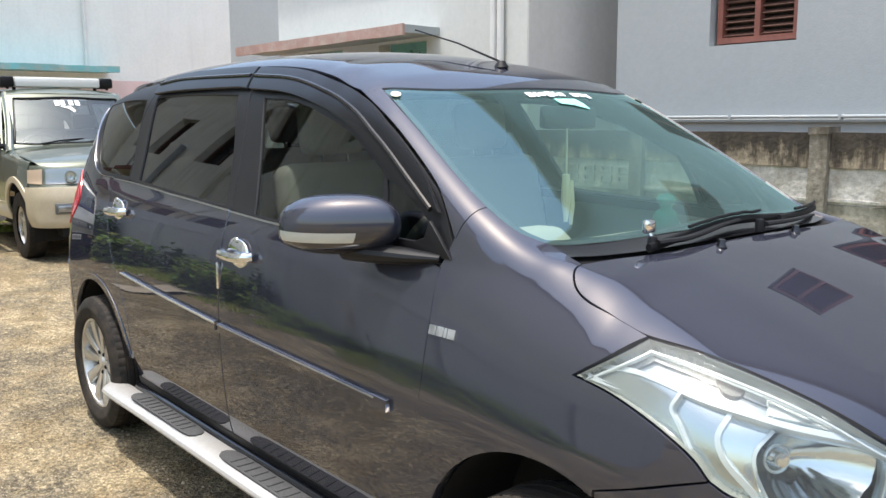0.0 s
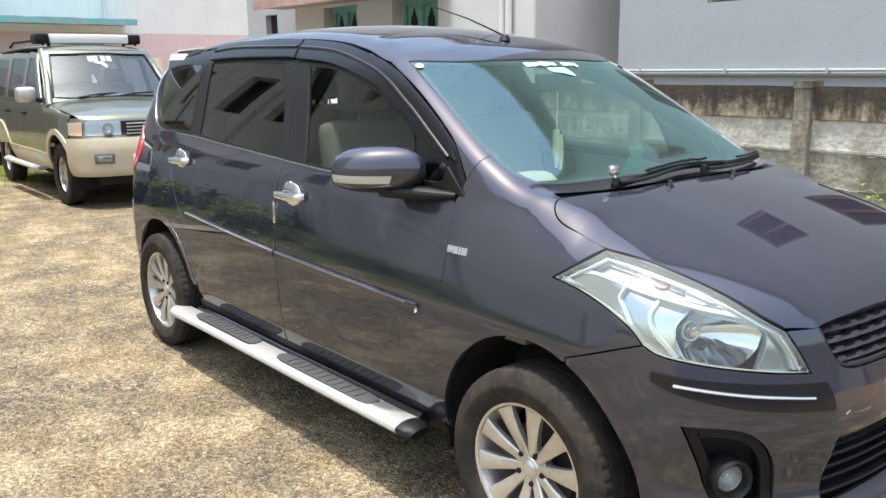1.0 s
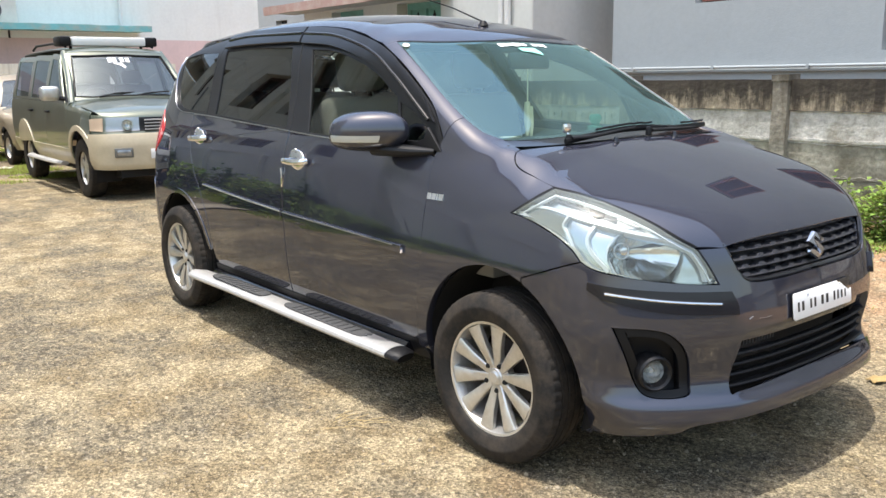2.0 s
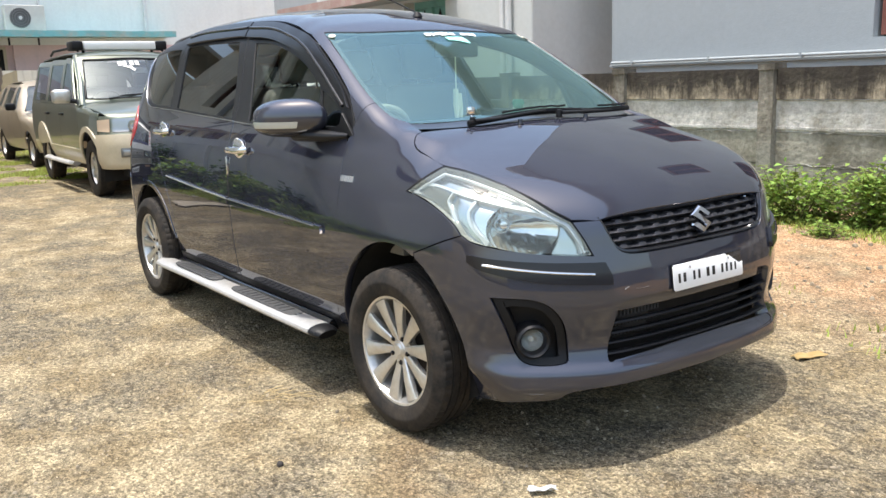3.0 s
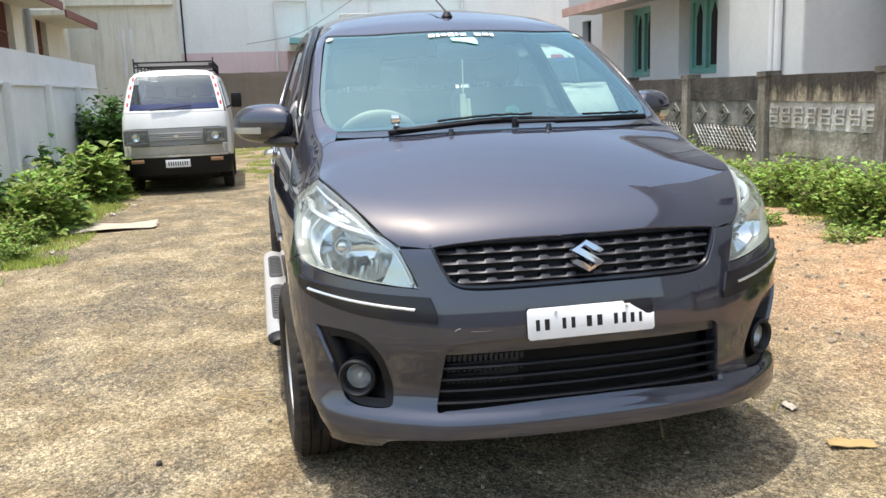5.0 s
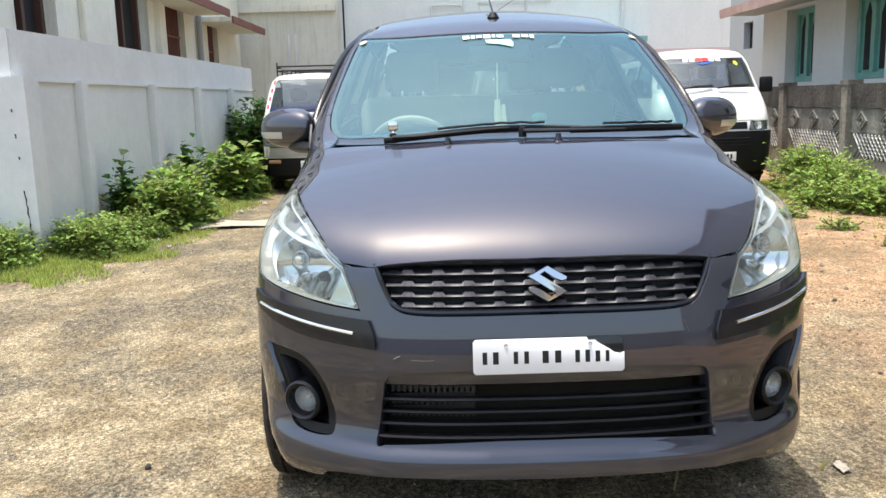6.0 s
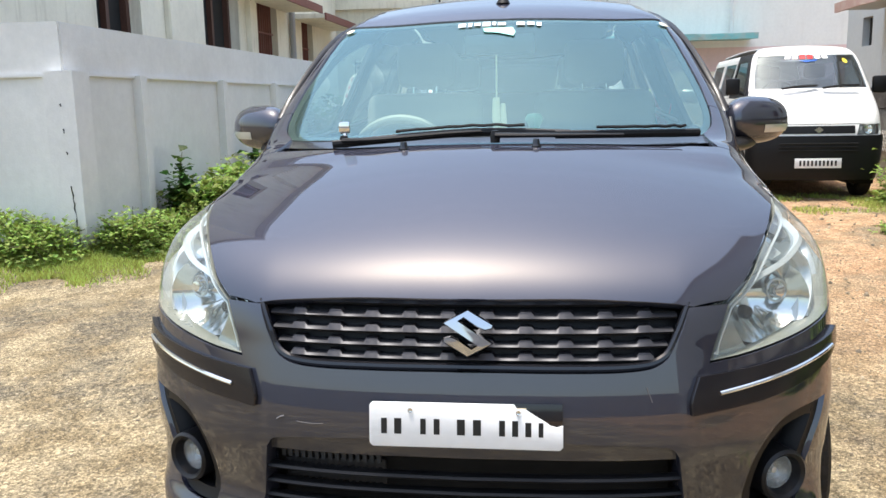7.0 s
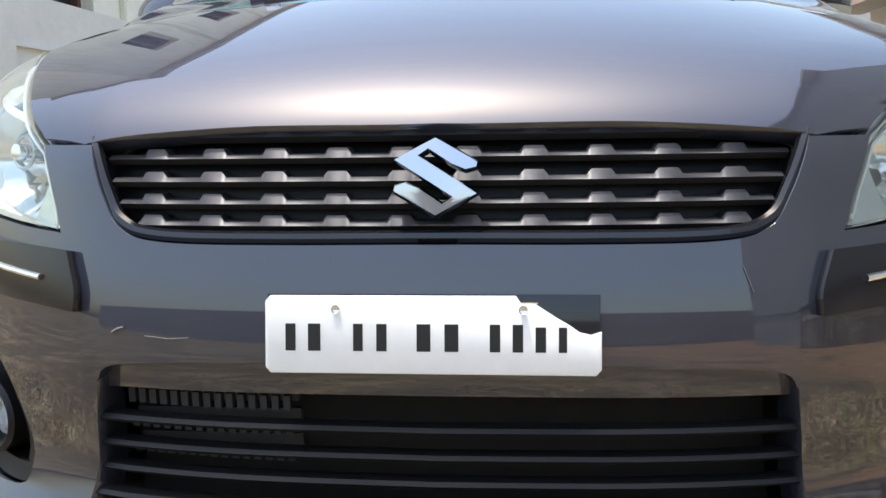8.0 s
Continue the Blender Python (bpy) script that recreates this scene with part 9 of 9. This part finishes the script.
# small beige hatchback behind
hatch = thing("hatchback", "dusty beige hatchback parked on grass", "car", pose(-13.35, 1.25, 0.0, 0, 0, 1.0))
BEIGECAR = mat("dusty_beige_paint", (0.33, 0.275, 0.20), rough=0.35, metal=0.3, coat=0.6, grain=0.06, stain=0.3, stain_scale=3)
HATCH = Shell(
    (0.2, 0.3, 0.5, 0.75, 0.92, 1.0, 1.2, 1.38, 1.46, 1.55),
    {-3.2: (0.62, 0.68, 0.75, 0.76, 0.745, 0.72, 0.63, 0.55, 0.5, 0.42), -1.0: (0.68, 0.73, 0.78, 0.80, 0.79, 0.76, 0.67, 0.58, 0.53, 0.45), 0.75: (0.66, 0.71, 0.77, 0.78, 0.74, 0.68, 0.6, 0.53, 0.49, 0.42)},
    nose=((0.1, 0.3, 0.5, 0.65, 0.75, 0.82, 0.95), (0.58, 0.68, 0.72, 0.70, 0.64, 0.55, 0.2)),
    sweep=((0, 0.3, 0.55, 0.68, 0.76, 0.88), (0, 0.03, 0.11, 0.22, 0.40, 1.0)),
    tail=((0.1, 0.5, 0.9, 1.5), (-2.95, -3.02, -3.0, -2.75)),
    top=((-3.3, -2.8, -2.0, -1.4, -1.1, -0.8, -0.5, -0.3, 0.0, 0.4, 0.8), (1.30, 1.42, 1.49, 1.485, 1.40, 1.22, 1.04, 0.94, 0.90, 0.82, 0.66)),
    crown=((-4, 1), (0.14, 0.14)), bow=0.15, bow_x=(-1.3, -0.3), fillet=((-4, 1), (0.08, 0.08)), soft=(0.06, 0.1), axis=-0.5, tail_round=0.2,
)
v = Vehicle(hatch, HATCH)
arches = ((0.0, 0.29, 0.34), (-2.4, 0.29, 0.34))
belt = ((-3.0, -0.3, 0.7), (1.0, 0.93, 0.75))
for n, a, b, g0, g1 in (("front_door", -1.30, -0.38, -1.22, -1.12), ("rear_door", -2.12, -1.305, -2.02, -1.38), ("rear_quarter", -2.92, -2.125, -2.55, -2.22)):
    sides = v.flank(n, a, b, 0.28, arches, belt, BEIGECAR)
    z = float(np.interp(a, *belt)) + 0.03
    hole = loop([(g0, z), (-0.74 if n == "front_door" else g1, z)], [(-0.74 if n == "front_door" else g1, z), (g1, 1.34)], [(g1, 1.34), (g0, 1.36)], [(g0, 1.36), (g0, z)])
    v.pair("window_frame", [(a, z - 0.028), (b - (0.12 if n == "front_door" else 0), float(np.interp(b, *belt)) + 0.002), (-1.16 if n == "front_door" else b, 1.405), (a, 1.42)], "side", BEIGECAR, sides, holes=[hole], gap=0.001)
    clear_glass(*v.pair("pane", hole, "side", VANGLASS, sides, offset=-0.008, gap=-0.004, thick=0, step=0.1))
v.flank("front_fender", -0.375, 0.42, 0.28, arches, ((-0.4, 0.42), (0.93, 0.80)), BEIGECAR)
hs = [(-1.10, -0.50), (-0.70, -0.62), (-0.36, -0.69)]
screen_l = loop([(-1.05, 0.0), (-1.10, -0.50)], hs, [(-0.36, -0.69), (-0.28, 0.0), (-0.36, 0.69)], flip(hs)[::-1], [(-1.10, 0.50), (-1.05, 0.0)])
clear_glass(v.skin("windscreen", screen_l, "top", VANGLASS, offset=-0.004, gap=0.004, thick=0, step=0.1))
v.skin("roof", loop([(-1.06, 0.0), (-1.11, -0.50)], [(-1.11, -0.50), (-2.70, -0.48)], [(-2.70, -0.48), (-2.82, 0.0), (-2.70, 0.48)], [(-2.70, 0.48), (-1.11, 0.50)], [(-1.11, 0.50), (-1.06, 0.0)]), "top", BEIGECAR, step=0.1)
v.skin("hood", loop([(-0.27, 0.0), (-0.35, -0.68)], [(-0.35, -0.68), (0.2, -0.66), (0.48, -0.56)], [(0.48, -0.56), (0.60, 0.0), (0.48, 0.56)], flip([(-0.35, -0.68), (0.2, -0.66), (0.48, -0.56)])[::-1], [(-0.35, 0.68), (-0.27, 0.0)]), "top", BEIGECAR)
v.skin("bumper", loop([(0.3, -0.74, 0.26), (0.7, 0.0, 0.26), (0.3, 0.74, 0.26)], [(0.3, 0.74, 0.26), (0.3, 0.74, 0.72)], [(0.3, 0.74, 0.72), (0.7, 0.0, 0.72), (0.3, -0.74, 0.72)], [(0.3, -0.74, 0.72), (0.3, -0.74, 0.26)]), "nose", BEIGECAR)
for s in (-1, 1):
    part("door_mirror", moved(box(-0.05, 0.05, -0.08, 0.08, -0.06, 0.06, 0.03), pose(-0.62, s * 0.88, 1.02)), BLACK, hatch, "black door mirror")
v.wheels(-2.4, 0.67, 0.285, 0.17, 0, SILVER, 0.16)
part("underbody", box(-2.7, 0.5, -0.5, 0.5, 0.2, 0.3), DARK, hatch, smooth=0)
v.cabin(-0.40, -2.6, 1.25, 0.95, ((-1.2, -0.35, 0.48), (-1.2, 0.35, 0.48)))
v.skin("tailgate", [(-0.60, 0.40), (0.60, 0.40), (0.46, 1.38), (-0.46, 1.38)], "rear", BEIGECAR, step=0.1)
